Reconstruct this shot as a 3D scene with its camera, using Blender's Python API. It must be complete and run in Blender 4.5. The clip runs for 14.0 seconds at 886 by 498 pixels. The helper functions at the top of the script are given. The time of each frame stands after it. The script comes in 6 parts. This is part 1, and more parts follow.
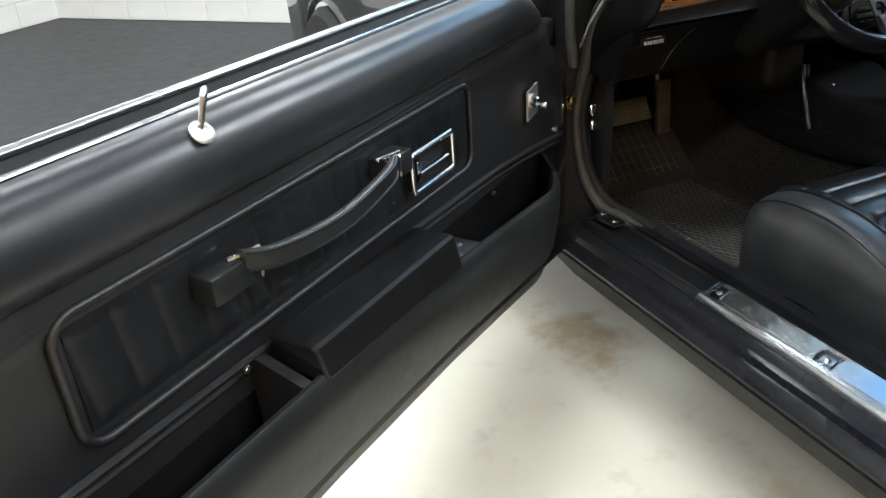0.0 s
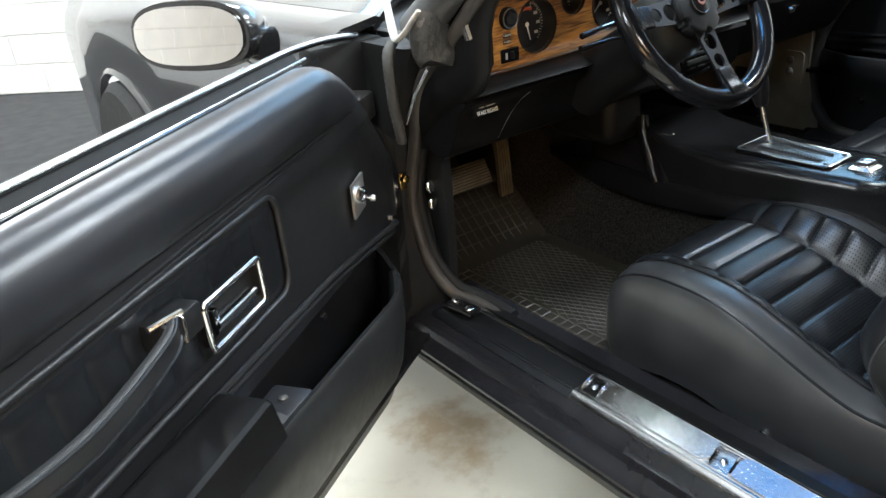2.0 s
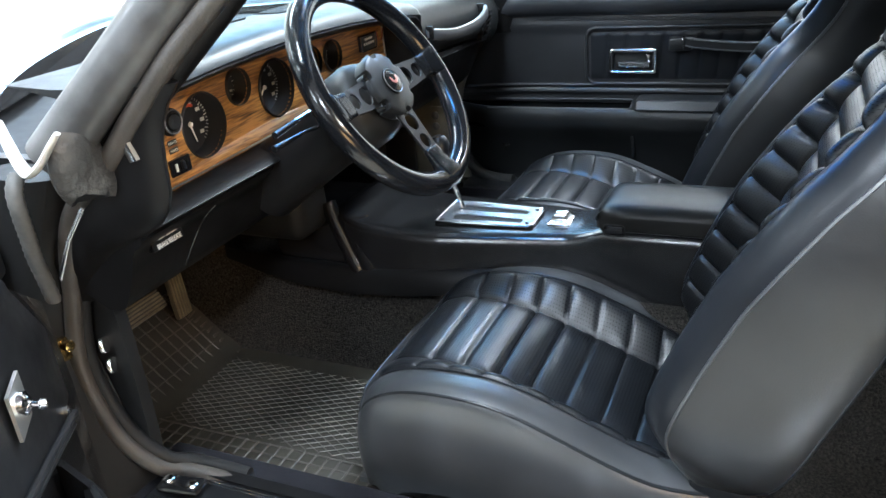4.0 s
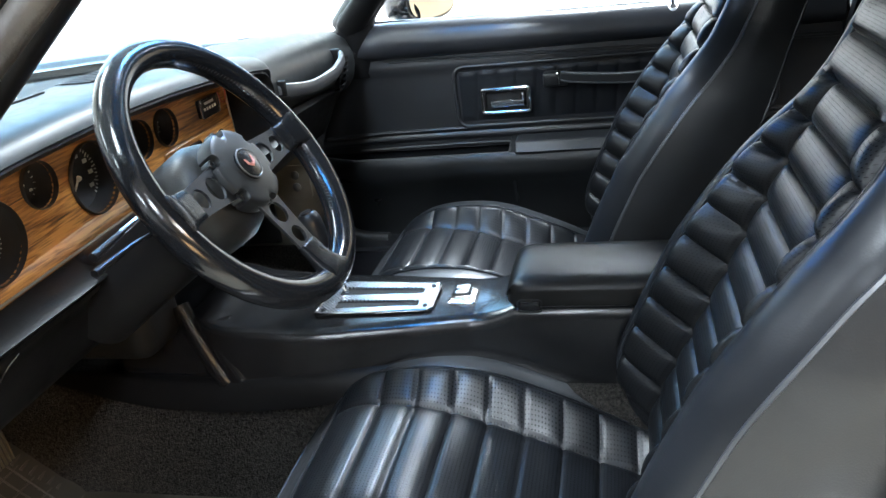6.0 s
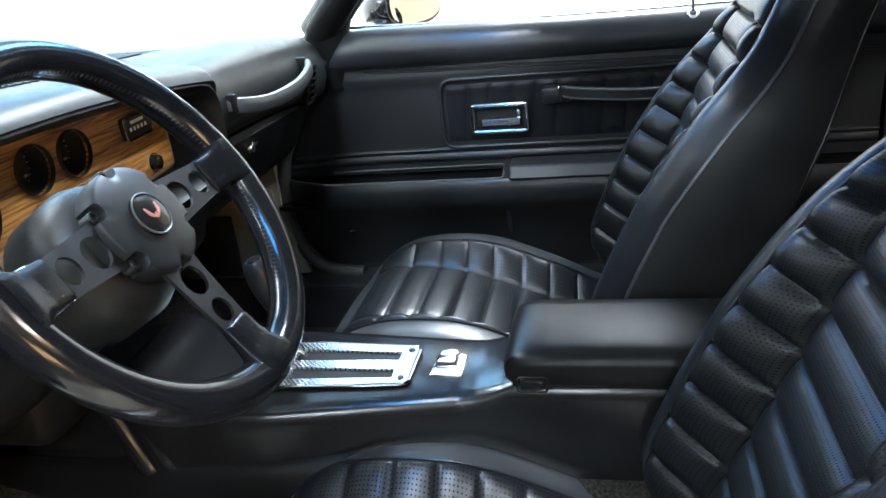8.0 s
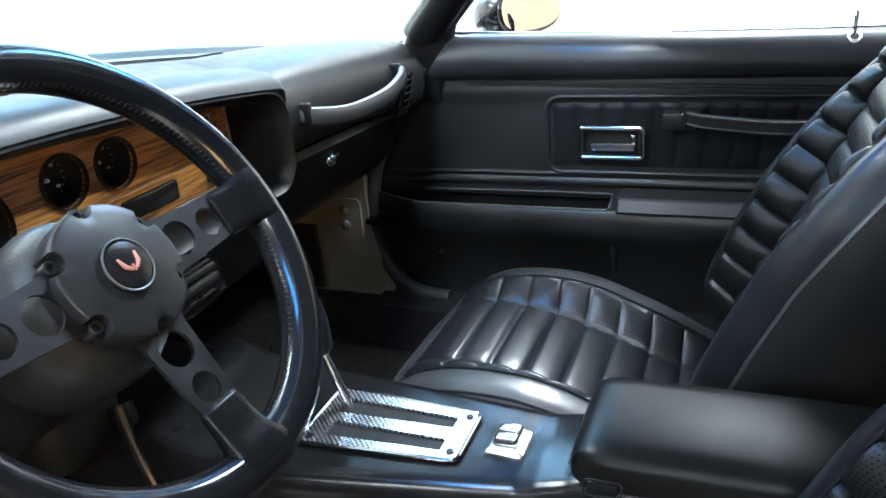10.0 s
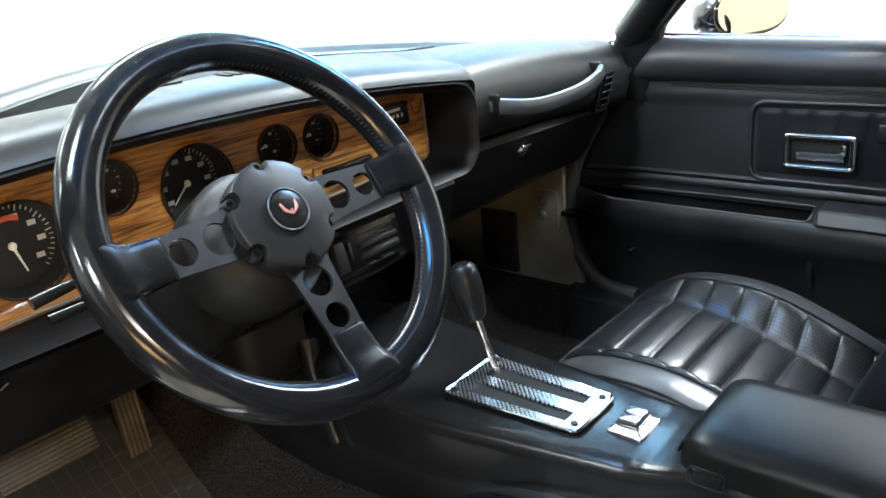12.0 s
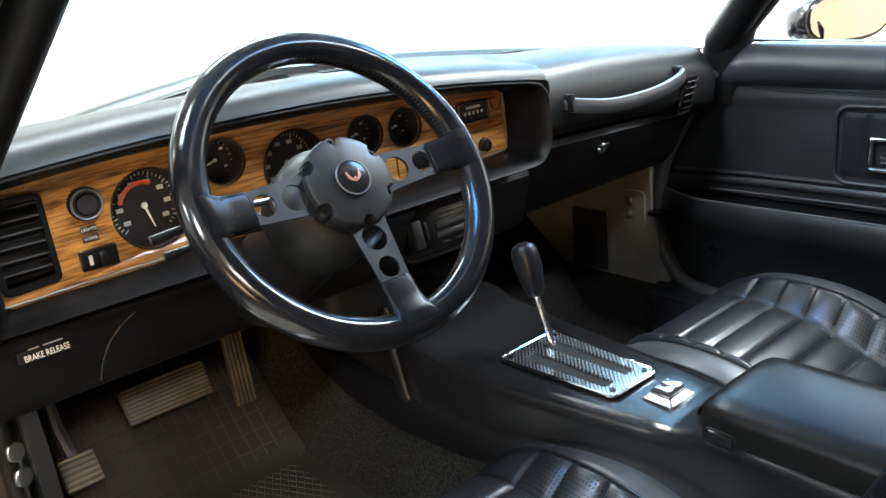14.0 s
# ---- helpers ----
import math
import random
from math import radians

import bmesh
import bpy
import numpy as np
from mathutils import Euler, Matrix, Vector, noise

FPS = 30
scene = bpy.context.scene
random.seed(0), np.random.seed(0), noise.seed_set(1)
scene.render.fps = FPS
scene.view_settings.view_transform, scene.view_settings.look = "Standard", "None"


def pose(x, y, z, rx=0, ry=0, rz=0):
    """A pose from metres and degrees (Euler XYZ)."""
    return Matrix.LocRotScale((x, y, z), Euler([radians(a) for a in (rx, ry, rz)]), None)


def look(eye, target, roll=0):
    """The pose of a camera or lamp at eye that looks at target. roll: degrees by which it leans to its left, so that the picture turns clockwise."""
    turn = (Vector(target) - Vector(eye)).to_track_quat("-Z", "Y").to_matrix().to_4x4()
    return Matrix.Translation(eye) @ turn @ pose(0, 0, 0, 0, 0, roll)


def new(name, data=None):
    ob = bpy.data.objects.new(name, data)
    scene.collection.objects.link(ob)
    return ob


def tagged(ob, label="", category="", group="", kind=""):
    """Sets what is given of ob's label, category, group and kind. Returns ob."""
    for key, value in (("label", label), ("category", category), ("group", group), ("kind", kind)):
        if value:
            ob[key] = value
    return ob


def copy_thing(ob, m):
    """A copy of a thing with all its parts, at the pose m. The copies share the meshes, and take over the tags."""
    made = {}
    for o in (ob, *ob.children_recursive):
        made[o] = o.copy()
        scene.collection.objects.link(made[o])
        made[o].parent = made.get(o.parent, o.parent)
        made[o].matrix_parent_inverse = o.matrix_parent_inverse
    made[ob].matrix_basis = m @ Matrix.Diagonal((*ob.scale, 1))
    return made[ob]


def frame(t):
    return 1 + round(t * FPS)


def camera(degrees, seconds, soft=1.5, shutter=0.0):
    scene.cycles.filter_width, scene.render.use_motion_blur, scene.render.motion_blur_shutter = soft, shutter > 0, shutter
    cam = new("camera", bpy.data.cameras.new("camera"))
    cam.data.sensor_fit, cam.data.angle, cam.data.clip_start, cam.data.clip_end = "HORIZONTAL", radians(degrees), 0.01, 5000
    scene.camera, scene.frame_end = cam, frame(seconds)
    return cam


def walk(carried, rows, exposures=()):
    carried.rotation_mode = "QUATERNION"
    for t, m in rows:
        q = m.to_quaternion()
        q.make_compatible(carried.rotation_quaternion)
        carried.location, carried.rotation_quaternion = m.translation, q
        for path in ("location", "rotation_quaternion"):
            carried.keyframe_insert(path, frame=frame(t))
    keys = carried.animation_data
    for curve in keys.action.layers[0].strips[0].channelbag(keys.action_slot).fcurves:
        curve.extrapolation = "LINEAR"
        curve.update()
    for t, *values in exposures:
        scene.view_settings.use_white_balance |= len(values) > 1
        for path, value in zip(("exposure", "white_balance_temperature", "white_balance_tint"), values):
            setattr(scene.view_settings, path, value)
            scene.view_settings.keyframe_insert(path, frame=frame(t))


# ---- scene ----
cam = camera(59.32, 14.0)
# seconds, place, Euler angles
ROWS = [
    (0.0, -1.6125, -0.9917, 1.1370, 62.351, 3.761, -24.489),
    (0.5, -1.5864, -0.9307, 1.1262, 62.730, 3.488, -26.632),
    (1.0, -1.5402, -0.8864, 1.1298, 63.033, 3.761, -28.688),
    (1.5, -1.4927, -0.8473, 1.1411, 63.332, 4.444, -31.560),
    (2.0, -1.4595, -0.7892, 1.1420, 64.196, 4.994, -37.067),
    (2.5, -1.4283, -0.7294, 1.1514, 64.397, 5.507, -43.642),
    (3.0, -1.4110, -0.6388, 1.1503, 64.766, 5.453, -52.732),
    (3.5, -1.3835, -0.5758, 1.1548, 64.905, 5.173, -59.953),
    (4.0, -1.3522, -0.5264, 1.1579, 65.417, 5.198, -66.501),
    (4.2, -1.3366, -0.5094, 1.1581, 65.625, 5.336, -68.688),
    (6.3, -1.0961, -0.3964, 1.1488, 66.494, 7.035, -78.772),
    (6.5, -1.0711, -0.3919, 1.1424, 66.559, 7.032, -78.902),
    (7.0, -1.0119, -0.3748, 1.1322, 66.616, 7.010, -79.396),
    (7.5, -0.9539, -0.3637, 1.1207, 66.813, 6.423, -79.421),
    (7.7, -0.9303, -0.3565, 1.1158, 66.937, 6.271, -79.470),
    (9.8, -0.7292, -0.3643, 1.1060, 67.712, 4.598, -70.754),
    (10.0, -0.7254, -0.3703, 1.1060, 67.802, 4.662, -69.143),
    (10.5, -0.7225, -0.3932, 1.1027, 68.233, 4.788, -64.695),
    (11.0, -0.7256, -0.4285, 1.0993, 68.727, 5.170, -59.625),
    (11.5, -0.7361, -0.4608, 1.1009, 69.051, 5.228, -55.027),
    (12.0, -0.7487, -0.4987, 1.1034, 69.436, 5.417, -50.579),
    (12.5, -0.7575, -0.5343, 1.1034, 69.893, 5.561, -47.156),
    (13.0, -0.7661, -0.5702, 1.1020, 70.387, 5.750, -44.460),
    (13.5, -0.7723, -0.6059, 1.0991, 70.793, 5.889, -42.392),
    (14.0, -0.7831, -0.6440, 1.0935, 71.226, 6.105, -40.885),
]
walk(cam, [(t, pose(x, y, z, a, b, c)) for t, x, y, z, a, b, c in ROWS], exposures=[(0, -0.16, 6500, 10), (1.5, 0.07, 6450, 10), (2.5, 0.37, 6300, 10), (3.0, 0.53, 6200, 10), (4, 1.13, 5950, 10), (6.5, 1.12, 6050, 10), (10, 1.08, 6050, 10), (12, 1.16, 6350, 10), (14, 1.15, 6400, 10)])

# ---- world and light ----
world = bpy.data.worlds.new("hall_light")
scene.world = world
world.use_nodes = True
world.node_tree.nodes["Background"].inputs[0].default_value = (0.9, 0.95, 1.0, 1)
world.node_tree.nodes["Background"].inputs[1].default_value = 0.5


def area_lamp(name, eye, target, sx, sy, watts, colour):
    d = bpy.data.lights.new(name, "AREA")
    d.shape, d.size, d.size_y, d.energy, d.color = "RECTANGLE", sx, sy, watts, colour
    ob = new(name, d)
    ob.matrix_world = look(eye, target)
    return ob


LAMP_W = 100
# ---- materials ----
def material(name, base, rough=0.5, metal=0.0, **kw):
    """A node material with colour variation at two scales and a fine bump."""
    m = bpy.data.materials.new(name)
    m.use_nodes = True
    n, l = m.node_tree.nodes, m.node_tree.links
    b = n["Principled BSDF"]
    b.inputs["Base Color"].default_value = (*base, 1)
    b.inputs["Roughness"].default_value = rough
    b.inputs["Metallic"].default_value = metal
    if "coat" in kw:
        b.inputs["Coat Weight"].default_value = kw["coat"]
        b.inputs["Coat Roughness"].default_value = kw.get("coat_rough", 0.05)
    if "spec" in kw:
        b.inputs["Specular IOR Level"].default_value = kw["spec"]
    tc = n.new("ShaderNodeTexCoord")
    vary = kw.get("vary", 0.25)
    if vary:
        big = n.new("ShaderNodeTexNoise")
        big.inputs["Scale"].default_value = kw.get("big", 9.0)
        big.inputs["Detail"].default_value = 4
        l.new(tc.outputs["Object"], big.inputs["Vector"])
        ramp = n.new("ShaderNodeMapRange")
        ramp.inputs["From Min"].default_value, ramp.inputs["From Max"].default_value = 0.3, 0.7
        ramp.inputs["To Min"].default_value, ramp.inputs["To Max"].default_value = 1 - vary, 1 + vary
        l.new(big.outputs["Fac"], ramp.inputs["Value"])
        mul = n.new("ShaderNodeVectorMath")
        mul.operation = "SCALE"
        mul.inputs[0].default_value = base
        l.new(ramp.outputs["Result"], mul.inputs["Scale"])
        l.new(mul.outputs["Vector"], b.inputs["Base Color"])
        rr = n.new("ShaderNodeMapRange")
        rr.inputs["From Min"].default_value, rr.inputs["From Max"].default_value = 0.3, 0.7
        rr.inputs["To Min"].default_value, rr.inputs["To Max"].default_value = max(0.02, rough - kw.get("rv", 0.035)), min(1, rough + kw.get("rv", 0.035))
        fine0 = n.new("ShaderNodeTexNoise")
        fine0.inputs["Scale"].default_value = kw.get("big", 9.0) * 6
        l.new(tc.outputs["Object"], fine0.inputs["Vector"])
        l.new(fine0.outputs["Fac"], rr.inputs["Value"])
        l.new(rr.outputs["Result"], b.inputs["Roughness"])
    if kw.get("bump", 0):
        if kw.get("cells"):
            f = n.new("ShaderNodeTexVoronoi")
            f.inputs["Scale"].default_value = kw.get("fine", 500)
            out = f.outputs["Distance"]
        else:
            f = n.new("ShaderNodeTexNoise")
            f.inputs["Scale"].default_value = kw.get("fine", 500)
            f.inputs["Detail"].default_value = 3
            out = f.outputs["Fac"]
        l.new(tc.outputs["Object"], f.inputs["Vector"])
        bp = n.new("ShaderNodeBump")
        bp.inputs["Strength"].default_value = kw["bump"]
        bp.inputs["Distance"].default_value = kw.get("depth", 0.001)
        l.new(out, bp.inputs["Height"])
        l.new(bp.outputs["Normal"], b.inputs["Normal"])
    return m


def wood_material():
    m = material("walnut_veneer", (0.3, 0.14, 0.05), 0.3, coat=0.6, coat_rough=0.12, vary=0)
    n, l = m.node_tree.nodes, m.node_tree.links
    b = n["Principled BSDF"]
    tc = n.new("ShaderNodeTexCoord")
    mp = n.new("ShaderNodeMapping")
    mp.inputs["Scale"].default_value = (4.2, 40, 70)
    l.new(tc.outputs["Object"], mp.inputs["Vector"])
    a = n.new("ShaderNodeTexNoise")
    a.inputs["Scale"].default_value, a.inputs["Detail"].default_value, a.inputs["Distortion"].default_value = 2.0, 8, 1.2
    l.new(mp.outputs["Vector"], a.inputs["Vector"])
    mp2 = n.new("ShaderNodeMapping")
    mp2.inputs["Scale"].default_value = (12, 150, 260)
    l.new(tc.outputs["Object"], mp2.inputs["Vector"])
    c = n.new("ShaderNodeTexNoise")
    c.inputs["Scale"].default_value, c.inputs["Detail"].default_value = 2.0, 4
    l.new(mp2.outputs["Vector"], c.inputs["Vector"])
    mix = n.new("ShaderNodeMath")
    mix.operation = "MULTIPLY_ADD"
    mix.inputs[1].default_value = 0.5
    l.new(c.outputs["Fac"], mix.inputs[0])
    l.new(a.outputs["Fac"], mix.inputs[2])
    r = n.new("ShaderNodeValToRGB")
    r.color_ramp.elements[0].position, r.color_ramp.elements[0].color = 0.50, (0.014, 0.005, 0.0013, 1)
    r.color_ramp.elements[1].position, r.color_ramp.elements[1].color = 0.86, (0.42, 0.195, 0.048, 1)
    e = r.color_ramp.elements.new(0.65)
    e.color = (0.160, 0.063, 0.014, 1)
    l.new(mix.outputs[0], r.inputs["Fac"])
    l.new(r.outputs["Color"], b.inputs["Base Color"])
    return m


def ribbed_material(name, base, rough, scale, strength, axis_scale=(1, 1, 1), dot=False):
    """Fine regular relief: engine-turned metal or woven rubber."""
    m = material(name, base, rough, 0.0, vary=0.2, big=14)
    n, l = m.node_tree.nodes, m.node_tree.links
    b = n["Principled BSDF"]
    tc = n.new("ShaderNodeTexCoord")
    mp = n.new("ShaderNodeMapping")
    mp.inputs["Scale"].default_value = axis_scale
    l.new(tc.outputs["Object"], mp.inputs["Vector"])
    ch = n.new("ShaderNodeTexChecker")
    ch.inputs["Scale"].default_value = scale
    l.new(mp.outputs["Vector"], ch.inputs["Vector"])
    tone = n.new("ShaderNodeMapRange")
    tone.inputs["To Min"].default_value, tone.inputs["To Max"].default_value = rough * 0.85, rough * 1.3
    l.new(ch.outputs["Fac"], tone.inputs["Value"])
    l.new(tone.outputs["Result"], b.inputs["Roughness"])
    mixc = n.new("ShaderNodeMix")
    mixc.data_type = "RGBA"
    mixc.inputs["A"].default_value, mixc.inputs["B"].default_value = (*base, 1), (*((0.86 if base[0] > 0.5 else 0.72) * c for c in base), 1)
    l.new(ch.outputs["Fac"], mixc.inputs["Factor"])
    l.new(mixc.outputs["Result"], b.inputs["Base Color"])
    bp = n.new("ShaderNodeBump")
    bp.inputs["Strength"].default_value, bp.inputs["Distance"].default_value = strength, 0.002
    l.new(ch.outputs["Fac"], bp.inputs["Height"])
    l.new(bp.outputs["Normal"], b.inputs["Normal"])
    return m


def glow(name, colour, strength):
    m = bpy.data.materials.new(name)
    m.use_nodes = True
    n = m.node_tree.nodes
    b = n["Principled BSDF"]
    b.inputs["Base Color"].default_value = (*colour, 1)
    b.inputs["Emission Color"].default_value = (*colour, 1)
    b.inputs["Emission Strength"].default_value = strength
    return m


def glass_material(name, tint):
    m = bpy.data.materials.new(name)
    m.use_nodes = True
    n, l = m.node_tree.nodes, m.node_tree.links
    for x in list(n):
        if x.type == "BSDF_PRINCIPLED":
            n.remove(x)
    out = [x for x in n if x.type == "OUTPUT_MATERIAL"][0]
    t, g, mx = n.new("ShaderNodeBsdfTransparent"), n.new("ShaderNodeBsdfGlossy"), n.new("ShaderNodeMixShader")
    t.inputs["Color"].default_value = (*tint, 1)
    g.inputs["Roughness"].default_value = 0.02
    mx.inputs[0].default_value = 0.04
    l.new(t.outputs[0], mx.inputs[1])
    l.new(g.outputs[0], mx.inputs[2])
    l.new(mx.outputs[0], out.inputs["Surface"])
    return m


LEATHER = material("black_leather", (0.009, 0.010, 0.012), 0.315, rv=0.025, bump=0.1, fine=420, depth=0.0008, cells=True, spec=0.22, vary=0.2)
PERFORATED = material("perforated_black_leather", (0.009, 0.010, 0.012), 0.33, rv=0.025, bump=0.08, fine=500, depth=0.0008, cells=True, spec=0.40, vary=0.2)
VINYL = material("black_vinyl", (0.010, 0.0105, 0.012), 0.42, bump=0.1, fine=700, depth=0.0006, cells=True)
PADDED = material("padded_black_vinyl", (0.016, 0.017, 0.020), 0.31, rv=0.03, bump=0.1, fine=600, depth=0.0006, cells=True, spec=0.43)
PLASTIC = material("satin_black_plastic", (0.007, 0.007, 0.0075), 0.20, rv=0.02, spec=0.36, bump=0.15, fine=900, depth=0.0004)
TRIM = material("charcoal_trim_panel", (0.0100, 0.0107, 0.0115), 0.38, spec=0.34, bump=0.1, fine=500, depth=0.0006)
RUBBER = material("black_rubber", (0.02, 0.02, 0.019), 0.6, bump=0.3, fine=200, depth=0.001)
SEAL = material("worn_rubber_seal", (0.030, 0.026, 0.022), 0.5, bump=0.5, fine=300, depth=0.001, vary=0.4, big=25)
MAT_RUBBER = material("dusty_rubber_mat", (0.027, 0.024, 0.018), 0.5, bump=0.3, fine=260, depth=0.001, vary=0.4, big=7)
CARPET = material("black_loop_carpet", (0.021, 0.0188, 0.0165), 0.95, bump=1.0, fine=330, depth=0.006, vary=0.95, big=230, spec=0.15)
LIP_GREY = material("grey_plastic_lip", (0.05, 0.052, 0.054), 0.35, spec=0.5, vary=0.1)
CHROME = material("chrome", (0.8, 0.8, 0.8), 0.13, 1.0, vary=0)
STEEL = material("brushed_aluminium", (0.74, 0.75, 0.77), 0.19, 1.0, vary=0.08, big=6)
DARK_METAL = material("satin_grey_spoke_metal", (0.05, 0.052, 0.057), 0.4, 1.0, bump=0.1, fine=800, depth=0.0003, vary=0.15)
BOLT_GREY = material("dull_grey_bolt", (0.12, 0.12, 0.12), 0.4, 0.8, vary=0.1)
HUB_GREY = material("grey_anodised_hub", (0.025, 0.027, 0.029), 0.38, 0.7, bump=0.1, fine=900, depth=0.0003, vary=0.15)
BRASS = material("brassy_zinc_plate", (0.55, 0.36, 0.13), 0.22, 1.0, vary=0)
PAINT = material("black_car_paint", (0.012, 0.012, 0.013), 0.25, coat=1.0, coat_rough=0.04, vary=0)
DUSTY_PAINT = material("dull_black_painted_steel", (0.03, 0.03, 0.03), 0.45, coat=0.3, coat_rough=0.25, vary=0.5, big=22)
WOOD = wood_material()
DIAL = material("dial_black", (0.012, 0.012, 0.013), 0.5, vary=0)
WHITE_PRINT = material("white_print", (0.75, 0.74, 0.7), 0.6, vary=0)
GREY_PRINT = material("grey_print", (0.3, 0.3, 0.29), 0.6, vary=0)
DULL_RED = material("dull_red_print", (0.25, 0.05, 0.03), 0.5, vary=0)
RED = material("red_print", (0.55, 0.09, 0.04), 0.5, vary=0)
CREAM_FLOOR = material("cream_painted_concrete", (0.64, 0.62, 0.53), 0.42, bump=0.15, fine=60, depth=0.001, vary=0.08, big=3)
def stain(m, colour, size, amount, seed, spot=None):
    """Mixes a stain of uneven shape into a material's own colour, all over or round spot (x, y, radius)."""
    n, l = m.node_tree.nodes, m.node_tree.links
    b = n["Principled BSDF"]
    src = b.inputs["Base Color"].links[0].from_socket
    tc, mp, no, mr, mx = n.new("ShaderNodeTexCoord"), n.new("ShaderNodeMapping"), n.new("ShaderNodeTexNoise"), n.new("ShaderNodeMapRange"), n.new("ShaderNodeMix")
    mp.inputs["Location"].default_value = seed
    no.inputs["Scale"].default_value, no.inputs["Detail"].default_value, no.inputs["Roughness"].default_value = size, 7, 0.65
    mr.inputs["From Min"].default_value, mr.inputs["From Max"].default_value, mr.inputs["To Max"].default_value = 0.56, 0.72, amount
    mx.data_type = "RGBA"
    mx.inputs["B"].default_value = (*colour, 1)
    l.new(tc.outputs["Object"], mp.inputs["Vector"])
    l.new(mp.outputs["Vector"], no.inputs["Vector"])
    l.new(no.outputs["Fac"], mr.inputs["Value"])
    if spot:
        dist, fall, add = n.new("ShaderNodeVectorMath"), n.new("ShaderNodeMapRange"), n.new("ShaderNodeMath")
        dist.operation = "DISTANCE"
        dist.inputs[1].default_value = (spot[0], spot[1], 0)
        fall.inputs["From Max"].default_value = spot[2]
        fall.inputs["To Min"].default_value, fall.inputs["To Max"].default_value = 0.22, -0.30
        l.new(tc.outputs["Object"], dist.inputs[0])
        l.new(dist.outputs["Value"], fall.inputs["Value"])
        l.new(no.outputs["Fac"], add.inputs[0])
        l.new(fall.outputs["Result"], add.inputs[1])
        l.new(add.outputs["Value"], mr.inputs["Value"])
    l.new(mr.outputs["Result"], mx.inputs["Factor"])
    l.new(src, mx.inputs["A"])
    l.new(mx.outputs["Result"], b.inputs["Base Color"])


stain(CREAM_FLOOR, (0.40, 0.27, 0.11), 1.5, 0.75, (3, 1, 0))
stain(CREAM_FLOOR, (0.30, 0.28, 0.24), 7.0, 0.4, (8, 5, 0))
stain(CREAM_FLOOR, (0.36, 0.24, 0.10), 5.0, 0.7, (2, 9, 0), (-0.67, 0.42, 0.42))
GREY_FLOOR = material("grey_epoxy_floor", (0.026, 0.027, 0.030), 0.5, spec=0.3, bump=0.15, fine=80, depth=0.001, vary=0.12, big=2)
BLOCK_PAINT = material("white_painted_block", (0.80, 0.79, 0.76), 0.6, bump=0.4, fine=70, depth=0.003, vary=0.05, big=4)
MORTAR = material("painted_mortar", (0.68, 0.67, 0.64), 0.8, bump=0.4, fine=120, depth=0.002, vary=0.1)
CEILING = material("white_ceiling_paint", (0.75, 0.75, 0.74), 0.8, bump=0.1, fine=30, vary=0.05, big=2)
TUBE = glow("lit_tube", (0.93, 0.97, 1.0), 14.0)
# Glow of the blue pane added on the front wall.
BLUE_GLOW = glow("blue_glow_pane", (0.35, 0.65, 1.0), 5.8)
WARM_PANE = glow("warm_daylight_pane", (1.0, 0.62, 0.28), 8.5)
GLASS = glass_material("window_glass", (0.95, 0.985, 0.97))
SHADE_GLASS = glass_material("blue_shade_glass", (0.22, 0.54, 0.86))
MIRROR = material("mirror_glass", (0.9, 0.9, 0.88), 0.02, 1.0, vary=0)
RIM_LEATHER = material("smooth_black_rim_leather", (0.006, 0.0065, 0.008), 0.15, rv=0.05, bump=0.05, fine=500, depth=0.0005, vary=0.2, spec=0.35)
PEDAL = material("worn_pedal_rubber", (0.125, 0.105, 0.07), 0.55, bump=0.2, fine=200, depth=0.001, vary=0.4, big=25)
PEDAL_BASE = material("dark_pedal_rubber", (0.045, 0.038, 0.027), 0.55, bump=0.2, fine=200, depth=0.001, vary=0.4, big=25)
TREAD = material("dusty_tread_rubber", (0.052, 0.046, 0.037), 0.45, vary=0.4, big=7)
KICK = material("worn_bare_kick_panel", (0.165, 0.150, 0.118), 0.42, spec=0.6, bump=0.3, fine=120, depth=0.002, vary=0.28, big=12)
PLATE = ribbed_material("engine_turned_plate", (0.80, 0.81, 0.83), 0.22, 300, 0.12, (1, 1, 0.001))
PLATE.node_tree.nodes["Principled BSDF"].inputs["Metallic"].default_value = 1.0
KNEE = material("dull_black_moulding", (0.0052, 0.0052, 0.0055), 0.40, bump=0.15, fine=300, depth=0.001, spec=0.11)
BOOT = material("smooth_black_boot_leather", (0.005, 0.0055, 0.0065), 0.25, bump=0.05, fine=600, depth=0.0005, cells=True, spec=0.10)
DASH_TOP = material("dull_grained_dash_vinyl", (0.0095, 0.0105, 0.0108), 0.38, rv=0.03, bump=0.12, fine=600, depth=0.0006, cells=True, spec=0.22)
LOUVRE = material("matt_black_louvre", (0.006, 0.006, 0.006), 0.6, spec=0.25, vary=0.1)
SILL_PAINT = material("worn_black_sill_paint", (0.011, 0.011, 0.013), 0.2, bump=0.1, fine=250, depth=0.0005, spec=0.35, vary=0.3)
STRUT_GREY = material("dusty_grey_rubber", (0.05, 0.049, 0.046), 0.6, bump=0.6, fine=90, depth=0.002, vary=0.35, big=40)
FASCIA_EDGE = material("dulled_bright_edge", (0.34, 0.34, 0.33), 0.38, 1.0, vary=0)
COLLAR_GREY = material("scuffed_grey_collar", (0.0085, 0.0086, 0.0082), 0.42, spec=0.18, bump=0.3, fine=400, depth=0.001, vary=0.3, big=25)
SEAT_SIDE = material("smooth_black_seat_vinyl", (0.0135, 0.014, 0.015), 0.35, bump=0.15, fine=500, depth=0.0007, cells=True, spec=0.40, vary=0.2)
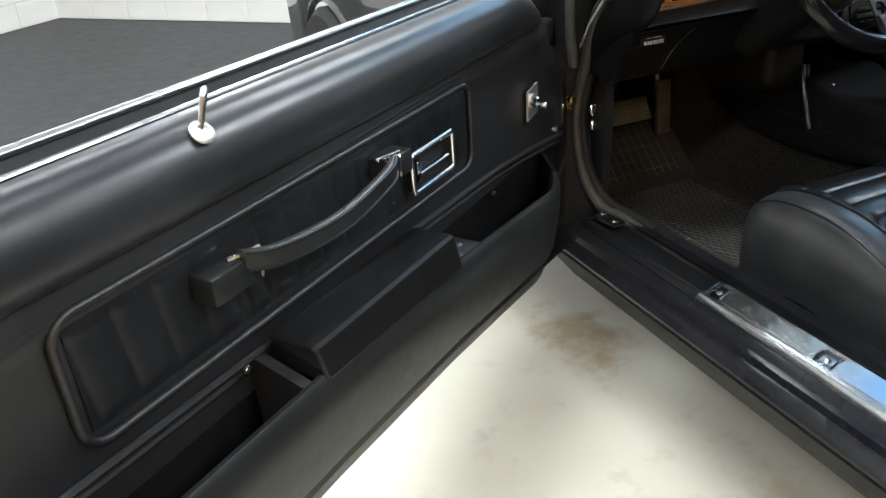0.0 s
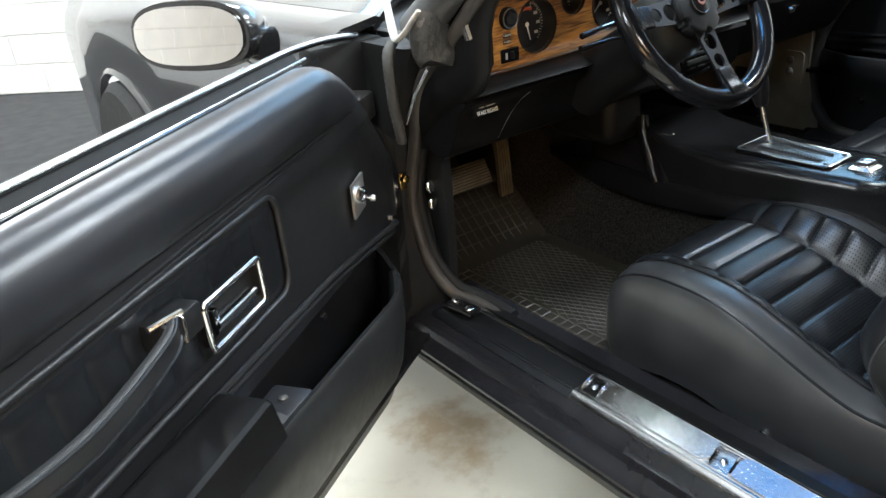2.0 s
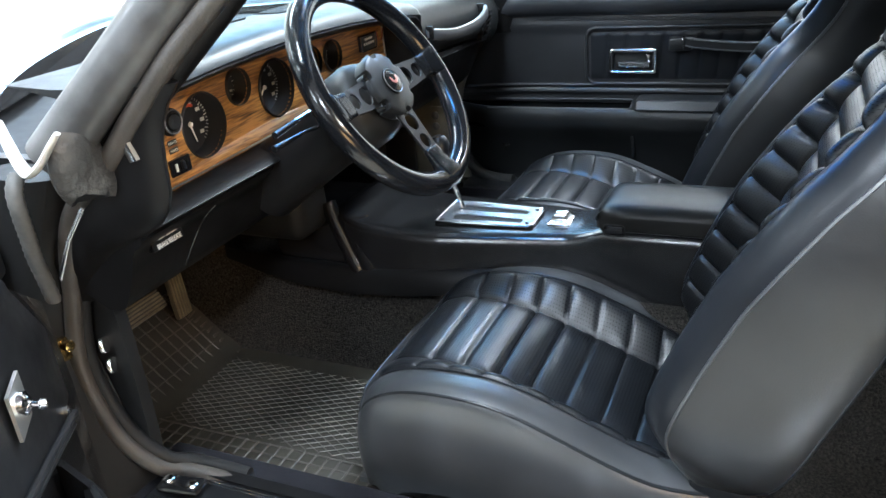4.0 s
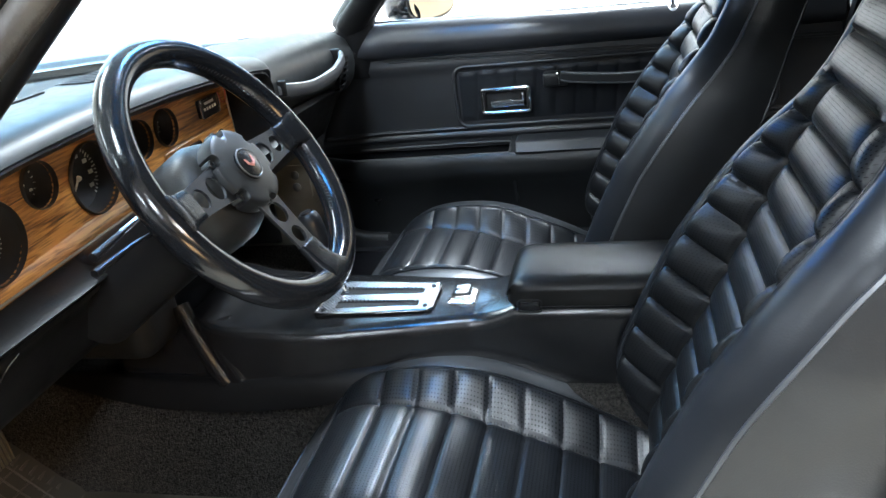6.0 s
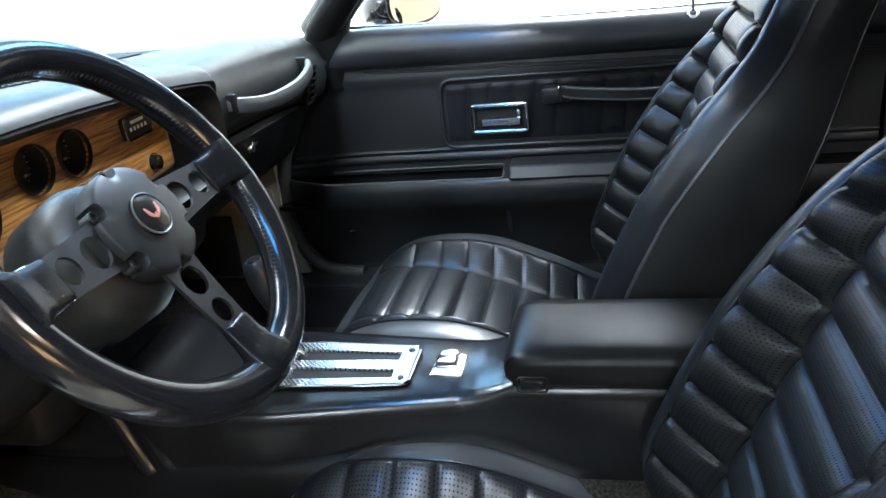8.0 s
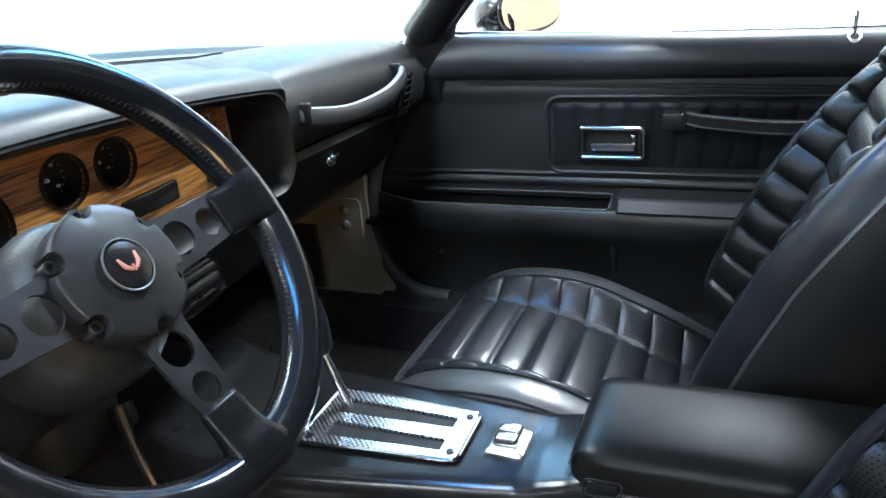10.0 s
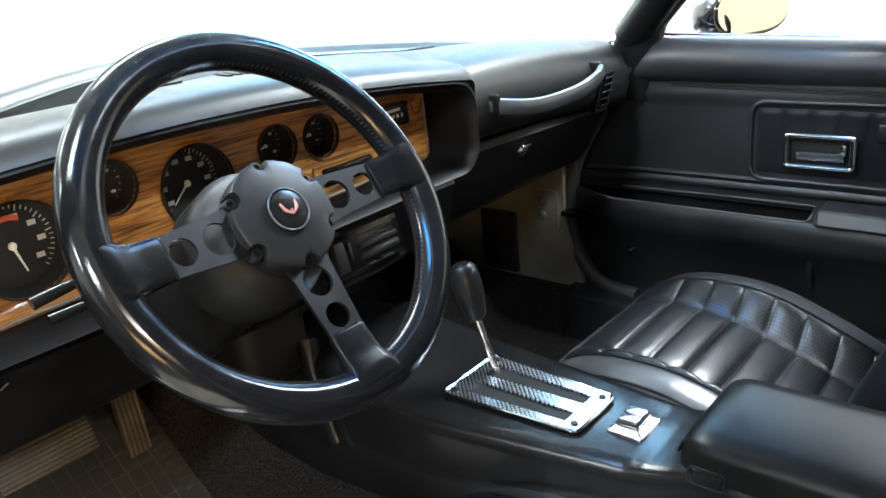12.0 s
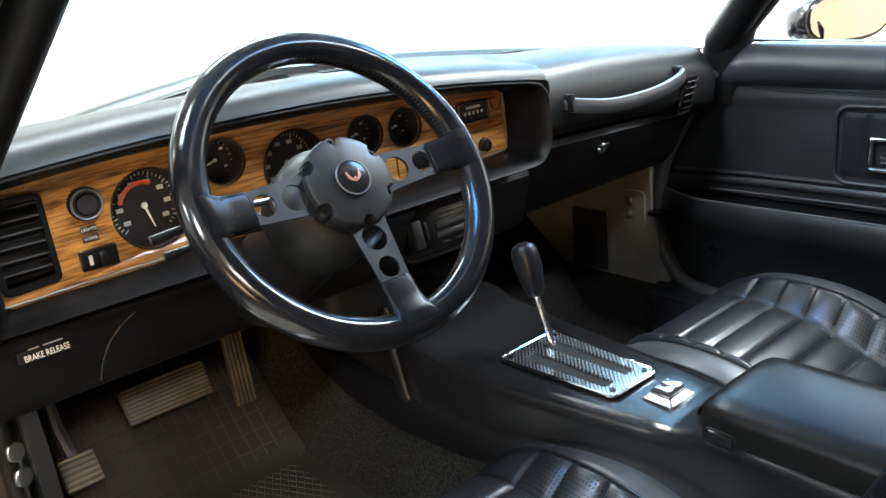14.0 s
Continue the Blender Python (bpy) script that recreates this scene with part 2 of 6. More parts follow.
# Paler base than the leather stands for sheen off the bright floor.
SKIRT = material("sheen_toned_black_vinyl", (0.033, 0.035, 0.038), 0.34, rv=0.04, bump=0.12, fine=500, depth=0.0007, cells=True, spec=0.78, vary=0.3)
LID = material("dull_grained_black_vinyl", (0.0065, 0.0063, 0.006), 0.33, bump=0.1, fine=600, depth=0.0008, cells=True, spec=0.14, vary=0.3)
WORN_CHROME = material("worn_chrome", (0.85, 0.85, 0.84), 0.24, 1.0, vary=0)
DIAL_PRINT = material("faded_dial_print", (0.48, 0.48, 0.44), 0.6, vary=0)
# For the unseen back wall: kept dark so less light reaches the dash.
DARK_UNSEEN_WALL = material("dark_brown_unseen_wall", (0.24, 0.21, 0.17), 0.7, bump=0.3, fine=60, depth=0.002, vary=0.2, big=2)
TRIM_CHROME = material("greyed_bright_trim", (0.5, 0.5, 0.5), 0.2, 1.0, vary=0)
STRUT_DARK = material("crumpled_grey_rubber", (0.034, 0.034, 0.033), 0.42, bump=0.8, fine=60, depth=0.006, vary=0.4, big=30)


def perforate(m, pitch, flat, depth=0.22):
    """Rows of small punched holes; flat is the mapping that drops one axis."""
    n, l = m.node_tree.nodes, m.node_tree.links
    b = n["Principled BSDF"]
    src = b.inputs["Base Color"].links[0].from_socket
    tc, mp, vo, mr, mx, bp = n.new("ShaderNodeTexCoord"), n.new("ShaderNodeMapping"), n.new("ShaderNodeTexVoronoi"), n.new("ShaderNodeMapRange"), n.new("ShaderNodeMix"), n.new("ShaderNodeBump")
    mp.inputs["Scale"].default_value = flat
    vo.inputs["Scale"].default_value, vo.inputs["Randomness"].default_value = 1 / pitch, 0.0
    mr.inputs["From Min"].default_value, mr.inputs["From Max"].default_value = 0.13, 0.22
    mx.data_type = "RGBA"
    mx.inputs["A"].default_value = (0.001, 0.001, 0.001, 1)
    bp.inputs["Strength"].default_value, bp.inputs["Distance"].default_value = depth, 0.001
    l.new(tc.outputs["Object"], mp.inputs["Vector"])
    l.new(mp.outputs["Vector"], vo.inputs["Vector"])
    l.new(vo.outputs["Distance"], mr.inputs["Value"])
    l.new(mr.outputs["Result"], mx.inputs["Factor"])
    l.new(src, mx.inputs["B"])
    l.new(mx.outputs["Result"], b.inputs["Base Color"])
    l.new(mr.outputs["Result"], bp.inputs["Height"])
    ml = n.new("ShaderNodeMath")
    ml.operation = "MULTIPLY"
    ml.inputs[1].default_value = b.inputs["Specular IOR Level"].default_value
    l.new(mr.outputs["Result"], ml.inputs[0])
    l.new(ml.outputs["Value"], b.inputs["Specular IOR Level"])
    l.new(b.inputs["Normal"].links[0].from_socket, bp.inputs["Normal"])
    l.new(bp.outputs["Normal"], b.inputs["Normal"])


perforate(PERFORATED, 0.0048, (1, 1, 0))
# Darker, duller copy of the cushion leather, with the backrest's shade in it.
PERF_BACK = material("shaded_perforated_leather", (0.0050, 0.0054, 0.006), 0.33, rv=0.03, bump=0.08, fine=500, depth=0.0008, cells=True, spec=0.16, vary=0.2)
perforate(PERF_BACK, 0.0032, (1, 0, 1), 0.10)
# For the unseen passenger-side wall, toned to suit the door mirror's tan.
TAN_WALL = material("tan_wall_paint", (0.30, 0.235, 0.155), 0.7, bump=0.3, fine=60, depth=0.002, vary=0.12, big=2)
MATT_METAL = material("matt_bright_metal", (0.62, 0.62, 0.61), 0.45, 1.0, vary=0)
DIM_PRINT = material("dim_grey_print", (0.07, 0.07, 0.068), 0.6, vary=0)
STRUT_PALE = material("scuffed_pale_metal", (0.45, 0.44, 0.41), 0.5, 0.3, bump=0.4, fine=90, depth=0.002, vary=0.35, big=40)
SEAT_THREAD = material("dark_grey_thread", (0.03, 0.032, 0.036), 0.6, vary=0)
TYRE = material("tyre_rubber", (0.018, 0.018, 0.018), 0.75, bump=0.3, fine=150, depth=0.001)

# ---- mesh helpers ----
ORIGIN = {}


def thing(name, origin, label, category, group="", kind=""):
    ob = new(name)
    ob.empty_display_size = 0.05
    ob.location = origin
    ORIGIN[ob] = Vector(origin)
    return tagged(ob, label, category, group, kind)


def finish(bm, name, mat, origin, smooth=40):
    bmesh.ops.remove_doubles(bm, verts=bm.verts, dist=1e-6)
    bmesh.ops.recalc_face_normals(bm, faces=bm.faces)
    bmesh.ops.translate(bm, verts=bm.verts, vec=-Vector(origin))
    me = bpy.data.meshes.new(name)
    bm.to_mesh(me)
    bm.free()
    me.materials.append(mat)
    me.polygons.foreach_set("use_smooth", [True] * len(me.polygons))
    me.set_sharp_from_angle(angle=radians(smooth))
    return me


def part(name, bm, mat, parent, label="", smooth=40):
    """One mesh under a thing or a part; the bmesh is in the place's own coordinates."""
    o = ORIGIN[parent]
    ob = new(name, finish(bm, name, mat, o, smooth))
    ob.parent = parent
    ORIGIN[ob] = o
    return tagged(ob, label)


def single(name, bm, mat, label, category, group="", kind="", origin=(0, 0, 0), smooth=40):
    ob = new(name, finish(bm, name, mat, origin, smooth))
    ob.location = origin
    ORIGIN[ob] = Vector(origin)
    return tagged(ob, label, category, group, kind)


def box(bm, c, s, bevel=0.0, rot=(0, 0, 0), seg=2):
    m = pose(*c, *rot) @ Matrix.Diagonal((*s, 1))
    vs = bmesh.ops.create_cube(bm, size=1, matrix=m)["verts"]
    if bevel:
        es = list({e for v in vs for e in v.link_edges})
        bmesh.ops.bevel(bm, geom=es, offset=bevel, segments=seg, profile=0.5, affect="EDGES")
    return bm


def B():
    return bmesh.new()


def loft(bm, rings, cap=True, ring_closed=True, loop=False):
    vr = [[bm.verts.new(p) for p in r] for r in rings]
    n = len(vr[0])
    pairs = list(zip(vr, vr[1:])) + ([(vr[-1], vr[0])] if loop else [])
    for a, b in pairs:
        for i in range(n if ring_closed else n - 1):
            j = (i + 1) % n
            bm.faces.new((a[i], a[j], b[j], b[i]))
    if cap and ring_closed and not loop:
        bm.faces.new(vr[0][::-1])
        bm.faces.new(vr[-1])
    return bm


def tube(bm, pts, r, seg=10, closed=False, flat=1.0):
    """A round bar along points; r a number or one for each point; flat squeezes it across its second axis."""
    pts = [Vector(p) for p in pts]
    n = len(pts)
    rs = [r] * n if isinstance(r, (int, float)) else r
    tang = []
    for i in range(n):
        a, b = (pts[(i - 1) % n], pts[(i + 1) % n]) if closed else (pts[max(i - 1, 0)], pts[min(i + 1, n - 1)])
        tang.append((b - a).normalized())
    ref = Vector((0, 0, 1)) if abs(tang[0].z) < 0.9 else Vector((0, 1, 0))
    u = (ref - tang[0] * ref.dot(tang[0])).normalized()
    rings = []
    for p, t, q in zip(pts, tang, rs):
        u = (u - t * u.dot(t)).normalized()
        v = t.cross(u)
        rings.append([p + q * (math.cos(a) * u * flat + math.sin(a) * v) for a in (2 * math.pi * k / seg for k in range(seg))])
    return loft(bm, rings, not closed, True, closed)


def rod(bm, p0, p1, r0, r1=None, seg=16):
    return tube(bm, [p0, p1], [r0, r0 if r1 is None else r1], seg)


def lathe(bm, prof, at, axis, seg=32, ring=False):
    """Turned profile of (radius, height along the axis)."""
    z = Vector(axis).normalized()
    x = z.orthogonal().normalized()
    y = z.cross(x)
    rings = [[Vector(at) + z * h + max(r, 1e-4) * (math.cos(a) * x + math.sin(a) * y) for a in (2 * math.pi * k / seg for k in range(seg))] for r, h in prof]
    return loft(bm, rings, not ring, True, ring)


def slab(bm, fn, us, vs, back):
    """A closed sheet: front points fn(u, v), the back shifted by the vector."""
    back = Vector(back)
    rings = []
    for v in vs:
        f = [Vector(fn(u, v)) for u in us]
        rings.append(f + [p + back for p in reversed(f)])
    return loft(bm, rings)


def plate(bm, outer, holes, put, thick):
    """A flat plate with holes from outlines in two dimensions; put(a, b, h) gives the place."""
    loops = [outer] + holes
    edges = []
    for lp in loops:
        vs = [bm.verts.new((a, b, 0)) for a, b in lp]
        edges += [bm.edges.new((vs[i], vs[(i + 1) % len(vs)])) for i in range(len(vs))]
    fs = [g for g in bmesh.ops.triangle_fill(bm, use_beauty=True, edges=edges)["geom"] if isinstance(g, bmesh.types.BMFace)]
    ex = bmesh.ops.extrude_face_region(bm, geom=fs)["geom"]
    top = [g for g in ex if isinstance(g, bmesh.types.BMVert)]
    tops = set(top)
    for v in list({v for f in fs for v in f.verts} | tops | {v for e in edges if e.is_valid for v in e.verts}):
        v.co = put(v.co.x, v.co.y, thick if v in tops else 0.0)
    return bm


def circle(cx, cy, r, n=24):
    return [(cx + r * math.cos(2 * math.pi * i / n), cy + r * math.sin(2 * math.pi * i / n)) for i in range(n)]


def rounded(cx, cy, w, h, r, n=5):
    out = []
    for sx, sy, a0 in ((1, 1, 0), (-1, 1, 90), (-1, -1, 180), (1, -1, 270)):
        for k in range(n + 1):
            a = radians(a0 + 90 * k / n)
            out.append((cx + sx * (w / 2 - r) + r * math.cos(a), cy + sy * (h / 2 - r) + r * math.sin(a)))
    return out


def lin(a, b, n):
    return [a + (b - a) * i / (n - 1) for i in range(n)]


def curve_at(knots, t):
    """Value on a smooth line through knots (t, value)."""
    if t <= knots[0][0]:
        return knots[0][1]
    for (a, p), (b, q) in zip(knots, knots[1:]):
        if t <= b:
            s = (t - a) / (b - a)
            return p + (q - p) * s
    return knots[-1][1]


def spline(pts, per=8, closed=False):
    """Catmull-Rom through points."""
    pts = [Vector(p) for p in pts]
    n = len(pts)
    out = []
    for i in range(n if closed else n - 1):
        p0, p1, p2, p3 = (pts[(i + k) % n] if closed else pts[min(max(i + k, 0), n - 1)] for k in (-1, 0, 1, 2))
        for k in range(per):
            t = k / per
            out.append(0.5 * (2 * p1 + (p2 - p0) * t + (2 * p0 - 5 * p1 + 4 * p2 - p3) * t * t + (3 * p1 - p0 - 3 * p2 + p3) * t ** 3))
    if not closed:
        out.append(pts[-1])
    return out


def writing(name, text, size, m, mat, parent):
    """Raised lettering with the built-in font, at the pose m."""
    c = bpy.data.curves.new(name, "FONT")
    c.body, c.size, c.extrude, c.align_x, c.align_y = text, size, size * 0.02, "CENTER", "CENTER"
    tmp = bpy.data.objects.new(name, c)
    scene.collection.objects.link(tmp)
    bpy.context.view_layer.update()
    me = bpy.data.meshes.new_from_object(tmp.evaluated_get(bpy.context.evaluated_depsgraph_get()))
    bpy.data.objects.remove(tmp)
    me.transform(Matrix.Translation(-ORIGIN[parent]) @ m)
    me.materials.clear()
    me.materials.append(mat)
    ob = new(name, me)
    ob.parent = parent
    ORIGIN[ob] = ORIGIN[parent]
    return ob
# ---- the hall ----
CORNER = Vector((-1.85, 6.7, 0))
ALONG = Vector((0.68, -0.733, 0)).normalized()   # the wall ahead of the car
ACROSS = Vector((-0.733, -0.68, 0)).normalized()  # the wall on the driver's side
HALL_A, HALL_B, HALL_H = 13.0, 12.0, 3.4


def hall(a, b, z):
    return CORNER + ALONG * a + ACROSS * b + Vector((0, 0, z))


bm = B()
loft(bm, [[hall(-0.2, -0.2, -0.15), hall(HALL_A + 0.2, -0.2, -0.15), hall(HALL_A + 0.2, HALL_B + 0.2, -0.15), hall(-0.2, HALL_B + 0.2, -0.15)],
          [hall(-0.2, -0.2, 0), hall(HALL_A + 0.2, -0.2, 0), hall(HALL_A + 0.2, HALL_B + 0.2, 0), hall(-0.2, HALL_B + 0.2, 0)]])
single("floor", bm, GREY_FLOOR, "smooth dark grey epoxy hall floor", "floor", kind="structure")
bm = B()
box(bm, (0.1, -1.15, 0.002), (4.6, 5.4, 0.004), 0.001)
single("floor_light", bm, CREAM_FLOOR, "cream painted concrete bay under the car", "floor", kind="structure")
bm = B()
loft(bm, [[hall(-0.2, -0.2, HALL_H), hall(HALL_A + 0.2, -0.2, HALL_H), hall(HALL_A + 0.2, HALL_B + 0.2, HALL_H), hall(-0.2, HALL_B + 0.2, HALL_H)],
          [hall(-0.2, -0.2, HALL_H + 0.15), hall(HALL_A + 0.2, -0.2, HALL_H + 0.15), hall(HALL_A + 0.2, HALL_B + 0.2, HALL_H + 0.15), hall(-0.2, HALL_B + 0.2, HALL_H + 0.15)]])
single("ceiling", bm, CEILING, "plain white hall ceiling", "ceiling", kind="structure")


def wall(name, p, d, length, out, label):
    """A wall of mortar-coloured core; the painted blocks stand 4 mm proud of it."""
    n = Vector(out)
    q = p + d * length
    bm = B()
    loft(bm, [[p, q, q + n * 0.2, p + n * 0.2], [v + Vector((0, 0, HALL_H)) for v in (p, q, q + n * 0.2, p + n * 0.2)]])
    # The two unseen walls take flat dark tones that hold down bounced light.
    return single(name, bm, DARK_UNSEEN_WALL if name == "wall_back" else (TAN_WALL if name == "wall_passenger_side" else MORTAR), label, "wall", kind="structure")


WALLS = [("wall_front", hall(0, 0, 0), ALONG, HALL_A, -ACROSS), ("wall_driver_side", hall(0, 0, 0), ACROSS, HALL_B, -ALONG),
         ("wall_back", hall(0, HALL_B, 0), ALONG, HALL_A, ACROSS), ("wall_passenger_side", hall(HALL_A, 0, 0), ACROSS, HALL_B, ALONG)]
wall_obs = [wall(n, p, d, l, o, "plain hall wall added out of view" if n in ("wall_back", "wall_passenger_side") else "white painted concrete block wall") for n, p, d, l, o in WALLS]

# ceiling lights: rows of long tubes
# places along and across the hall, and each lamp's share
LIGHTS = ((1.8, 1.6, 0.7), (5.0, 1.6, 0.8), (8.2, 1.6, 2.0), (11.4, 1.6, 1.1), (1.8, 4.2, 0.7), (5.0, 4.4, 0.9), (8.2, 4.2, 1.3), (11.4, 4.2, 1.3), (1.8, 7.2, 1.1), (5.0, 7.2, 1.1), (8.2, 7.2, 1.0))
for a, b, share in LIGHTS:
    light = thing("ceiling_light", hall(a, b, HALL_H), "long white twin-tube ceiling light", "light", "ceiling lights")
    bm = B()
    p, q = hall(a - 0.8, b, HALL_H - 0.03), hall(a + 0.8, b, HALL_H - 0.03)
    box(bm, (p + q) / 2, (1.64, 0.2, 0.06), 0.01, (0, 0, math.degrees(math.atan2(ALONG.y, ALONG.x))))
    part("housing", bm, CEILING, light)
    for k in (-0.06, 0.06):
        bm = B()
        rod(bm, p + ACROSS * k - Vector((0, 0, 0.05)), q + ACROSS * k - Vector((0, 0, 0.05)), 0.019)
        part("tube", bm, TUBE, light, "glowing white tube")

for a, b, share in LIGHTS:
    area_lamp("hall_lamp", hall(a, b, HALL_H - 0.12), hall(a, b, 0), 1.6, 0.5, LAMP_W * share, (0.88, 0.96, 1.0))
# Added and unseen: a glowing pane that only gives the interior blue glints.
window = thing("added_blue_panel", hall(6.5, 0, 2.7), "blue glowing panel added high on the hall wall, framed like a window", "window", kind="structure")
bm = B()
box(bm, hall(6.5, 0.02, 2.7), (3.0, 0.03, 1.0), 0.005, (0, 0, math.degrees(math.atan2(ALONG.y, ALONG.x))))
part("pane", bm, BLUE_GLOW, window)
bm = B()
for a, w in ((5.0, 0.06), (6.5, 0.05), (8.0, 0.06)):
    box(bm, hall(a, 0.035, 2.7), (w, 0.05, 1.06), 0.005, (0, 0, math.degrees(math.atan2(ALONG.y, ALONG.x))))
part("window_frame", bm, DARK_METAL, window)

window2 = thing("window_2", hall(6.0, HALL_B, 1.7), "hall window with warm low light", "window", kind="structure")
turned = math.degrees(math.atan2(ALONG.y, ALONG.x))
bm = B()
box(bm, hall(6.0, HALL_B - 0.02, 1.7), (2.6, 0.03, 1.5), 0.005, (0, 0, turned))
part("pane", bm, WARM_PANE, window2)
bm = B()
for a in (4.7, 6.0, 7.3):
    box(bm, hall(a, HALL_B - 0.04, 1.7), (0.06, 0.05, 1.56), 0.005, (0, 0, turned))
for z in (0.95, 2.45):
    box(bm, hall(6.0, HALL_B - 0.042, z), (2.72, 0.05, 0.06), 0.005, (0, 0, turned))
part("window_frame", bm, DARK_METAL, window2)

warm = thing("ceiling_light", (-1.4, -4.7, HALL_H), "warm glowing panel light on the hall ceiling", "light", "ceiling lights")
bm = B()
box(bm, (-1.4, -4.7, HALL_H - 0.04), (2.3, 1.9, 0.08), 0.01)
part("housing", bm, CEILING, warm)
bm = B()
box(bm, (-1.4, -4.7, HALL_H - 0.09), (2.2, 1.8, 0.02), 0.004)
part("diffuser", bm, WARM_PANE, warm, "warm glowing diffuser")

# ---- car body ----
SIDE_X = 0.70
car = thing("car", (0, 0, 0), "black two-door coupe body with its driver's door open", "car")


def rocker(side):
    """Door sill and rocker: profile of (x, z) run along the opening."""
    prof = [(0.60, 0.30), (0.60, 0.372), (0.655, 0.374), (0.74, 0.372), (0.752, 0.362), (0.766, 0.36), (0.772, 0.350), (0.790, 0.345), (0.799, 0.337), (0.800, 0.326), (0.775, 0.29), (0.72, 0.22), (0.60, 0.2)]
    bm = B()
    loft(bm, [[(side * x, y, z) for x, z in prof] for y in lin(0.36, -0.95, 12)])
    return bm


part("rocker_panel", rocker(-1), SILL_PAINT, car, "glossy black sill and rocker panel")
part("rocker_panel", rocker(1), SILL_PAINT, car)
for s in (-1, 1):
    bm = B()
    loft(bm, [[(s * x, y, z) for x, z in ((0.8025, 0.327), (0.7785, 0.288), (0.7235, 0.217), (0.715, 0.222), (0.770, 0.292), (0.796, 0.328))] for y in lin(0.36, -0.95, 4)])
    part("rocker_skirt", bm, LOUVRE, car, "matt black underside of the rocker")


def fender(side):
    """Front wing: section swept from the door to the nose, with the wheel arch cut by the lower edge."""
    wy, wr = 1.62, 0.37
    rings = []
    for y in lin(0.45, 2.35, 60):
        bulge = 0.045 * math.exp(-((y - wy) / 0.5) ** 2)
        v = (y - 0.47) / 1.88
        top = 0.910 - 0.02 * v - 0.07 * max(0, v - 0.6) ** 2
        xo = 0.865 + bulge - 0.09 * max(0, y - 1.9) ** 2
        low = 0.22
        if abs(y - wy) < wr:
            low = 0.33 + math.sqrt(wr * wr - (y - wy) ** 2)
        low = min(low, top - 0.12)
        pr = []
        for s in lin(0, 1, 14):
            z = top - 0.02 - (top - 0.02 - low) * s
            x = xo - 0.05 * (1 - min(1, s * 5)) ** 2 - 0.02 * s * s + (0.012 if s > 0.97 else 0)
            pr.append((side * x, y, z))
        inner = [(side * (xo - 0.09), y, top), (side * 0.70, y, top + 0.012)]
        ring = list(reversed(inner)) + pr
        back = [(p[0] - side * 0.02, p[1], p[2] - 0.012) for p in reversed(ring)]
        rings.append(ring + back)
    bm = B()
    return loft(bm, rings)


part("front_fender", fender(-1), PAINT, car, "glossy black front fender with wheel arch")
part("front_fender", fender(1), PAINT, car)


def hood_point(u, v):
    """u across (-1..1), v forward (0..1)."""
    y0 = 0.47 + 0.38 * (1 - u * u)
    y = y0 + v * (2.35 - y0)
    z = 0.922 - 0.022 * math.exp(-(v / 0.02) ** 2) + 0.048 * (1 - abs(u) ** 2.5) - 0.02 * v - 0.07 * max(0, v - 0.6) ** 2 + 0.03 * math.exp(-(u / 0.3) ** 2) * (1 - v) * 0.6
    return (0.695 * u, y, z)


bm = B()
slab(bm, hood_point, lin(-1, 1, 31), [0, 0.006, 0.012, 0.018, 0.026, 0.036, 0.05] + lin(0.08, 1, 28), (0, 0, -0.02))
part("hood", bm, PAINT, car, "glossy black engine hood reflecting the white hall")
bm = B()
rings = []
for y in lin(1.15, 1.75, 14):
    k = (y - 1.15) / 0.6
    w, h = 0.19 - 0.03 * k, 0.022 - 0.008 * k
    rings.append([(w * math.copysign(abs(math.cos(a)) ** 0.6, math.cos(a)), y, 0.955 - 0.01 * k + h * math.sin(a) ** 0.8) for a in lin(0, math.pi, 15)] + [(-w * 0.9, y, 0.92), (w * 0.9, y, 0.92)])
loft(bm, rings)
part("hood_scoop", bm, PAINT, car, "raised black hood scoop")
bm = B()
slab(bm, lambda u, v: (0.69 * u, (0.27 + 0.245 * (1 - u * u)) * (1 - v) + (0.475 + 0.38 * (1 - u * u)) * v, (0.915 + 0.03 * (1 - u * u)) * (1 - v) + (0.885 + 0.048 * (1 - abs(u) ** 2.5) + 0.018 * math.exp(-(u / 0.3) ** 2)) * v - 0.035 * math.sin(v * 3.14) * u * u), lin(-1, 1, 21), lin(0, 1, 9), (0, 0, -0.02))
part("cowl", bm, LOUVRE, car, "dark cowl strip below the windshield")

# front wheels under the arches
for s in (-1, 1):
    bm = B()
    lathe(bm, [(0.20, -0.11), (0.31, -0.115), (0.335, -0.09), (0.338, 0), (0.335, 0.09), (0.31, 0.115), (0.20, 0.11)], (s * 0.80, 1.62, 0.338), (s, 0, 0), 48)
    w = part("wheel", bm, TYRE, car, "black tyre on a steel rim")
    bm = B()
    lathe(bm, [(0.02, 0.05), (0.06, 0.06), (0.08, 0.03), (0.15, 0.03), (0.19, 0.07), (0.205, 0.1), (0.2, -0.1), (0.02, -0.05)], (s * 0.80, 1.62, 0.338), (s, 0, 0), 40)
    part("rim", bm, DARK_METAL, w)


PF, PT = Vector((0.735, 0.235, 0.945)), Vector((0.623, -0.035, 1.215))  # pillar foot and head


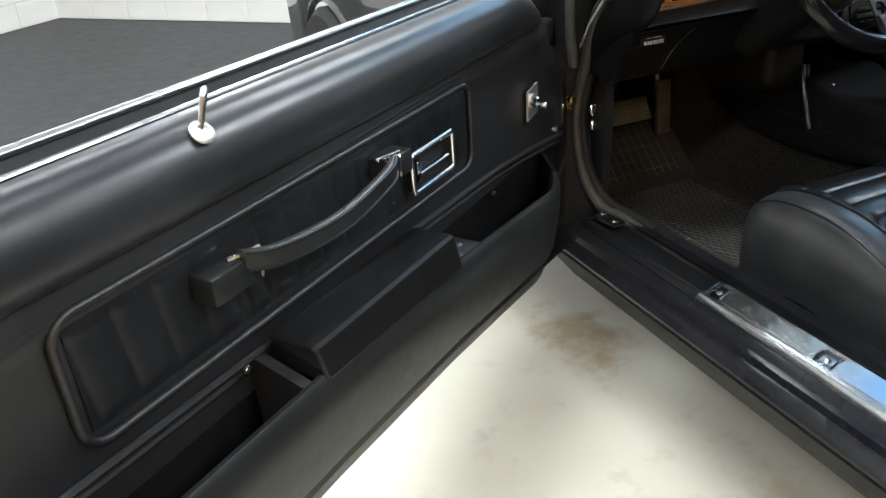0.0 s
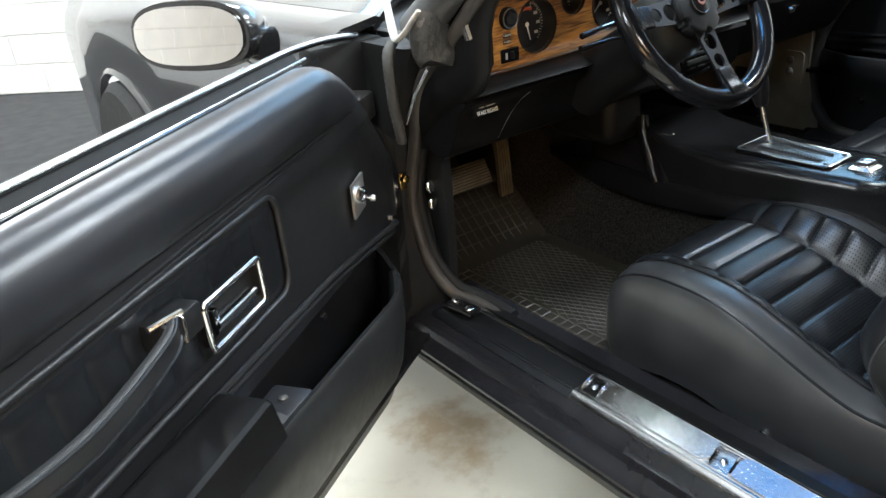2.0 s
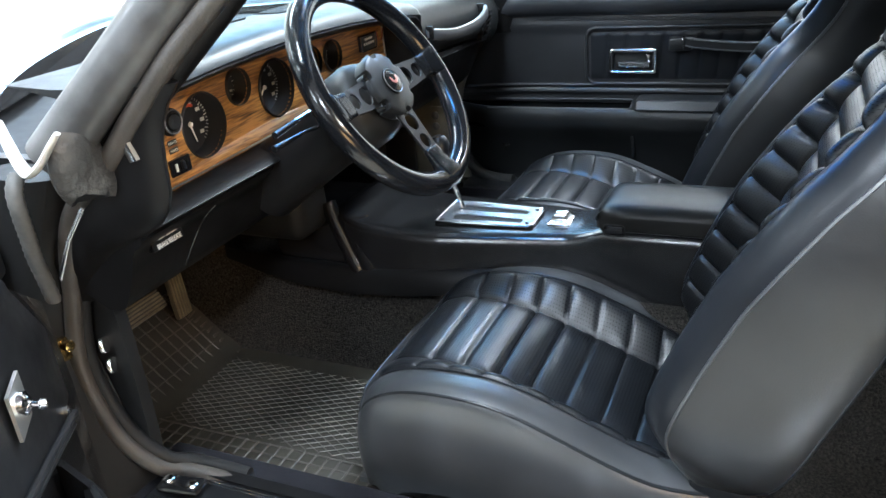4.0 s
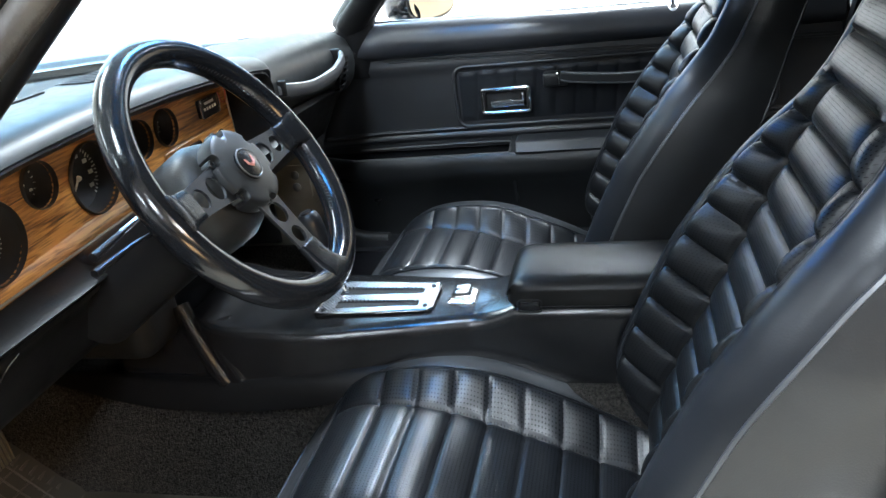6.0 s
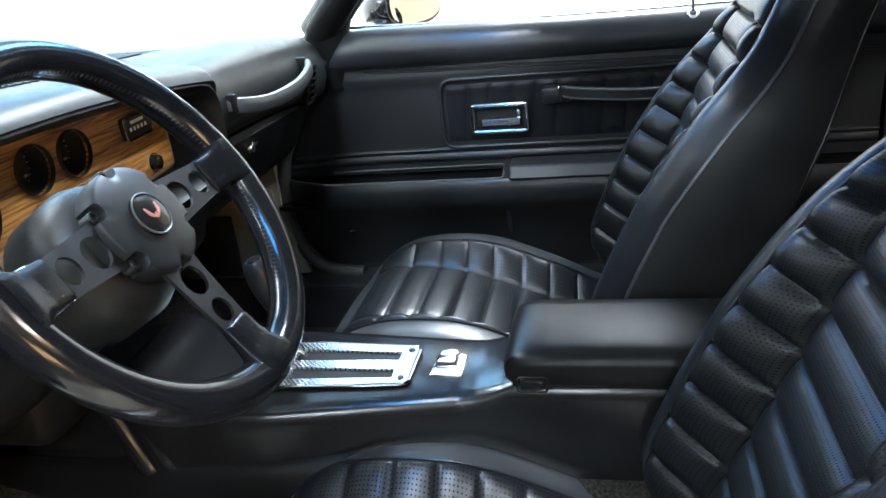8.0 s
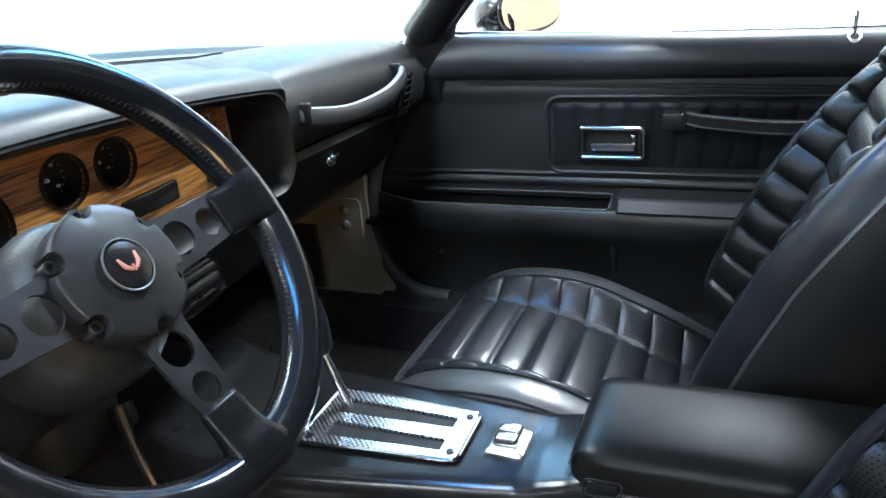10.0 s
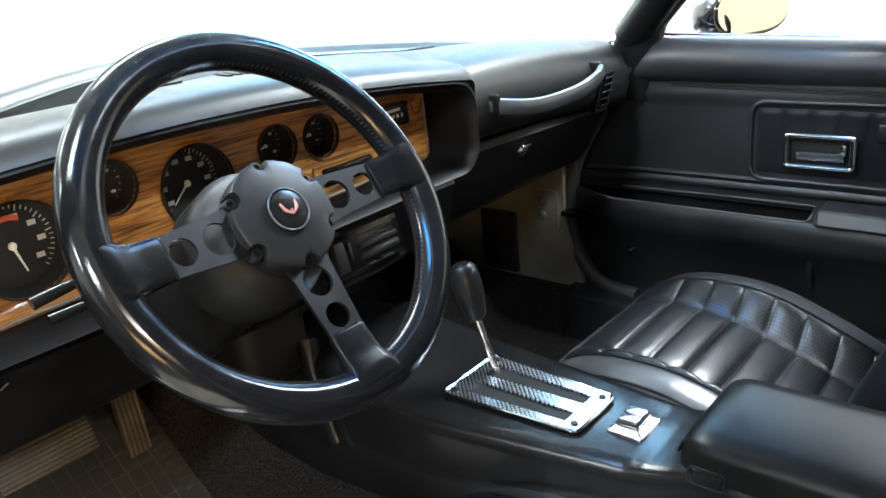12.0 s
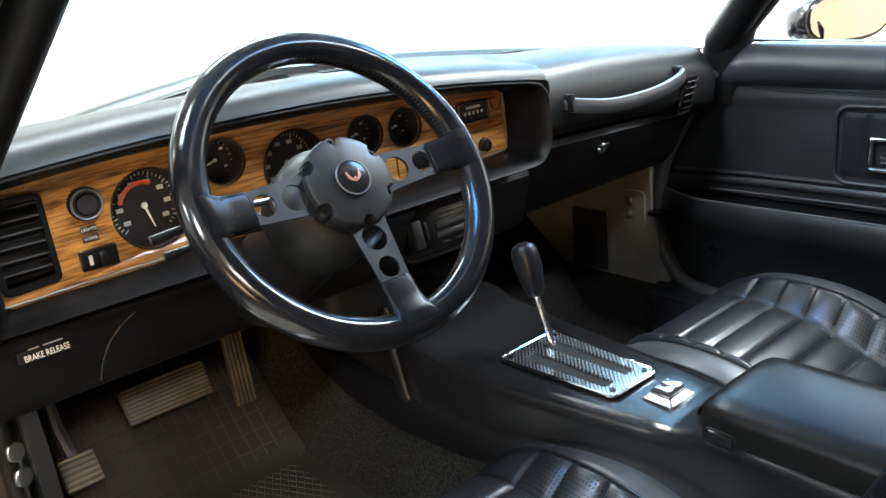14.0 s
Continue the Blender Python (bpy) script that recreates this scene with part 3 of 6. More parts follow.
def a_pillar(side, outer):
    """Windshield pillar, from its foot to the roof."""
    rings = []
    d = (PT - PF).normalized()
    acr = d.cross(Vector((1, 0.35, 0))).normalized()
    for t in lin(-0.1, 1, 12):
        p = PF.lerp(PT, t) + (Vector((0, 0, 0)) if outer else Vector((-0.048, -0.028, -0.002)))
        w, h = (0.030, 0.032) if outer else (0.026, 0.032)
        lean = acr.cross(d)
        ring = [p + lean * (w * math.cos(a)) + acr * (h * math.sin(a)) for a in (2 * math.pi * k / 14 for k in range(14))]
        rings.append([(side * q.x, q.y, q.z) for q in ring])
    bm = B()
    return loft(bm, rings)


for s in (-1, 1):
    part("windshield_pillar", a_pillar(s, True), DUSTY_PAINT, car, "dull dark painted windshield pillar")
    part("pillar_trim", a_pillar(s, False), KNEE, car, "black plastic pillar trim")

# roof shell, windshield, rear body
bm = B()
slab(bm, lambda u, v: (0.58 * u, -0.16 - 1.26 * v, 1.21 + 0.05 * (1 - u * u) - 0.03 * (2 * v - 1) ** 2), lin(-1, 1, 21), lin(0, 1, 14), (0, 0, 0.035))
part("roof", bm, PAINT, car, "black roof shell with dark lining")
def glass_point(u, v):
    return (u * (0.725 - 0.11 * v), (0.25 + 0.26 * (1 - u * u)) * (1 - v) + (-0.13 + 0.03 * (1 - u * u)) * v - 0.05 * v * (1 - v), 0.94 + 0.02 * (1 - u * u) + (0.285 - 0.005 * (1 - u * u)) * v)


bm = B()
slab(bm, glass_point, lin(-1, 1, 21), lin(0, 0.64, 8), (0, 0.004, 0.004))
shield = part("windshield", bm, GLASS, car, "clear raked windshield glass")
shield.visible_shadow = False
bm = B()
slab(bm, glass_point, lin(-1, 1, 21), lin(0.64, 1, 5), (0, 0.004, 0.004))
band = part("shade_band", bm, SHADE_GLASS, shield, "blue tinted band along the top of the windshield")
band.visible_shadow = False
for s in (-1, 1):
    bm = B()
    slab(bm, lambda u, v: (s * (0.86 - 0.28 * max(0, v - 0.62) / 0.38), -0.95 - 1.45 * u, 0.2 + 1.03 * v), lin(0, 1, 10), lin(0, 1, 14), (-s * 0.03, 0, 0))
    part("rear_quarter", bm, PAINT, car, "black rear quarter panel")
    bm = B()
    slab(bm, lambda u, v: (s * (0.69 - 0.1 * max(0, v - 0.75) / 0.25), -0.868 - 1.06 * u, 0.35 + 0.60 * v), lin(0, 1, 8), lin(0, 1, 14), (s * 0.03, 0, 0))
    part("quarter_trim", bm, TRIM, car, "black trim panel beside the rear seat")
bm = B()
slab(bm, lambda u, v: (0.83 * u, -1.9 - 0.3 * v, 0.2 + 0.85 * v), lin(-1, 1, 8), lin(0, 1, 6), (0, -0.03, 0))
part("rear_bulkhead", bm, TRIM, car)
bm = B()
slab(bm, lambda u, v: (0.56 * u, -1.42 - 0.75 * v, 1.225 - 0.2 * v), lin(-1, 1, 8), lin(0, 1, 6), (0, 0, -0.005))
part("rear_window", bm, GLASS, car).visible_shadow = False

bm = B()
slab(bm, lambda u, v: (0.80 * u, -1.95 - 0.47 * v, 0.97 - 0.05 * v * v - 0.03 * u * u), lin(-1, 1, 16), lin(0, 1, 8), (0, 0, -0.02))
part("trunk_lid", bm, PAINT, car, "black trunk lid")
bm = B()
slab(bm, lambda u, v: (0.84 * u, -2.42 + 0.06 * (u * u) - 0.05 * v, 0.90 - 0.6 * v), lin(-1, 1, 16), lin(0, 1, 8), (0, 0.02, 0))
part("rear_panel", bm, PAINT, car, "black rear body panel")
for s in (-1, 1):
    bm = B()
    lathe(bm, [(0.20, -0.10), (0.31, -0.105), (0.335, -0.085), (0.338, 0), (0.335, 0.085), (0.31, 0.105), (0.20, 0.10)], (s * 0.74, -1.45, 0.338), (s, 0, 0), 48)
    w = part("wheel", bm, TYRE, car)
    bm = B()
    lathe(bm, [(0.02, 0.05), (0.06, 0.06), (0.08, 0.03), (0.15, 0.03), (0.19, 0.07), (0.205, 0.09), (0.2, -0.09), (0.02, -0.05)], (s * 0.74, -1.45, 0.338), (s, 0, 0), 40)
    part("rim", bm, DARK_METAL, w)

# floor pan with tunnel, firewall
def pan_point(x, y):
    z = 0.275
    tun = math.exp(-((x + 0.05) / 0.148) ** 10)
    z += 0.20 * tun
    if y > 0.55:
        z += (y - 0.55) * 0.95
    return (x, y, z)


bm = B()
slab(bm, lambda u, v: pan_point(0.70 * u, 1.0 - 2.9 * v), lin(-1, 1, 141), lin(0, 1, 60), (0, 0, -0.03))
part("carpet", bm, CARPET, car, "black loop-pile carpet over floor and tunnel")
bm = B()
slab(bm, lambda u, v: (0.72 * u, 1.0 - 0.38 * v ** 3, 0.6 + 0.285 * v), lin(-1, 1, 12), lin(0, 1, 8), (0, 0.02, 0))
part("firewall", bm, CARPET, car)
for s in (-1, 1):
    bm = B()
    slab(bm, lambda u, v: (s * (0.665 - 0.015 * math.sin(v * 3)), (0.33 if s < 0 else 0.372 - 0.04 * max(0, 1 - v * 3)) + 0.64 * u, (0.27 if s < 0 else 0.368) + (0.62 if s < 0 else 0.522) * v), lin(0, 1, 10), lin(0, 1, 10), (s * 0.02, 0, 0))
    part("kick_panel", bm, KICK if s > 0 else TRIM, car, "scuffed grey bare kick panel" if s > 0 else "black kick panel")
    # hinge pillar
    bm = B()
    rings = []
    for z, y, d in ((0.30, 0.33, 0.10), (0.40, 0.33, 0.1), (0.50, 0.36, 0.1), (0.62, 0.385, 0.1), (0.75, 0.36, 0.1), (0.84, 0.31, 0.12), (0.885, 0.285, 0.13)):
        xo = 0.80 if s > 0 or z < 0.7 else 0.745
        rings.append([(s * 0.68, y, z), (s * 0.68, y + d, z), (s * xo, y + d + 0.05, z), (s * xo, y + 0.03, z), (s * 0.735, y + 0.01, z)])
    loft(bm, rings)
    part("hinge_pillar", bm, LOUVRE if s < 0 else TRIM, car, "black painted hinge pillar" if s < 0 else "black trimmed hinge pillar")
    # Added solid box; its matt black stands for the dark gap.
    bm = B()
    box(bm, (s * 0.775, 0.462, 0.655), (0.15, 0.05, 0.47), 0.01)
    part("hinge_gap_filler", bm, LOUVRE, car, "matt black box added to fill the gap behind the door hinges")
    # weather seal round the opening
    pts = spline(([(-0.652, 0.19, 0.371), (-0.656, 0.245, 0.377)] if s < 0 else []) + [(s * 0.664, 0.292, 0.384), (s * 0.677 - 0.012 * (s < 0), 0.315, 0.405), (s * 0.69 - 0.018 * (s < 0), 0.355, 0.47), (s * 0.699 - 0.010 * (s < 0), 0.385, 0.58), (s * 0.703, 0.362, 0.70), (s * 0.712, 0.308, 0.82), (s * 0.715, 0.215, 0.90), (s * 0.705, 0.155, 0.965), (s * 0.685, 0.075, 1.045), (s * 0.62, -0.08, 1.19)], 8)
    bm = B()
    tube(bm, pts, 0.0125 if s < 0 else 0.0115, 12)
    seal = part("door_seal", bm, SEAL, car, "worn grey rubber door seal")
    if s < 0:
        bm = B()
        tube(bm, [p + Vector((0.017, -0.002 - 0.006 * (p.z > 0.8), 0.004)) for p in pts if p.z < 0.90], 0.012, 10)
        part("seal_lip", bm, LOUVRE, seal, "black inner lip of the door seal")

for s in (-1, 1):
    bm = B()
    box(bm, (s * 0.755, 0.47 if s < 0 else 0.45, 0.40), (0.17, 0.20 if s < 0 else 0.24, 0.13), 0.02, seg=4)
    part("cowl_side_panel", bm, SILL_PAINT if s < 0 else TRIM, car)
    if s > 0:
        bm = B()
        loft(bm, [[(x, y, z) for x, z in ((0.61, 0.373), (0.612, 0.382), (0.64, 0.387), (0.70, 0.386), (0.705, 0.373))] for y in lin(0.34, -0.9, 8)])
        part("sill_cover", bm, VINYL, car, "black vinyl cover on the inner sill")
        bm = B()
        rings = []
        for z, w in ((0.80, 0.8), (0.86, 0.95), (0.91, 1.0), (0.95, 0.95), (0.985, 0.7)):
            c = Vector((0.715 - 0.35 * max(0, z - 0.93), 0.225 - 0.9 * max(0, z - 0.93), z))
            rings.append([c + Vector((0.04 * w * math.cos(a), 0.05 * w * math.sin(a), 0)) for a in (2 * math.pi * k / 16 for k in range(16))])
        loft(bm, rings)
        part("pillar_foot_trim", bm, KNEE, car, "black trim at the foot of the pillar")
        bm = B()
        slab(bm, lambda u, v: (0.715 - 0.10 * v, -0.80 - 0.75 * u - 0.06 * v, 0.90 + 0.33 * v), lin(0, 1, 10), lin(0, 1, 8), (0.03, 0, 0))
        part("quarter_pillar_trim", bm, VINYL, car, "black trim on the rear roof pillar")
    bm = B()
    slab(bm, lambda u, v: (s * (0.645 - 0.02 * v), 0.36 - 1.3 * u, 0.385 - 0.11 * v), lin(0, 1, 20), lin(0, 1, 4), (s * 0.02, 0, 0))
    part("sill_carpet", bm, KNEE if s < 0 else CARPET, car, "black covered inner side of the sill")
bm = B()
slab(bm, lambda u, v: (0.652 - 0.03 * (1 - v), 0.30 + 0.66 * u, 0.265 + 0.108 * v), lin(0, 1, 10), lin(0, 1, 5), (0.02, 0, 0))
part("kick_carpet", bm, CARPET, car, "black carpet turned up below the kick panel")
bm = B()
tube(bm, spline([(0.655, 0.20, 0.388), (0.662, 0.270, 0.392), (0.668, 0.318, 0.412), (0.672, 0.352, 0.455), (0.674, 0.370, 0.52), (0.674, 0.366, 0.59), (0.674, 0.352, 0.66), (0.676, 0.318, 0.73), (0.680, 0.275, 0.80), (0.685, 0.23, 0.87)], 6), 0.015, 12)
part("opening_edge", bm, RUBBER, car, "thick black rubber edge of the door opening")
bm = B()
box(bm, (0.648, 0.550, 0.463), (0.012, 0.10, 0.150), 0.004)
kv = part("kick_vent", bm, DIAL, car, "black vent cover on the kick panel")
for y in (0.508, 0.592):
    for z in (0.396, 0.530):
        bm = B()
        lathe(bm, [(0.004, 0), (0.004, 0.003), (0.002, 0.004)], (0.642, y, z), (-1, 0, 0), 10)
        part("vent_screw", bm, CHROME, kv)
bm = B()
plate(bm, rounded(0.416, 0.557, 0.062, 0.090, 0.012), [], lambda a, b, h: Vector((0.650 - h, a, b)), 0.006)
kb = part("kick_bracket", bm, KICK, car, "grey bracket with two round knobs")
for z in (0.580, 0.548):
    bm = B()
    rod(bm, (0.645, 0.425, z), (0.632, 0.418, z), 0.005)
    lathe(bm, [(0.011, 0), (0.0115, 0.004), (0.007, 0.008), (0.001, 0.009)], (0.634, 0.418, z), (-1, 0, 0), 18)
    part("knob", bm, BOLT_GREY, kb)
# sill scuff plate
plate_ob = thing("sill_scuff_plate", (-0.70, -0.3, 0.374), "bright aluminium sill scuff plate with raised ribs", "sill plate")
bm = B()
loft(bm, [[(-x, y, z) for x, z in ((0.662, 0.375), (0.662, 0.381), (0.668, 0.383), (0.728, 0.383), (0.736, 0.379), (0.74, 0.372), (0.735, 0.370))] for y in (-0.06, -0.9)])
part("plate", bm, STEEL, plate_ob)
for y0, y1 in ((-0.10, -0.30), (-0.335, -0.55), (-0.585, -0.85)):
    bm = B()
    plate(bm, rounded(-0.698, (y0 + y1) / 2, 0.044, abs(y1 - y0), 0.012), [], lambda a, b, h: Vector((a, b, 0.3850 + 0.10 * (a + 0.698) + h)), 0.0025)
    part("raised_panel", bm, WORN_CHROME, plate_ob)
for y in (-0.078, -0.317, -0.567):
    bm = B()
    lathe(bm, [(0.006, 0), (0.0055, 0.002), (0.003, 0.0035)], (-0.70, y, 0.383), (0, 0, 1), 16)
    part("screw", bm, CHROME, plate_ob)
    for dy in (-0.016, 0.016):
        bm = B()
        tube(bm, spline([(-0.718, y + dy - 0.004, 0.3845), (-0.700, y + dy, 0.3875), (-0.682, y + dy + 0.005, 0.3865)], 4), 0.0021, 8)
        part("clip_bar", bm, CHROME, plate_ob)
# Same aluminium as the plate; its dark reflection is put into the colour.
bm = B()
loft(bm, [[(-x, y, z) for x, z in ((0.655, 0.374), (0.655, 0.380), (0.735, 0.379), (0.742, 0.373))] for y in (0.31, -0.06)])
part("front_section", bm, DARK_METAL, plate_ob, "front section of the sill plate, toned dark for the dash it mirrors")
for x, z in ((0.669, 0.3828), (0.6745, 0.3832), (0.7225, 0.3832), (0.7285, 0.3828)):
    bm = B()
    tube(bm, [(-x, y, z - (0.0035 if y > -0.055 else 0)) for y in (0.30, -0.05, -0.06, -0.895)], 0.0013, 6)
    part("rib", bm, STEEL, plate_ob)


# ---- doors ----
def make_door(side, hinge):
    """A door in its closed place; side -1 is the driver's. n is the distance inboard of the trim plane."""
    name = "driver's" if side < 0 else "passenger's"
    door = thing("door_1" if side < 0 else "door_2", hinge, ("open driver's door" if side < 0 else "closed passenger's door") + " with black padded trim and chrome handle", "car door", "car doors", kind="structure")

    def at(y, z, n):
        return Vector((side * (SIDE_X - n), y, z))

    REAR = -0.86
    # outer shell
    rings = []
    for y in lin(0.44, -0.88, 24):
        rings.append([at(y, min(z, 0.893 - 0.17 * max(0, (y - 0.20) / 0.24)), n) for n, z in ((-0.065, 0.893), (-0.155, 0.883), (-0.175, 0.86), (-0.19, 0.72), (-0.185, 0.55), (-0.165, 0.42), (-0.12, 0.385), (-0.02, 0.385), (-0.015, 0.6), (-0.02, 0.85), (-0.045, 0.885))])
    bm = B()
    loft(bm, rings)
    shell = part("shell", bm, PAINT, door, "glossy black door shell")

    # padded upper roll
    def front(z):
        return 0.19 + 0.20 * max(0.0, min(1, (0.93 - z) / 0.22)) ** 0.8

    def sag(y):
        if side < 0:
            return 0.006
        return curve_at([(-0.86, 0.022), (-0.5, 0.021), (-0.15, 0.017), (0.05, 0.011), (0.2, 0.006), (0.3, 0.006)], y)

    up = [(-0.04, 0.905), (-0.038, 0.922), (-0.030, 0.9285), (-0.012, 0.929), (0.002, 0.926), (0.013, 0.917), (0.0205, 0.904), (0.0245, 0.888), (0.025, 0.871), (0.021, 0.854), (0.012, 0.842), (0.002, 0.836), (-0.01, 0.832)]
    bm = B()
    rings = []
    for t in lin(0, 1, 40):
        ring = []
        for n, z in up:
            y = front(z) + (REAR - front(z)) * t
            e = min(1.0, t * 22) ** 0.5
            ring.append(at(y, z - 0.012 * (1 - e) * (z > 0.88) - sag(y) * min(1, max(0, (z - 0.83) / 0.06)), (n + 0.02) * e - 0.02))
        rings.append(ring + [at(ring[-1].y, 0.832, -0.03), at(ring[0].y, 0.87, -0.045)])
    loft(bm, rings)
    part("upper_pad", bm, PADDED, door, "rolled padded top of the door trim")

    # flat middle panel with a shallow frame
    bm = B()

    def mid(u, v):
        z = 0.842 - 0.232 * v
        f = front(z) - 0.005
        y = f + (REAR - f) * u
        n = 0.006 + 0.004 * math.exp(-((v - 0.12) / 0.05) ** 2) - 0.012 * math.exp(-(u / 0.03) ** 2)
        return at(y, z, n)

    slab(bm, mid, lin(0, 1, 50), lin(0, 1, 24), (side * 0.02, 0, 0))
    part("middle_panel", bm, VINYL, door, "flat black vinyl door panel")
    for k, (za, zb) in enumerate(((0.838, 0.822), (0.832, 0.816))):
        bm = B()
        tube(bm, [at(0.155 - 0.01 * k, za, 0.009), at(-0.4, zb, 0.009), at(REAR, zb - 0.008, 0.009)], 0.0022, 6)
        part("stitch_line", bm, VINYL, door)

    # pleated inset with beaded border
    oy, oz = (0.0, 0.0) if side < 0 else (0.019, -0.010)
    yi0, yi1, zi0, zi1 = -0.03 + oy, -0.755 + oy, (0.684 if side < 0 else 0.672 + oz), 0.816 + oz
    cy, cz, w, h = (yi0 + yi1) / 2, (zi0 + zi1) / 2, yi0 - yi1, zi1 - zi0
    ro = [at(a, b, 0.010) for a, b in rounded(cy, cz, w, h, 0.026, 6)]
    bm = B()
    tube(bm, ro, 0.0046, 10, True)
    inset = part("inset_border", bm, VINYL, door, "rounded moulded border of the inset")
    def pleat(u, v):
        y = yi0 - 0.012 - (w - 0.024) * u
        z = zi1 - 0.012 - (h - 0.024) * v
        k = (u * 15.0 + 0.25 * v) % 1.0
        e = min(1, min(v, 1 - v) * 9)
        d = min(k, 1 - k)
        return at(y, z, 0.0065 + (0.0030 if side < 0 else 0.0034) * (1 - math.exp(-(d / 0.14) ** 1.3)) * e + (0.002 if v < 0.14 else 0))

    bm = B()
    slab(bm, pleat, lin(0, 1, 480), lin(0, 1, 22), (side * 0.01, 0, 0))
    part("pleated_inset", bm, LEATHER, door, "black pleated leather inset")

    # pocket: ledge, outer wall and bottom
    def edge(y):
        if side > 0:
            return 0.611
        return curve_at([(-0.86, 0.642), (-0.5, 0.638), (-0.2, 0.622), (0.15, 0.588), (0.26, 0.575)], y)

    PY = 0.27 if side < 0 else 0.37
    ys = lin(PY, REAR, 44)
    rings = []
    for y in ys:
        z = edge(y)
        k = min(1, (PY - y) / 0.15 + 0.02) ** 0.55
        o = (0.095 if side < 0 else 0.086) * k
        if side > 0:
            rings.append([at(y, z - 0.004, o - 0.014), at(y, z, o - 0.010), at(y, z + 0.001, o - 0.004), at(y, z - 0.004, o + 0.001), at(y, z - 0.035, o + 0.004), at(y, z - 0.055, o - 0.002), at(y, z - 0.075, o - 0.016), at(y, z - 0.12, o - 0.042 * k), at(y, z - 0.18, o - 0.056 * k), at(y, 0.40, 0.014 * k), at(y, 0.385, 0.016 * k), at(y, 0.38, -0.02), at(y, 0.43, -0.02), at(y, z - 0.16, o - 0.066 * k), at(y, z - 0.06, o - 0.024)])
            continue
        rings.append([at(y, z - 0.006, o - 0.016), at(y, z, o - 0.012), at(y, z + 0.002, o - 0.005), at(y, z - 0.006, o + 0.001), at(y, z - 0.05, o + 0.0), at(y, z - 0.12, o - 0.012), at(y, z - 0.19, o - 0.04 * k), at(y, 0.40, 0.012 * k), at(y, 0.39, -0.02), at(y, 0.43, -0.02), at(y, z - 0.16, o - 0.05 * k), at(y, z - 0.10, o - 0.024)])
    bm = B()
    loft(bm, rings)
    part("pocket_wall", bm, TRIM, door, "moulded charcoal lower door panel with map pocket")
    bm = B()
    slab(bm, lambda u, v: at(ys[0] + (REAR - ys[0]) * u, edge(ys[0] + (REAR - ys[0]) * u) - (0.14 if side < 0 else 0.05), 0.0 + (0.075 if side < 0 else 0.066) * v), lin(0, 1, 20), [0, 1], (0, 0, -0.01))
    part("pocket_floor", bm, PLASTIC, door)
    bm = B()
    slab(bm, lambda u, v: at(0.36 + (REAR - 0.36) * u, 0.62 - 0.22 * v, -0.002), lin(0, 1, 20), lin(0, 1, 4), (side * 0.015, 0, 0))
    part("pocket_back", bm, PLASTIC, door)
    if side > 0:
        # straight ledge with a lipped frame round the pocket's mouth
        bm = B()
        prof = ((-0.004, 0.652), (0.008, 0.650), (0.0105, 0.646), (0.012, 0.6395), (0.011, 0.636), (0.006, 0.632), (0.004, 0.620), (-0.004, 0.618))
        loft(bm, [[at(y, z - 0.008 * max(0, (y - 0.1) / 0.25) ** 2, n) for n, z in prof] for y in lin(0.352, REAR, 30)])
        part("ledge_moulding", bm, VINYL, door, "straight black ledge moulding over the pocket")
        bm = B()
        tube(bm, [at(0.25, 0.6170, 0.008), at(0.0, 0.6195, 0.008), at(-0.128, 0.6195, 0.009), at(-0.136, 0.618, 0.014), at(-0.139, 0.614, 0.075), at(-0.134, 0.6125, 0.0815), at(0.0, 0.6125, 0.082), at(0.25, 0.6125, 0.082)], 0.0024, 8)
        part("pocket_frame", bm, LIP_GREY, door, "thin grey lip framing the map pocket")
    bm = B()
    for dz in (0.0, 0.016) if side < 0 else (0.0,):
        tube(bm, [at(y, (curve_at([(-0.86, 0.664), (-0.5, 0.655), (-0.2, 0.653), (0.05, 0.644), (0.2, 0.630), (0.335, 0.612)], y) if side < 0 else 0.658 - 0.008 * max(0, (y - 0.1) / 0.25) ** 2) - dz, 0.012 - dz * 0.4 if side < 0 else 0.0075) for y in lin(0.335, REAR, 24)], 0.005, 8)
    if side < 0:
        part("ledge_moulding", bm, VINYL, door, "double black ledge moulding")
    else:
        part("ledge_bead", bm, VINYL, door)
    for y in (-0.205, -0.548) if side < 0 else (-0.1445, -0.62):
        bm = B()
        z = edge(y)
        loft(bm, [[at(y + dy, z - 0.004, 0.085), at(y + dy, z + 0.02, 0.006), at(y + dy * 0.5, z - 0.13, 0.006), at(y + dy * 0.5, z - 0.13, 0.06)] for dy in (-0.007, 0.007)])
        part("pocket_divider", bm, TRIM, door)
    bm = B()
    kz = 0.0 if side < 0 else 0.08
    loft(bm, [[at(y, 0.600 - kz, 0.004), at(y - 0.004, 0.598 - kz, 0.012), at(y - 0.045, 0.574 - kz, 0.058), at(y - 0.05, 0.50, 0.05), at(y, 0.44, 0.004)] for y in (0.262, 0.250)])
    part("pocket_gusset", bm, PLASTIC, door, "moulded gusset closing the pocket")
    bm = B()
    box(bm, at(-0.165, 0.588 if side < 0 else 0.566, 0.045), (0.055, 0.085, 0.03), 0.006)
    step = part("pocket_step", bm, PADDED if side < 0 else TRIM, door)
    if side < 0:
        bm = B()
        lathe(bm, [(0.006, 0), (0.006, 0.003), (0.003, 0.005)], at(-0.150, 0.6025, 0.045), (0, 0, 1), 14)
        part("screw", bm, BOLT_GREY, step)
    # armrest block
    bm = B()
    rings = []
    for y, g in ((-0.228, 0.004), (-0.231, 0.001), (-0.235, 0.0), (-0.40, 0.0), (-0.524, 0.0), (-0.528, 0.001), (-0.531, 0.004)):
        b = edge(y) - 0.006
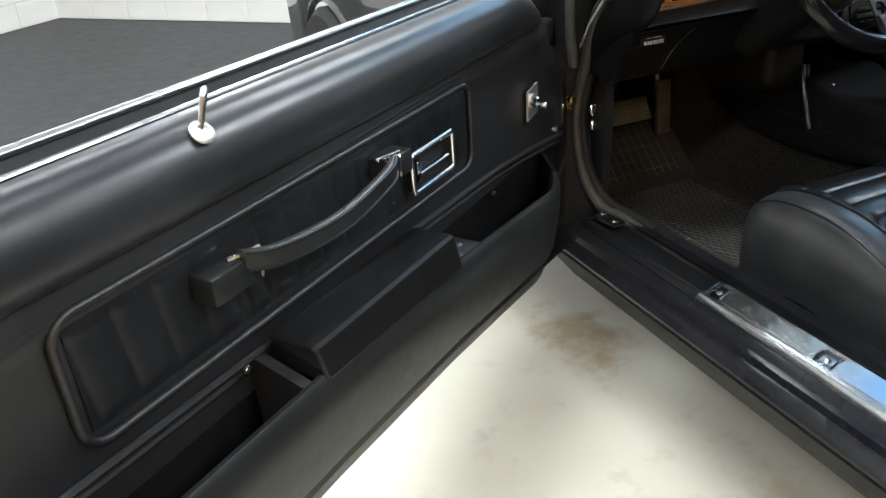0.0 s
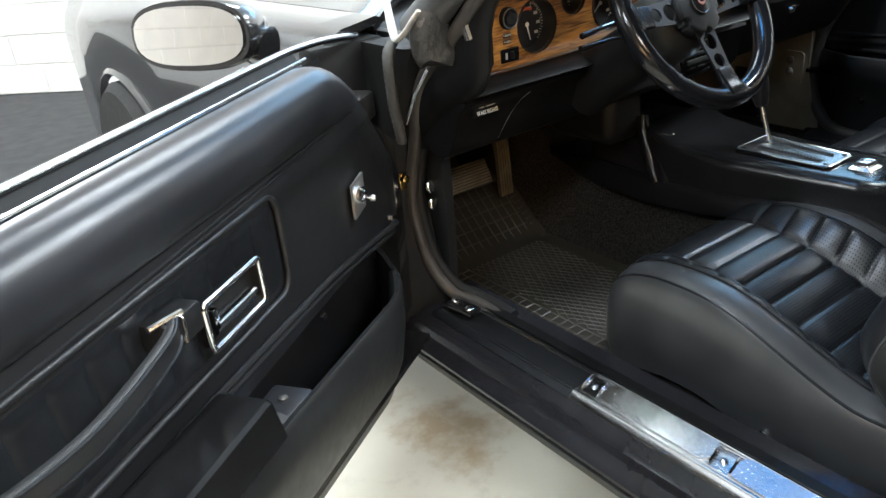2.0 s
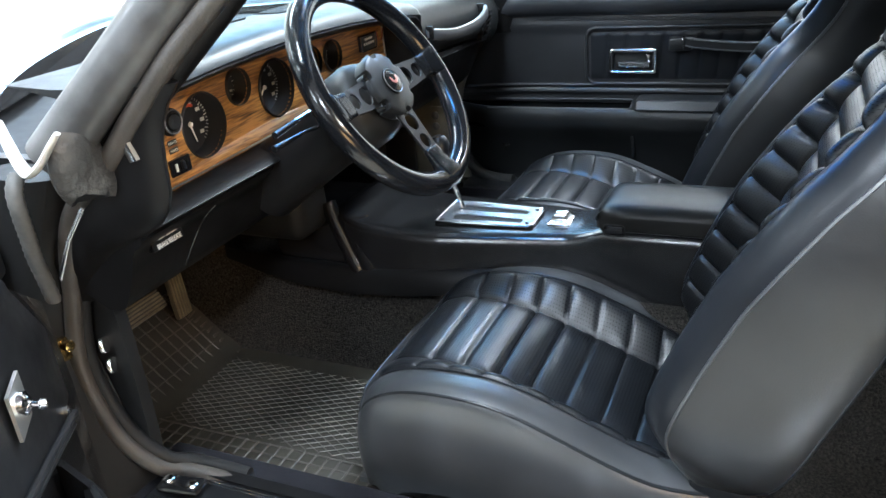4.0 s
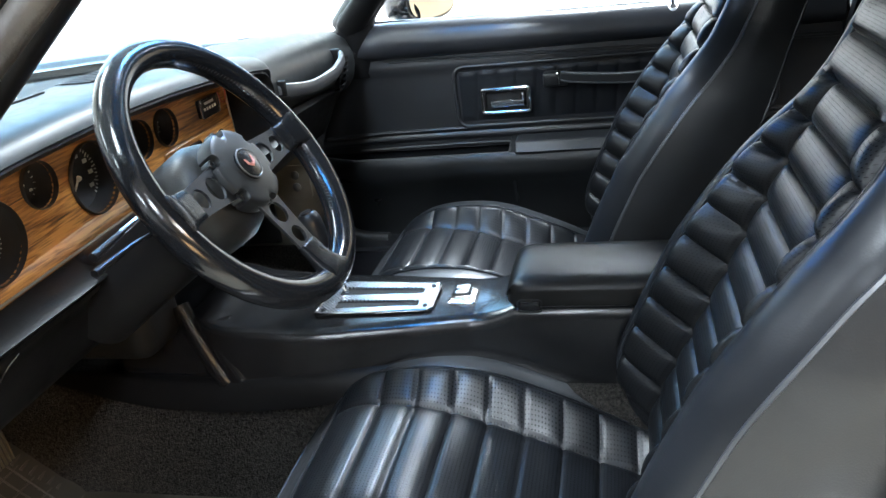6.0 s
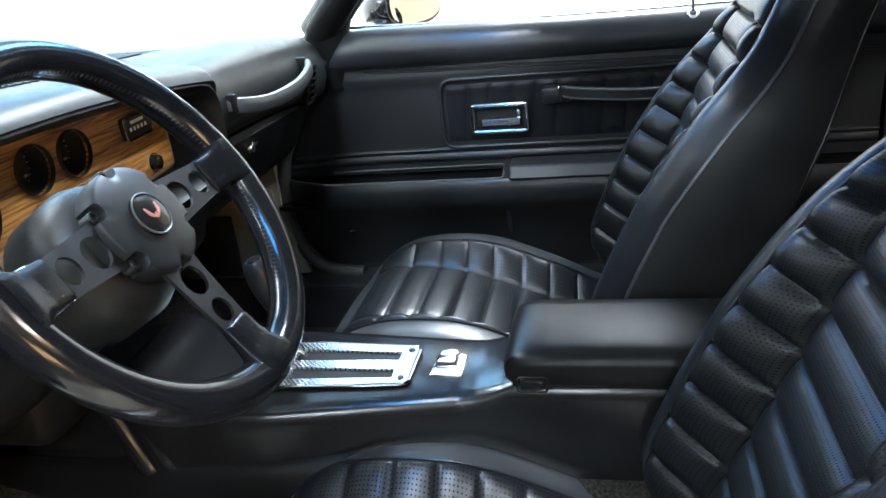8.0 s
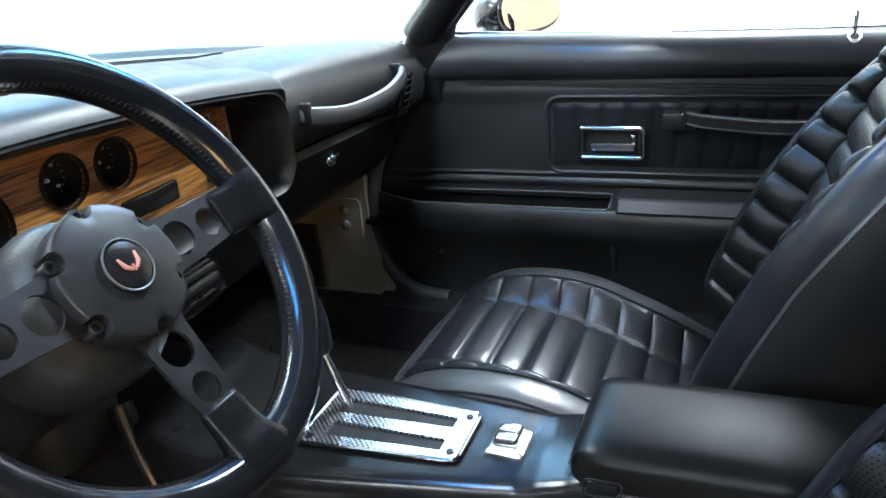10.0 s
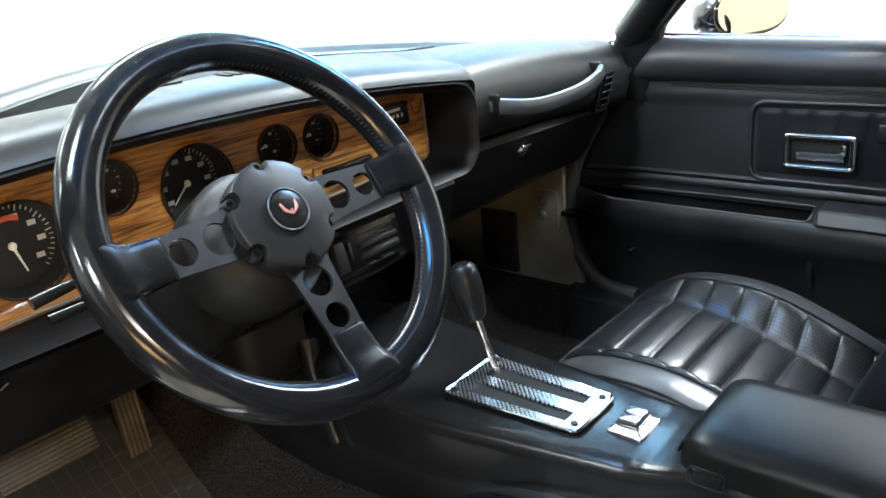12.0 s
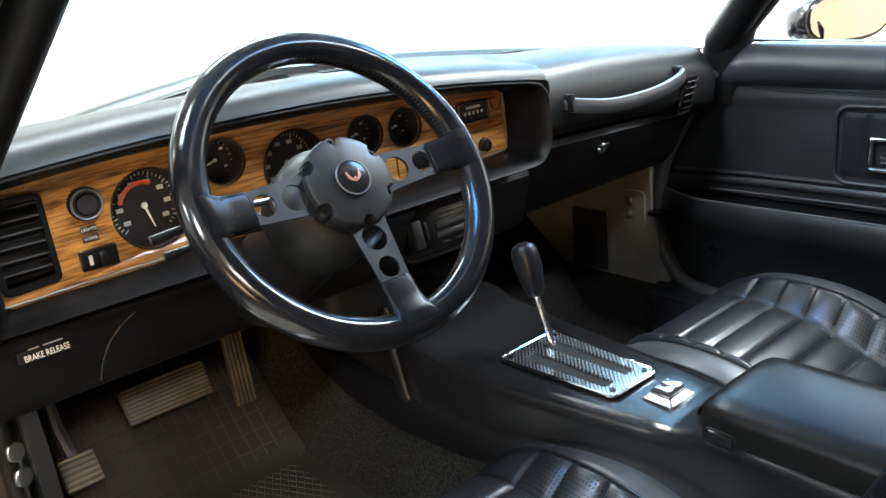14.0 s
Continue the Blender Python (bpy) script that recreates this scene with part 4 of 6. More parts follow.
        t = 0.668 + 0.006 * (y + 0.23) / -0.3
        if side > 0:
            y = -0.153 + (y + 0.228) * 1.5
            t, b = 0.638, 0.612
        rings.append([at(y, b, 0.018), at(y, t - 0.003 - g, 0.020), at(y, t - g, 0.024), at(y, t - g, 0.082 - g), at(y, t - 0.003 - g, 0.087 - g), at(y, b + 0.004, 0.097 - g), at(y, b, 0.095 - g)])
    loft(bm, rings)
    part("armrest", bm, PLASTIC if side < 0 else VINYL, door, "satin black armrest block", 15)
    for y in (0.02, -0.57) if side < 0 else ():
        bm = B()
        lathe(bm, [(0.006, 0), (0.006, 0.004), (0.003, 0.006)], at(y, edge(y) + 0.012, 0.018), at(0, 0, 1) - at(0, 0, 0), 14)
        part("screw", bm, CHROME, door)

    # latch handle: chrome frame, recess, lever
    hy, hz = (-0.160, 0.737) if side < 0 else (-0.152 + oy, 0.732 + oz)

    def put(a, b, hgt):
        return at(a, b, 0.012 + hgt)

    bm = B()
    tube(bm, [at(a, b, 0.019) for a, b in rounded(hy, hz, 0.113, 0.056, 0.006)], 0.0034, 10, True, flat=1.2)
    handle = part("handle_frame", bm, CHROME, door, "chrome latch handle frame")
    bm = B()
    loft(bm, [[at(a, b, n) for a, b in rounded(hy, hz, w, h, 0.005)] for n, w, h in ((0.006, 0.111, 0.054), (0.019, 0.111, 0.054), (0.019, 0.101, 0.045), (0.010, 0.096, 0.040))])
    part("recess", bm, LOUVRE, handle)
    bm = B()
    lo = []
    for y in lin(hy + 0.036, hy - 0.042, 8):
        lo.append([at(y, hz - 0.014, 0.010), at(y, hz - 0.016, 0.018), at(y, hz - 0.013, 0.0205), at(y, hz - 0.008, 0.0205), at(y, hz - 0.006, 0.0235), at(y, hz - 0.001, 0.0245), at(y, hz + 0.001, 0.022), at(y, hz + 0.001, 0.012)])
    loft(bm, lo)
    part("lever", bm, TRIM_CHROME, handle)
    bm = B()
    box(bm, at(hy - 0.040, hz + 0.006, 0.016), (0.010, 0.009, 0.020), 0.003)
    part("lock_tab", bm, CHROME, handle)

    # pull strap between two blocks
    for yb, nm in ((-0.269 + oy, "front"), (-0.577 + oy, "rear")):
        bm = B()
        zb = (0.776 if yb > -0.4 else 0.770) + oz
        box(bm, at(yb - 0.003, zb, 0.023), (0.036, 0.056, 0.032), 0.005, seg=2)
        blk = part("strap_block", bm, TRIM, door, "black block that holds the pull strap")
        bm = B()
        yy = yb - 0.022 if yb > -0.4 else yb + 0.022
        tube(bm, [at(yy - 0.018, zb + 0.0180, 0.028), at(yy + 0.016, zb + 0.0195, 0.041)], 0.0034, 8)
        tube(bm, spline([at(yy + 0.012, zb + 0.0185, 0.040), at(yy + 0.012, zb + 0.012, 0.044), at(yy + 0.010, zb - 0.010, 0.044)], 4), 0.0018, 8)
        part("chrome_loop", bm, CHROME, blk)
    st = spline([at(a + oy, b + oz, c) for a, b, c in ((-0.285, 0.784, 0.036), (-0.32, 0.780, 0.050), (-0.43, 0.774, 0.062), (-0.52, 0.776, 0.052), (-0.562, 0.784, 0.036))], 8)
    bm = B()
    rings = []
    for p in st:
        rings.append([p + Vector((-side * 0.006 * c, 0, 0.012 * s)) for c, s in ((1, -0.8), (1, 0.8), (0.4, 1), (-0.6, 1), (-1, 0.6), (-1, -0.6), (-0.6, -1), (0.4, -1))])
    loft(bm, rings)
    strap = part("pull_strap", bm, SEAT_SIDE, door, "stitched black leather pull strap")
    bm = B()
    for dz in (-0.0095, 0.0095):
        tube(bm, [p + Vector((-side * 0.0062, 0, dz)) for p in st], 0.0021, 6)
    # On the passenger's strap, grey edges stand for highlights along the leather.
    part("strap_edge", bm, LEATHER if side < 0 else LIP_GREY, strap)

    # lock button
    bm = B()
    ly, lz, ln = (-0.557, 0.9125, 0.0145) if side < 0 else (-0.515, 0.897, 0.006)
    lathe(bm, [(0.0130, 0.0), (0.0130, 0.0015), (0.0105, 0.004), (0.007, 0.005), (0.0055, 0.002)], at(ly, lz, ln), (-side * 0.7, 0, 0.7), 20)
    lk = part("lock_ferrule", bm, MATT_METAL, door, "chrome lock ferrule")
    bm = B()
    lathe(bm, [(0.0030, 0), (0.0034, 0.010), (0.0032, 0.026), (0.0040, 0.034), (0.0036, 0.042), (0.0012, 0.045)], at(ly, lz - 0.002, ln - 0.003), (0, 0.42 if side < 0 else 0, 1), 12)
    part("lock_pin", bm, STEEL, lk)

    # belt mouldings
    bm = B()
    tube(bm, [at(y, 0.928 - sag(y) - 0.028 * max(0, (y - 0.19) / 0.3) ** 2, -0.040) for y in lin(0.20, REAR, 24)], 0.0032, 8)
    part("inner_belt_strip", bm, TRIM_CHROME, door, "bright inner window strip")
    bm = B()
    zo = 0.930 if side < 0 else 0.914
    tube(bm, [at(y, zo - sag(y) - 0.030 * max(0, (y - 0.19) / 0.32) ** 2, -0.092) for y in lin(0.50, -0.88, 30)], 0.0034 if side > 0 else 0.0058, 10)
    part("outer_belt_strip", bm, TRIM_CHROME, door, "bright outer window strip")
    bm = B()
    zt = 0.926 if side < 0 else 0.908
    loft(bm, [[at(y, z - sag(y) - 0.03 * max(0, (y - 0.19) / 0.3) ** 2, n) for n, z in ((-0.044, zt - 0.006), (-0.050, zt - 0.020), (-0.066, zt - 0.024), (-0.078, zt - 0.014), (-0.084, zt), (-0.089, zt), (-0.10, zt - 0.012), (-0.12, zt - 0.05), (-0.044, zt - 0.05))] for y in lin(0.25, -0.87, 34)])
    part("window_slot_seal", bm, LOUVRE, door, "matt black window slot seal")

    if side < 0:
        # remote mirror control
        bm = B()
        plate(bm, [(0.195 + dy, 0.718 + dz) for dy, dz in ((0.022, 0.030), (-0.020, 0.023), (-0.022, -0.030), (0.020, -0.023))], [], put, 0.004)
        mc = part("mirror_control_plate", bm, MATT_METAL, door, "bright mirror control plate")
        bm = B()
        lathe(bm, [(0.014, 0), (0.013, 0.006), (0.009, 0.008), (0.007, 0.010)], at(0.195, 0.72, 0.016), (1, 0, 0), 20)
        part("collar", bm, CHROME, mc)
        bm = B()
        rod(bm, at(0.195, 0.72, 0.02), at(0.204, 0.711, 0.030), 0.003)
        lathe(bm, [(0.003, 0), (0.006, 0.002), (0.006, 0.008), (0.003, 0.010)], at(0.204, 0.711, 0.028), (1, 0.4, -0.3), 14)
        part("stick", bm, CHROME, mc)
        bm = B()
        lathe(bm, [(0.008, 0), (0.008, 0.005), (0.004, 0.007)], at(0.33, 0.62, 0.004), (1, 0, 0), 14)
        part("trim_screw", bm, CHROME, door)
        for z in (0.50, 0.78):
            bm = B()
            box(bm, at(0.44, z, -0.09), (0.06, 0.08, 0.05), 0.008)
            rod(bm, at(0.45, z - 0.04, -0.125), at(0.45, z + 0.04, -0.125), 0.011)
            part("hinge", bm, DUSTY_PAINT, door, "dusty steel door hinge")
    # outside mirror
    def sup(c):
        return math.copysign(abs(c) ** 0.75, c)

    turn = Matrix.Rotation(radians(0 if side < 0 else -24), 3, "Z") @ Matrix.Rotation(radians(-5), 3, "X")
    my, mz, mn = (0.240, 0.953, -0.25) if side < 0 else (0.073, 0.945, -0.214)
    bm = B()
    rings = []
    for t, k in ((0, 0.96), (0.01, 1.0), (0.05, 0.97), (0.09, 0.80), (0.125, 0.5), (0.14, 0.12)):
        rings.append([at(my, mz, mn) + turn @ Vector((side * 0.108 * k * sup(math.cos(a)), t, 0.054 * k * sup(math.sin(a)))) for a in (2 * math.pi * i / 28 for i in range(28))])
    loft(bm, rings)
    mir = part("mirror_housing", bm, PAINT, door, "black bullet-shaped door mirror")
    bm = B()
    c = at(my, mz, mn)
    loft(bm, [[c + turn @ Vector((side * 0.096 * sup(math.cos(a)), -0.002 - d, 0.044 * sup(math.sin(a)))) for a in (2 * math.pi * i / 28 for i in range(28))] for d in (0, 0.003)])
    part("mirror_glass", bm, MIRROR, mir)
    bm = B()
    tube(bm, [at(my + 0.05, 0.92, -0.145), at(my + 0.05, 0.925, -0.17), at(my + 0.045, 0.94, -0.20)], [0.035, 0.028, 0.026], 14)
    part("mirror_foot", bm, PAINT, mir)
    return door


make_door(1, (0.828, 0.4316, 0.40))
DD = make_door(-1, (-0.828, 0.4316, 0.40))
DD.rotation_euler = (0, 0, radians(-54))


# ---- seats ----
def smooth(a, b, v):
    k = max(0.0, min(1.0, (v - a) / (b - a)))
    return k * k * (3 - 2 * k)


def line(knots, t):
    """Value on a rounded line through knots, eased between neighbours."""
    return 0.25 * curve_at(knots, t - 0.02) + 0.5 * curve_at(knots, t) + 0.25 * curve_at(knots, t + 0.02)


def groove(d, wide):
    return math.exp(-(d / wide) ** 2)


def make_seat(cx):
    """High-backed bucket seat: pleated panel of three columns inside a smooth border, built round x = cx."""
    seat = thing("bucket_seat", (cx, -0.2, 0.28), "black fluted leather high-back bucket seat", "car seat", "front seats")
    HW, Y0, Y1 = 0.212, 0.076, -0.47
    SEAM, PLEAT, PITCH = 0.104, 0.160, 0.0525
    EDGE = [(-0.47, 0.426), (-0.40, 0.440), (-0.30, 0.485), (-0.22, 0.518), (-0.17, 0.530), (-0.12, 0.533), (-0.07, 0.531), (-0.03, 0.524), (0.0, 0.513), (0.035, 0.490), (0.057, 0.464), (0.076, 0.434)]
    MIDDLE = [(-0.47, 0.378), (-0.35, 0.410), (-0.247, 0.452), (-0.158, 0.485), (-0.10, 0.497), (-0.04, 0.502), (0.0, 0.497), (0.035, 0.480), (0.057, 0.459), (0.076, 0.434)]

    def half(y):
        k = max(0, (y - (Y0 - 0.13)) / 0.13)
        q = max(0, (-0.30 - y) / 0.17)
        return HW - 0.034 * k ** 3.6 - 0.03 * q ** 2.0

    def scale(y):
        return half(y) / HW

    def top(x, y):
        f = scale(y)
        a = abs(x) / f
        z = line(MIDDLE, y) + (line(EDGE, y) - line(MIDDLE, y)) * smooth(0.092, 0.168, a)
        inside = smooth(PLEAT + 0.003, PLEAT - 0.006, a) * smooth(0.036, 0.024, y)
        # the first flute, over the front roll, is wider than the rest
        k = ((y + 0.042) / PITCH) % 1.0 if y < -0.042 else min(1.0, (y + 0.042) / 0.078)
        d = min(k, 1 - k) * (PITCH if y < -0.042 else 0.078)
        if a < SEAM:
            puff = 0.0048 * (1 - abs(2 * k - 1) ** 2.6) ** 0.8 * (1 - (a / SEAM) ** 9)
        else:
            v = (a - SEAM) / (PLEAT - SEAM)
            puff = 0.0052 * (1 - abs(2 * k - 1) ** 2.2) ** 0.8 * max(0, 1 - abs(2 * v - 1) ** 3)
        z += inside * (puff - 0.0028 * groove(d, 0.0022) - 0.0035 * groove(a - SEAM, 0.0035))
        # pinched creases beside the long seams
        z -= inside * 0.003 * groove(a - SEAM + 0.010, 0.008) * groove(d, 0.008)
        # border: a shallow welt line, then a rounded fall to the outer edge
        z -= 0.004 * groove(a - PLEAT - 0.001, 0.004) * smooth(0.04, 0.028, y)
        z -= 0.004 * groove(y - 0.032, 0.004) * smooth(PLEAT + 0.004, PLEAT - 0.004, a)
        z -= 0.005 * smooth(PLEAT - 0.001, PLEAT + 0.006, a)
        z -= 0.007 * max(0, (a - 0.185) / (HW - 0.185)) ** 2
        return z

    us = sorted(set([round(v, 5) for v in lin(-1, 1, 71)] + [s * (b / HW + d) for s in (-1, 1) for b in (SEAM, PLEAT) for d in (-0.02, -0.008, 0, 0.008, 0.02)]))
    vs = lin(0, 1, 150)
    bm = B()
    rows = []
    for v in vs:
        y = Y0 + (Y1 - Y0) * v
        rows.append([bm.verts.new((cx + half(y) * u, y - 0.022 * u ** 4 * (1 - v) ** 8, top(half(y) * u, y))) for u in us])
    for a, b in zip(rows, rows[1:]):
        for i in range(len(us) - 1):
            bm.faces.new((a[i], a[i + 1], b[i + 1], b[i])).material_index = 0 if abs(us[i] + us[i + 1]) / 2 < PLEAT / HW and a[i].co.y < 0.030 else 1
    rim = rows[0] + [r[-1] for r in rows[1:-1]] + rows[-1][::-1] + [r[0] for r in rows[-2:0:-1]]
    mid = Vector((cx, -0.18, 0))
    outline = [v.co.copy() for v in rim]
    skirt = B()
    last = [skirt.verts.new(p) for p in outline]
    for out, drop in ((0.0035, 0.004), (0.006, 0.014), (0.009, 0.032), (0.011, 0.060), (0.010, 0.10), (0.005, 0.145), (-0.003, 0.19)):
        ring = []
        for p in outline:
            d = Vector((p.x - mid.x, (p.y - mid.y) * 0.7, 0)).normalized()
            ring.append(skirt.verts.new((p.x + d.x * out, p.y + d.y * out, max(0.30, p.z - drop))))
        for i in range(len(ring)):
            j = (i + 1) % len(ring)
            skirt.faces.new((last[i], last[j], ring[j], ring[i]))
        last = ring
    skirt.faces.new(last)
    cushion = part("cushion", bm, PERFORATED, seat, "fluted perforated black leather cushion", 60)
    # Border and skirt share the vinyl that has floor sheen in its colour.
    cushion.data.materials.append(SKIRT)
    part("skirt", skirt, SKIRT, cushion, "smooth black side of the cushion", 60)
    bm = B()
    tube(bm, [p + Vector((0, 0, -0.002)) for p in outline[::2]], 0.0030, 8, True)
    part("piping", bm, LEATHER, cushion)
    bm = B()
    run = [(-1, y) for y in lin(-0.40, 0.018, 26)] + [(u, 0.031) for u in lin(-0.93, 0.93, 15)] + [(1, y) for y in lin(0.018, -0.40, 26)]
    tube(bm, [Vector((cx + (PLEAT + 0.002) * scale(y) * u, y - 0.022 * (0.77 * u) ** 4 * max(0, 1 - (Y0 - y) / (Y0 - Y1)) ** 8, top((PLEAT + 0.002) * scale(y) * u, y) + 0.0022)) for u, y in run], 0.0019, 6)
    part("inner_piping", bm, LEATHER, cushion)
    for s in (-1, 1):
        bm = B()
        lathe(bm, [(0.009, -0.02), (0.009, 0.004), (0.006, 0.007), (0.001, 0.008)], (cx + s * 0.216, -0.285, 0.325), (s, 0, 0), 16)
        part("side_bolt", bm, CHROME, seat, "bright bolt low on the cushion side")
    # seat base
    bm = B()
    box(bm, (cx, -0.19, 0.30), (0.33, 0.40, 0.05), 0.01)
    part("seat_base", bm, PLASTIC, seat)
    for s in (-1, 1):
        bm = B()
        box(bm, (cx + s * 0.16, -0.17, 0.285), (0.03, 0.5, 0.02), 0.004)
        part("seat_rail", bm, DUSTY_PAINT, seat)
    # back
    lean = Vector((0, -0.402, 0.9156))
    nrm = Vector((0, 0.9156, 0.402))
    foot, L, RIB = Vector((0, -0.410, 0.455)), 0.785, 0.0492
    WIDTH = [(0, 0.172), (0.05, 0.194), (0.12, 0.202), (0.45, 0.202), (0.56, 0.192), (0.63, 0.172), (0.70, 0.152), (0.8, 0.145), (0.93, 0.135), (1, 0.10)]
    DEPTH = [(0, 0.120), (0.15, 0.125), (0.4, 0.120), (0.7, 0.11), (0.9, 0.10), (1, 0.06)]
    WING = [(0, 0.036), (0.06, 0.056), (0.12, 0.062), (0.22, 0.064), (0.34, 0.061), (0.44, 0.048), (0.52, 0.034), (0.58, 0.018), (0.64, 0.004), (0.70, 0.0), (1, 0.0)]

    def back_front(x, t):
        w = line(WIDTH, t)
        a = abs(x) / w
        d = line(WING, t) * smooth(0.46, 0.84, a) - 0.014 * max(0, (a - 0.88) / 0.12) ** 2
        inside = smooth(0.80, 0.775, a) * smooth(0.015, 0.03, t) * smooth(0.97, 0.95, t)
        k = (t * L / RIB + 0.27) % 1.0
        dd = min(k, 1 - k) * RIB
        split = 0.50
        # each flute is fullest just above its lower seam
        full = math.sin(math.pi * k ** 0.72) ** 0.6
        if a < split or t > 0.68:
            puff = 0.0105 * full * (1 - (a / (split if t < 0.68 else 0.8)) ** 8)
        else:
            v = (a - split) / (0.79 - split)
            puff = 0.0135 * full * max(0, 1 - abs(2 * v - 1) ** 3)
        d += inside * (puff - 0.004 * groove(dd, 0.0024))
        if t < 0.68:
            d -= inside * 0.007 * groove((a - split) * w, 0.0035)
        d -= 0.005 * groove((a - 0.80) * w, 0.004)
        return d

    us2 = sorted(lin(-1, 1, 61) + [s * (b + d) for s in (-1, 1) for b in (0.50, 0.80) for d in (-0.022, -0.008, 0.008, 0.022)])
    rings = []
    ts = lin(0, 1, 190)
    panel = {1: [], -1: []}
    edges = {-1: [], 1: [], -2: [], 2: [], -3: [], 3: []}
    lo3, hi3 = min(range(len(us2)), key=lambda i: abs(us2[i] + 0.80)), min(range(len(us2)), key=lambda i: abs(us2[i] - 0.80))
    for t in ts:
        w, dep = line(WIDTH, t), line(DEPTH, t)
        c = foot + lean * (t * L)
        e0 = back_front(w, t)
        m = (e0 - dep) / 2
        sq = max(0.04, 1 - max(0, 1 - t / 0.10) ** 2.2) ** 0.5  # rounded foot

        def at_n(x, d):
            return c + Vector((cx + x, 0, 0)) + nrm * (m + (d - m) * sq)

        rr = [at_n(w * u, back_front(w * u, t)) for u in us2]
        prof = [(1.025, e0 - 0.005), (1.050, e0 - 0.013), (1.072, e0 - 0.024), (1.085, e0 - 0.042), (1.095, m), (1.085, -dep * 0.72), (1.06, -dep * 0.90), (1.03, -dep), (0.93, -dep * 1.03), (0.5, -dep * 1.06), (0, -dep * 1.08)]
        b = [at_n(w * u, dd) for u, dd in prof + [(-u, dd) for u, dd in prof[-2::-1]]]
        rings.append(rr + b)
        edges[1].append(b[2].copy())
        edges[-1].append(b[-3].copy())
        edges[2].append(b[7].copy())
        edges[-2].append(b[-8].copy())
        for sd, strip in ((1, b[2:8]), (-1, b[-8:-2][::-1])):
            panel[sd].append([q + Vector((sd * 0.0022, 0, 0)) for q in strip] + [q + Vector((-sd * 0.02, 0, 0)) for q in reversed(strip)])
        edges[-3].append(rr[lo3] + nrm * 0.002)
        edges[3].append(rr[hi3] + nrm * 0.002)
    bm = B()
    loft(bm, rings)
    n = len(rings[0])
    for q, f in enumerate(bm.faces):
        f.material_index = 0 if lo3 <= q % n < hi3 else 1
    back = part("backrest", bm, PERF_BACK, seat, "fluted black leather backrest with integral head restraint", 60)
    back.data.materials.append(LEATHER)
    for sd in (1, -1):
        bm = B()
        loft(bm, panel[sd])
        part("side_panel", bm, SEAT_SIDE, back, "smooth black side panel of the backrest", 60)
    for k in (1, -1, 2, -2, 3, -3):
        bm = B()
        tube(bm, edges[k][::3], 0.0034 if abs(k) < 3 else 0.0018, 6)
        part("back_piping", bm, SKIRT if abs(k) == 1 else LEATHER, back)
    for sd in (1, -1):
        # stitching along the border
        bm = B()
        pts = [(p + q) / 2 + nrm * 0.0045 + Vector((sd * 0.006, 0, 0)) for p, q in zip(edges[sd], edges[3 * sd])][8:-8]
        for a, b in list(zip(pts, pts[1:]))[::2]:
            tube(bm, [a, b], 0.0006, 4)
        tagged(part("border_stitching", bm, SEAT_THREAD, back, "row of dark stitches along the border"), kind="stuff")
    for s in (-1, 1):
        bm = B()
        box(bm, (cx + s * 0.175, -0.485, 0.40), (0.02, 0.09, 0.07), 0.012)
        lathe(bm, [(0.012, 0), (0.012, 0.006), (0.006, 0.008)], (cx + s * 0.185, -0.47, 0.39), (s, 0, 0), 16)
        part("back_hinge", bm, DARK_METAL, seat)
    return seat


driver_seat = make_seat(-0.332)
copy_thing(driver_seat, Matrix.Translation((0.337, -0.132, 0.28)))
belt = thing("seat_belt", (0.60, -0.84, 0.45), "dark brown-black belt strap hanging beside the passenger's seat", "seat belt")
bm = B()
slab(bm, lambda u, v: (0.60 + 0.012 * math.sin(3 * v), -0.80 - 0.16 * v - 0.046 * u, 0.47 + 0.74 * v), [0, 0.25, 0.5, 0.75, 1], lin(0, 1, 16), (0.0022, 0, 0))
part("strap", bm, SEAT_SIDE, belt, "flat woven strap")
bm = B()
box(bm, (0.602, -0.822, 0.475), (0.016, 0.056, 0.05), 0.005)
part("anchor", bm, KNEE, belt, "black anchor cover")
# rear bench
rear = thing("rear_seat", (0, -1.3, 0.3), "dark leather rear bench seat", "car seat")
bm = B()
slab(bm, lambda u, v: (0.62 * u, -1.0 - 0.5 * v, 0.46 + 0.03 * math.sin(v * 3) - 0.06 * math.exp(-(u / 0.15) ** 2)), lin(-1, 1, 30), lin(0, 1, 12), (0, 0, -0.15))
part("bench_cushion", bm, LEATHER, rear)
bm = B()
slab(bm, lambda u, v: (0.62 * u, -1.45 - 0.2 * v, 0.46 + 0.45 * v), lin(-1, 1, 30), lin(0, 1, 12), (0, -0.12, 0))
part("bench_back", bm, LEATHER, rear)


# ---- dashboard ----
dash = thing("dashboard", (0, 0.35, 0.85), "black padded dashboard with walnut instrument panel", "dashboard")
XL, XB, XR = -0.69, 0.134, 0.69


def shield_y(x):
    return 0.26 + 0.24 * (1 - (x / 0.72) ** 2)


def hood_crown(x):
    return 1.003 - 0.014 * ((x + 0.36) / 0.30) ** 2 if x > -0.36 else 1.003 - 0.012 * ((x + 0.36) / 0.30) ** 2


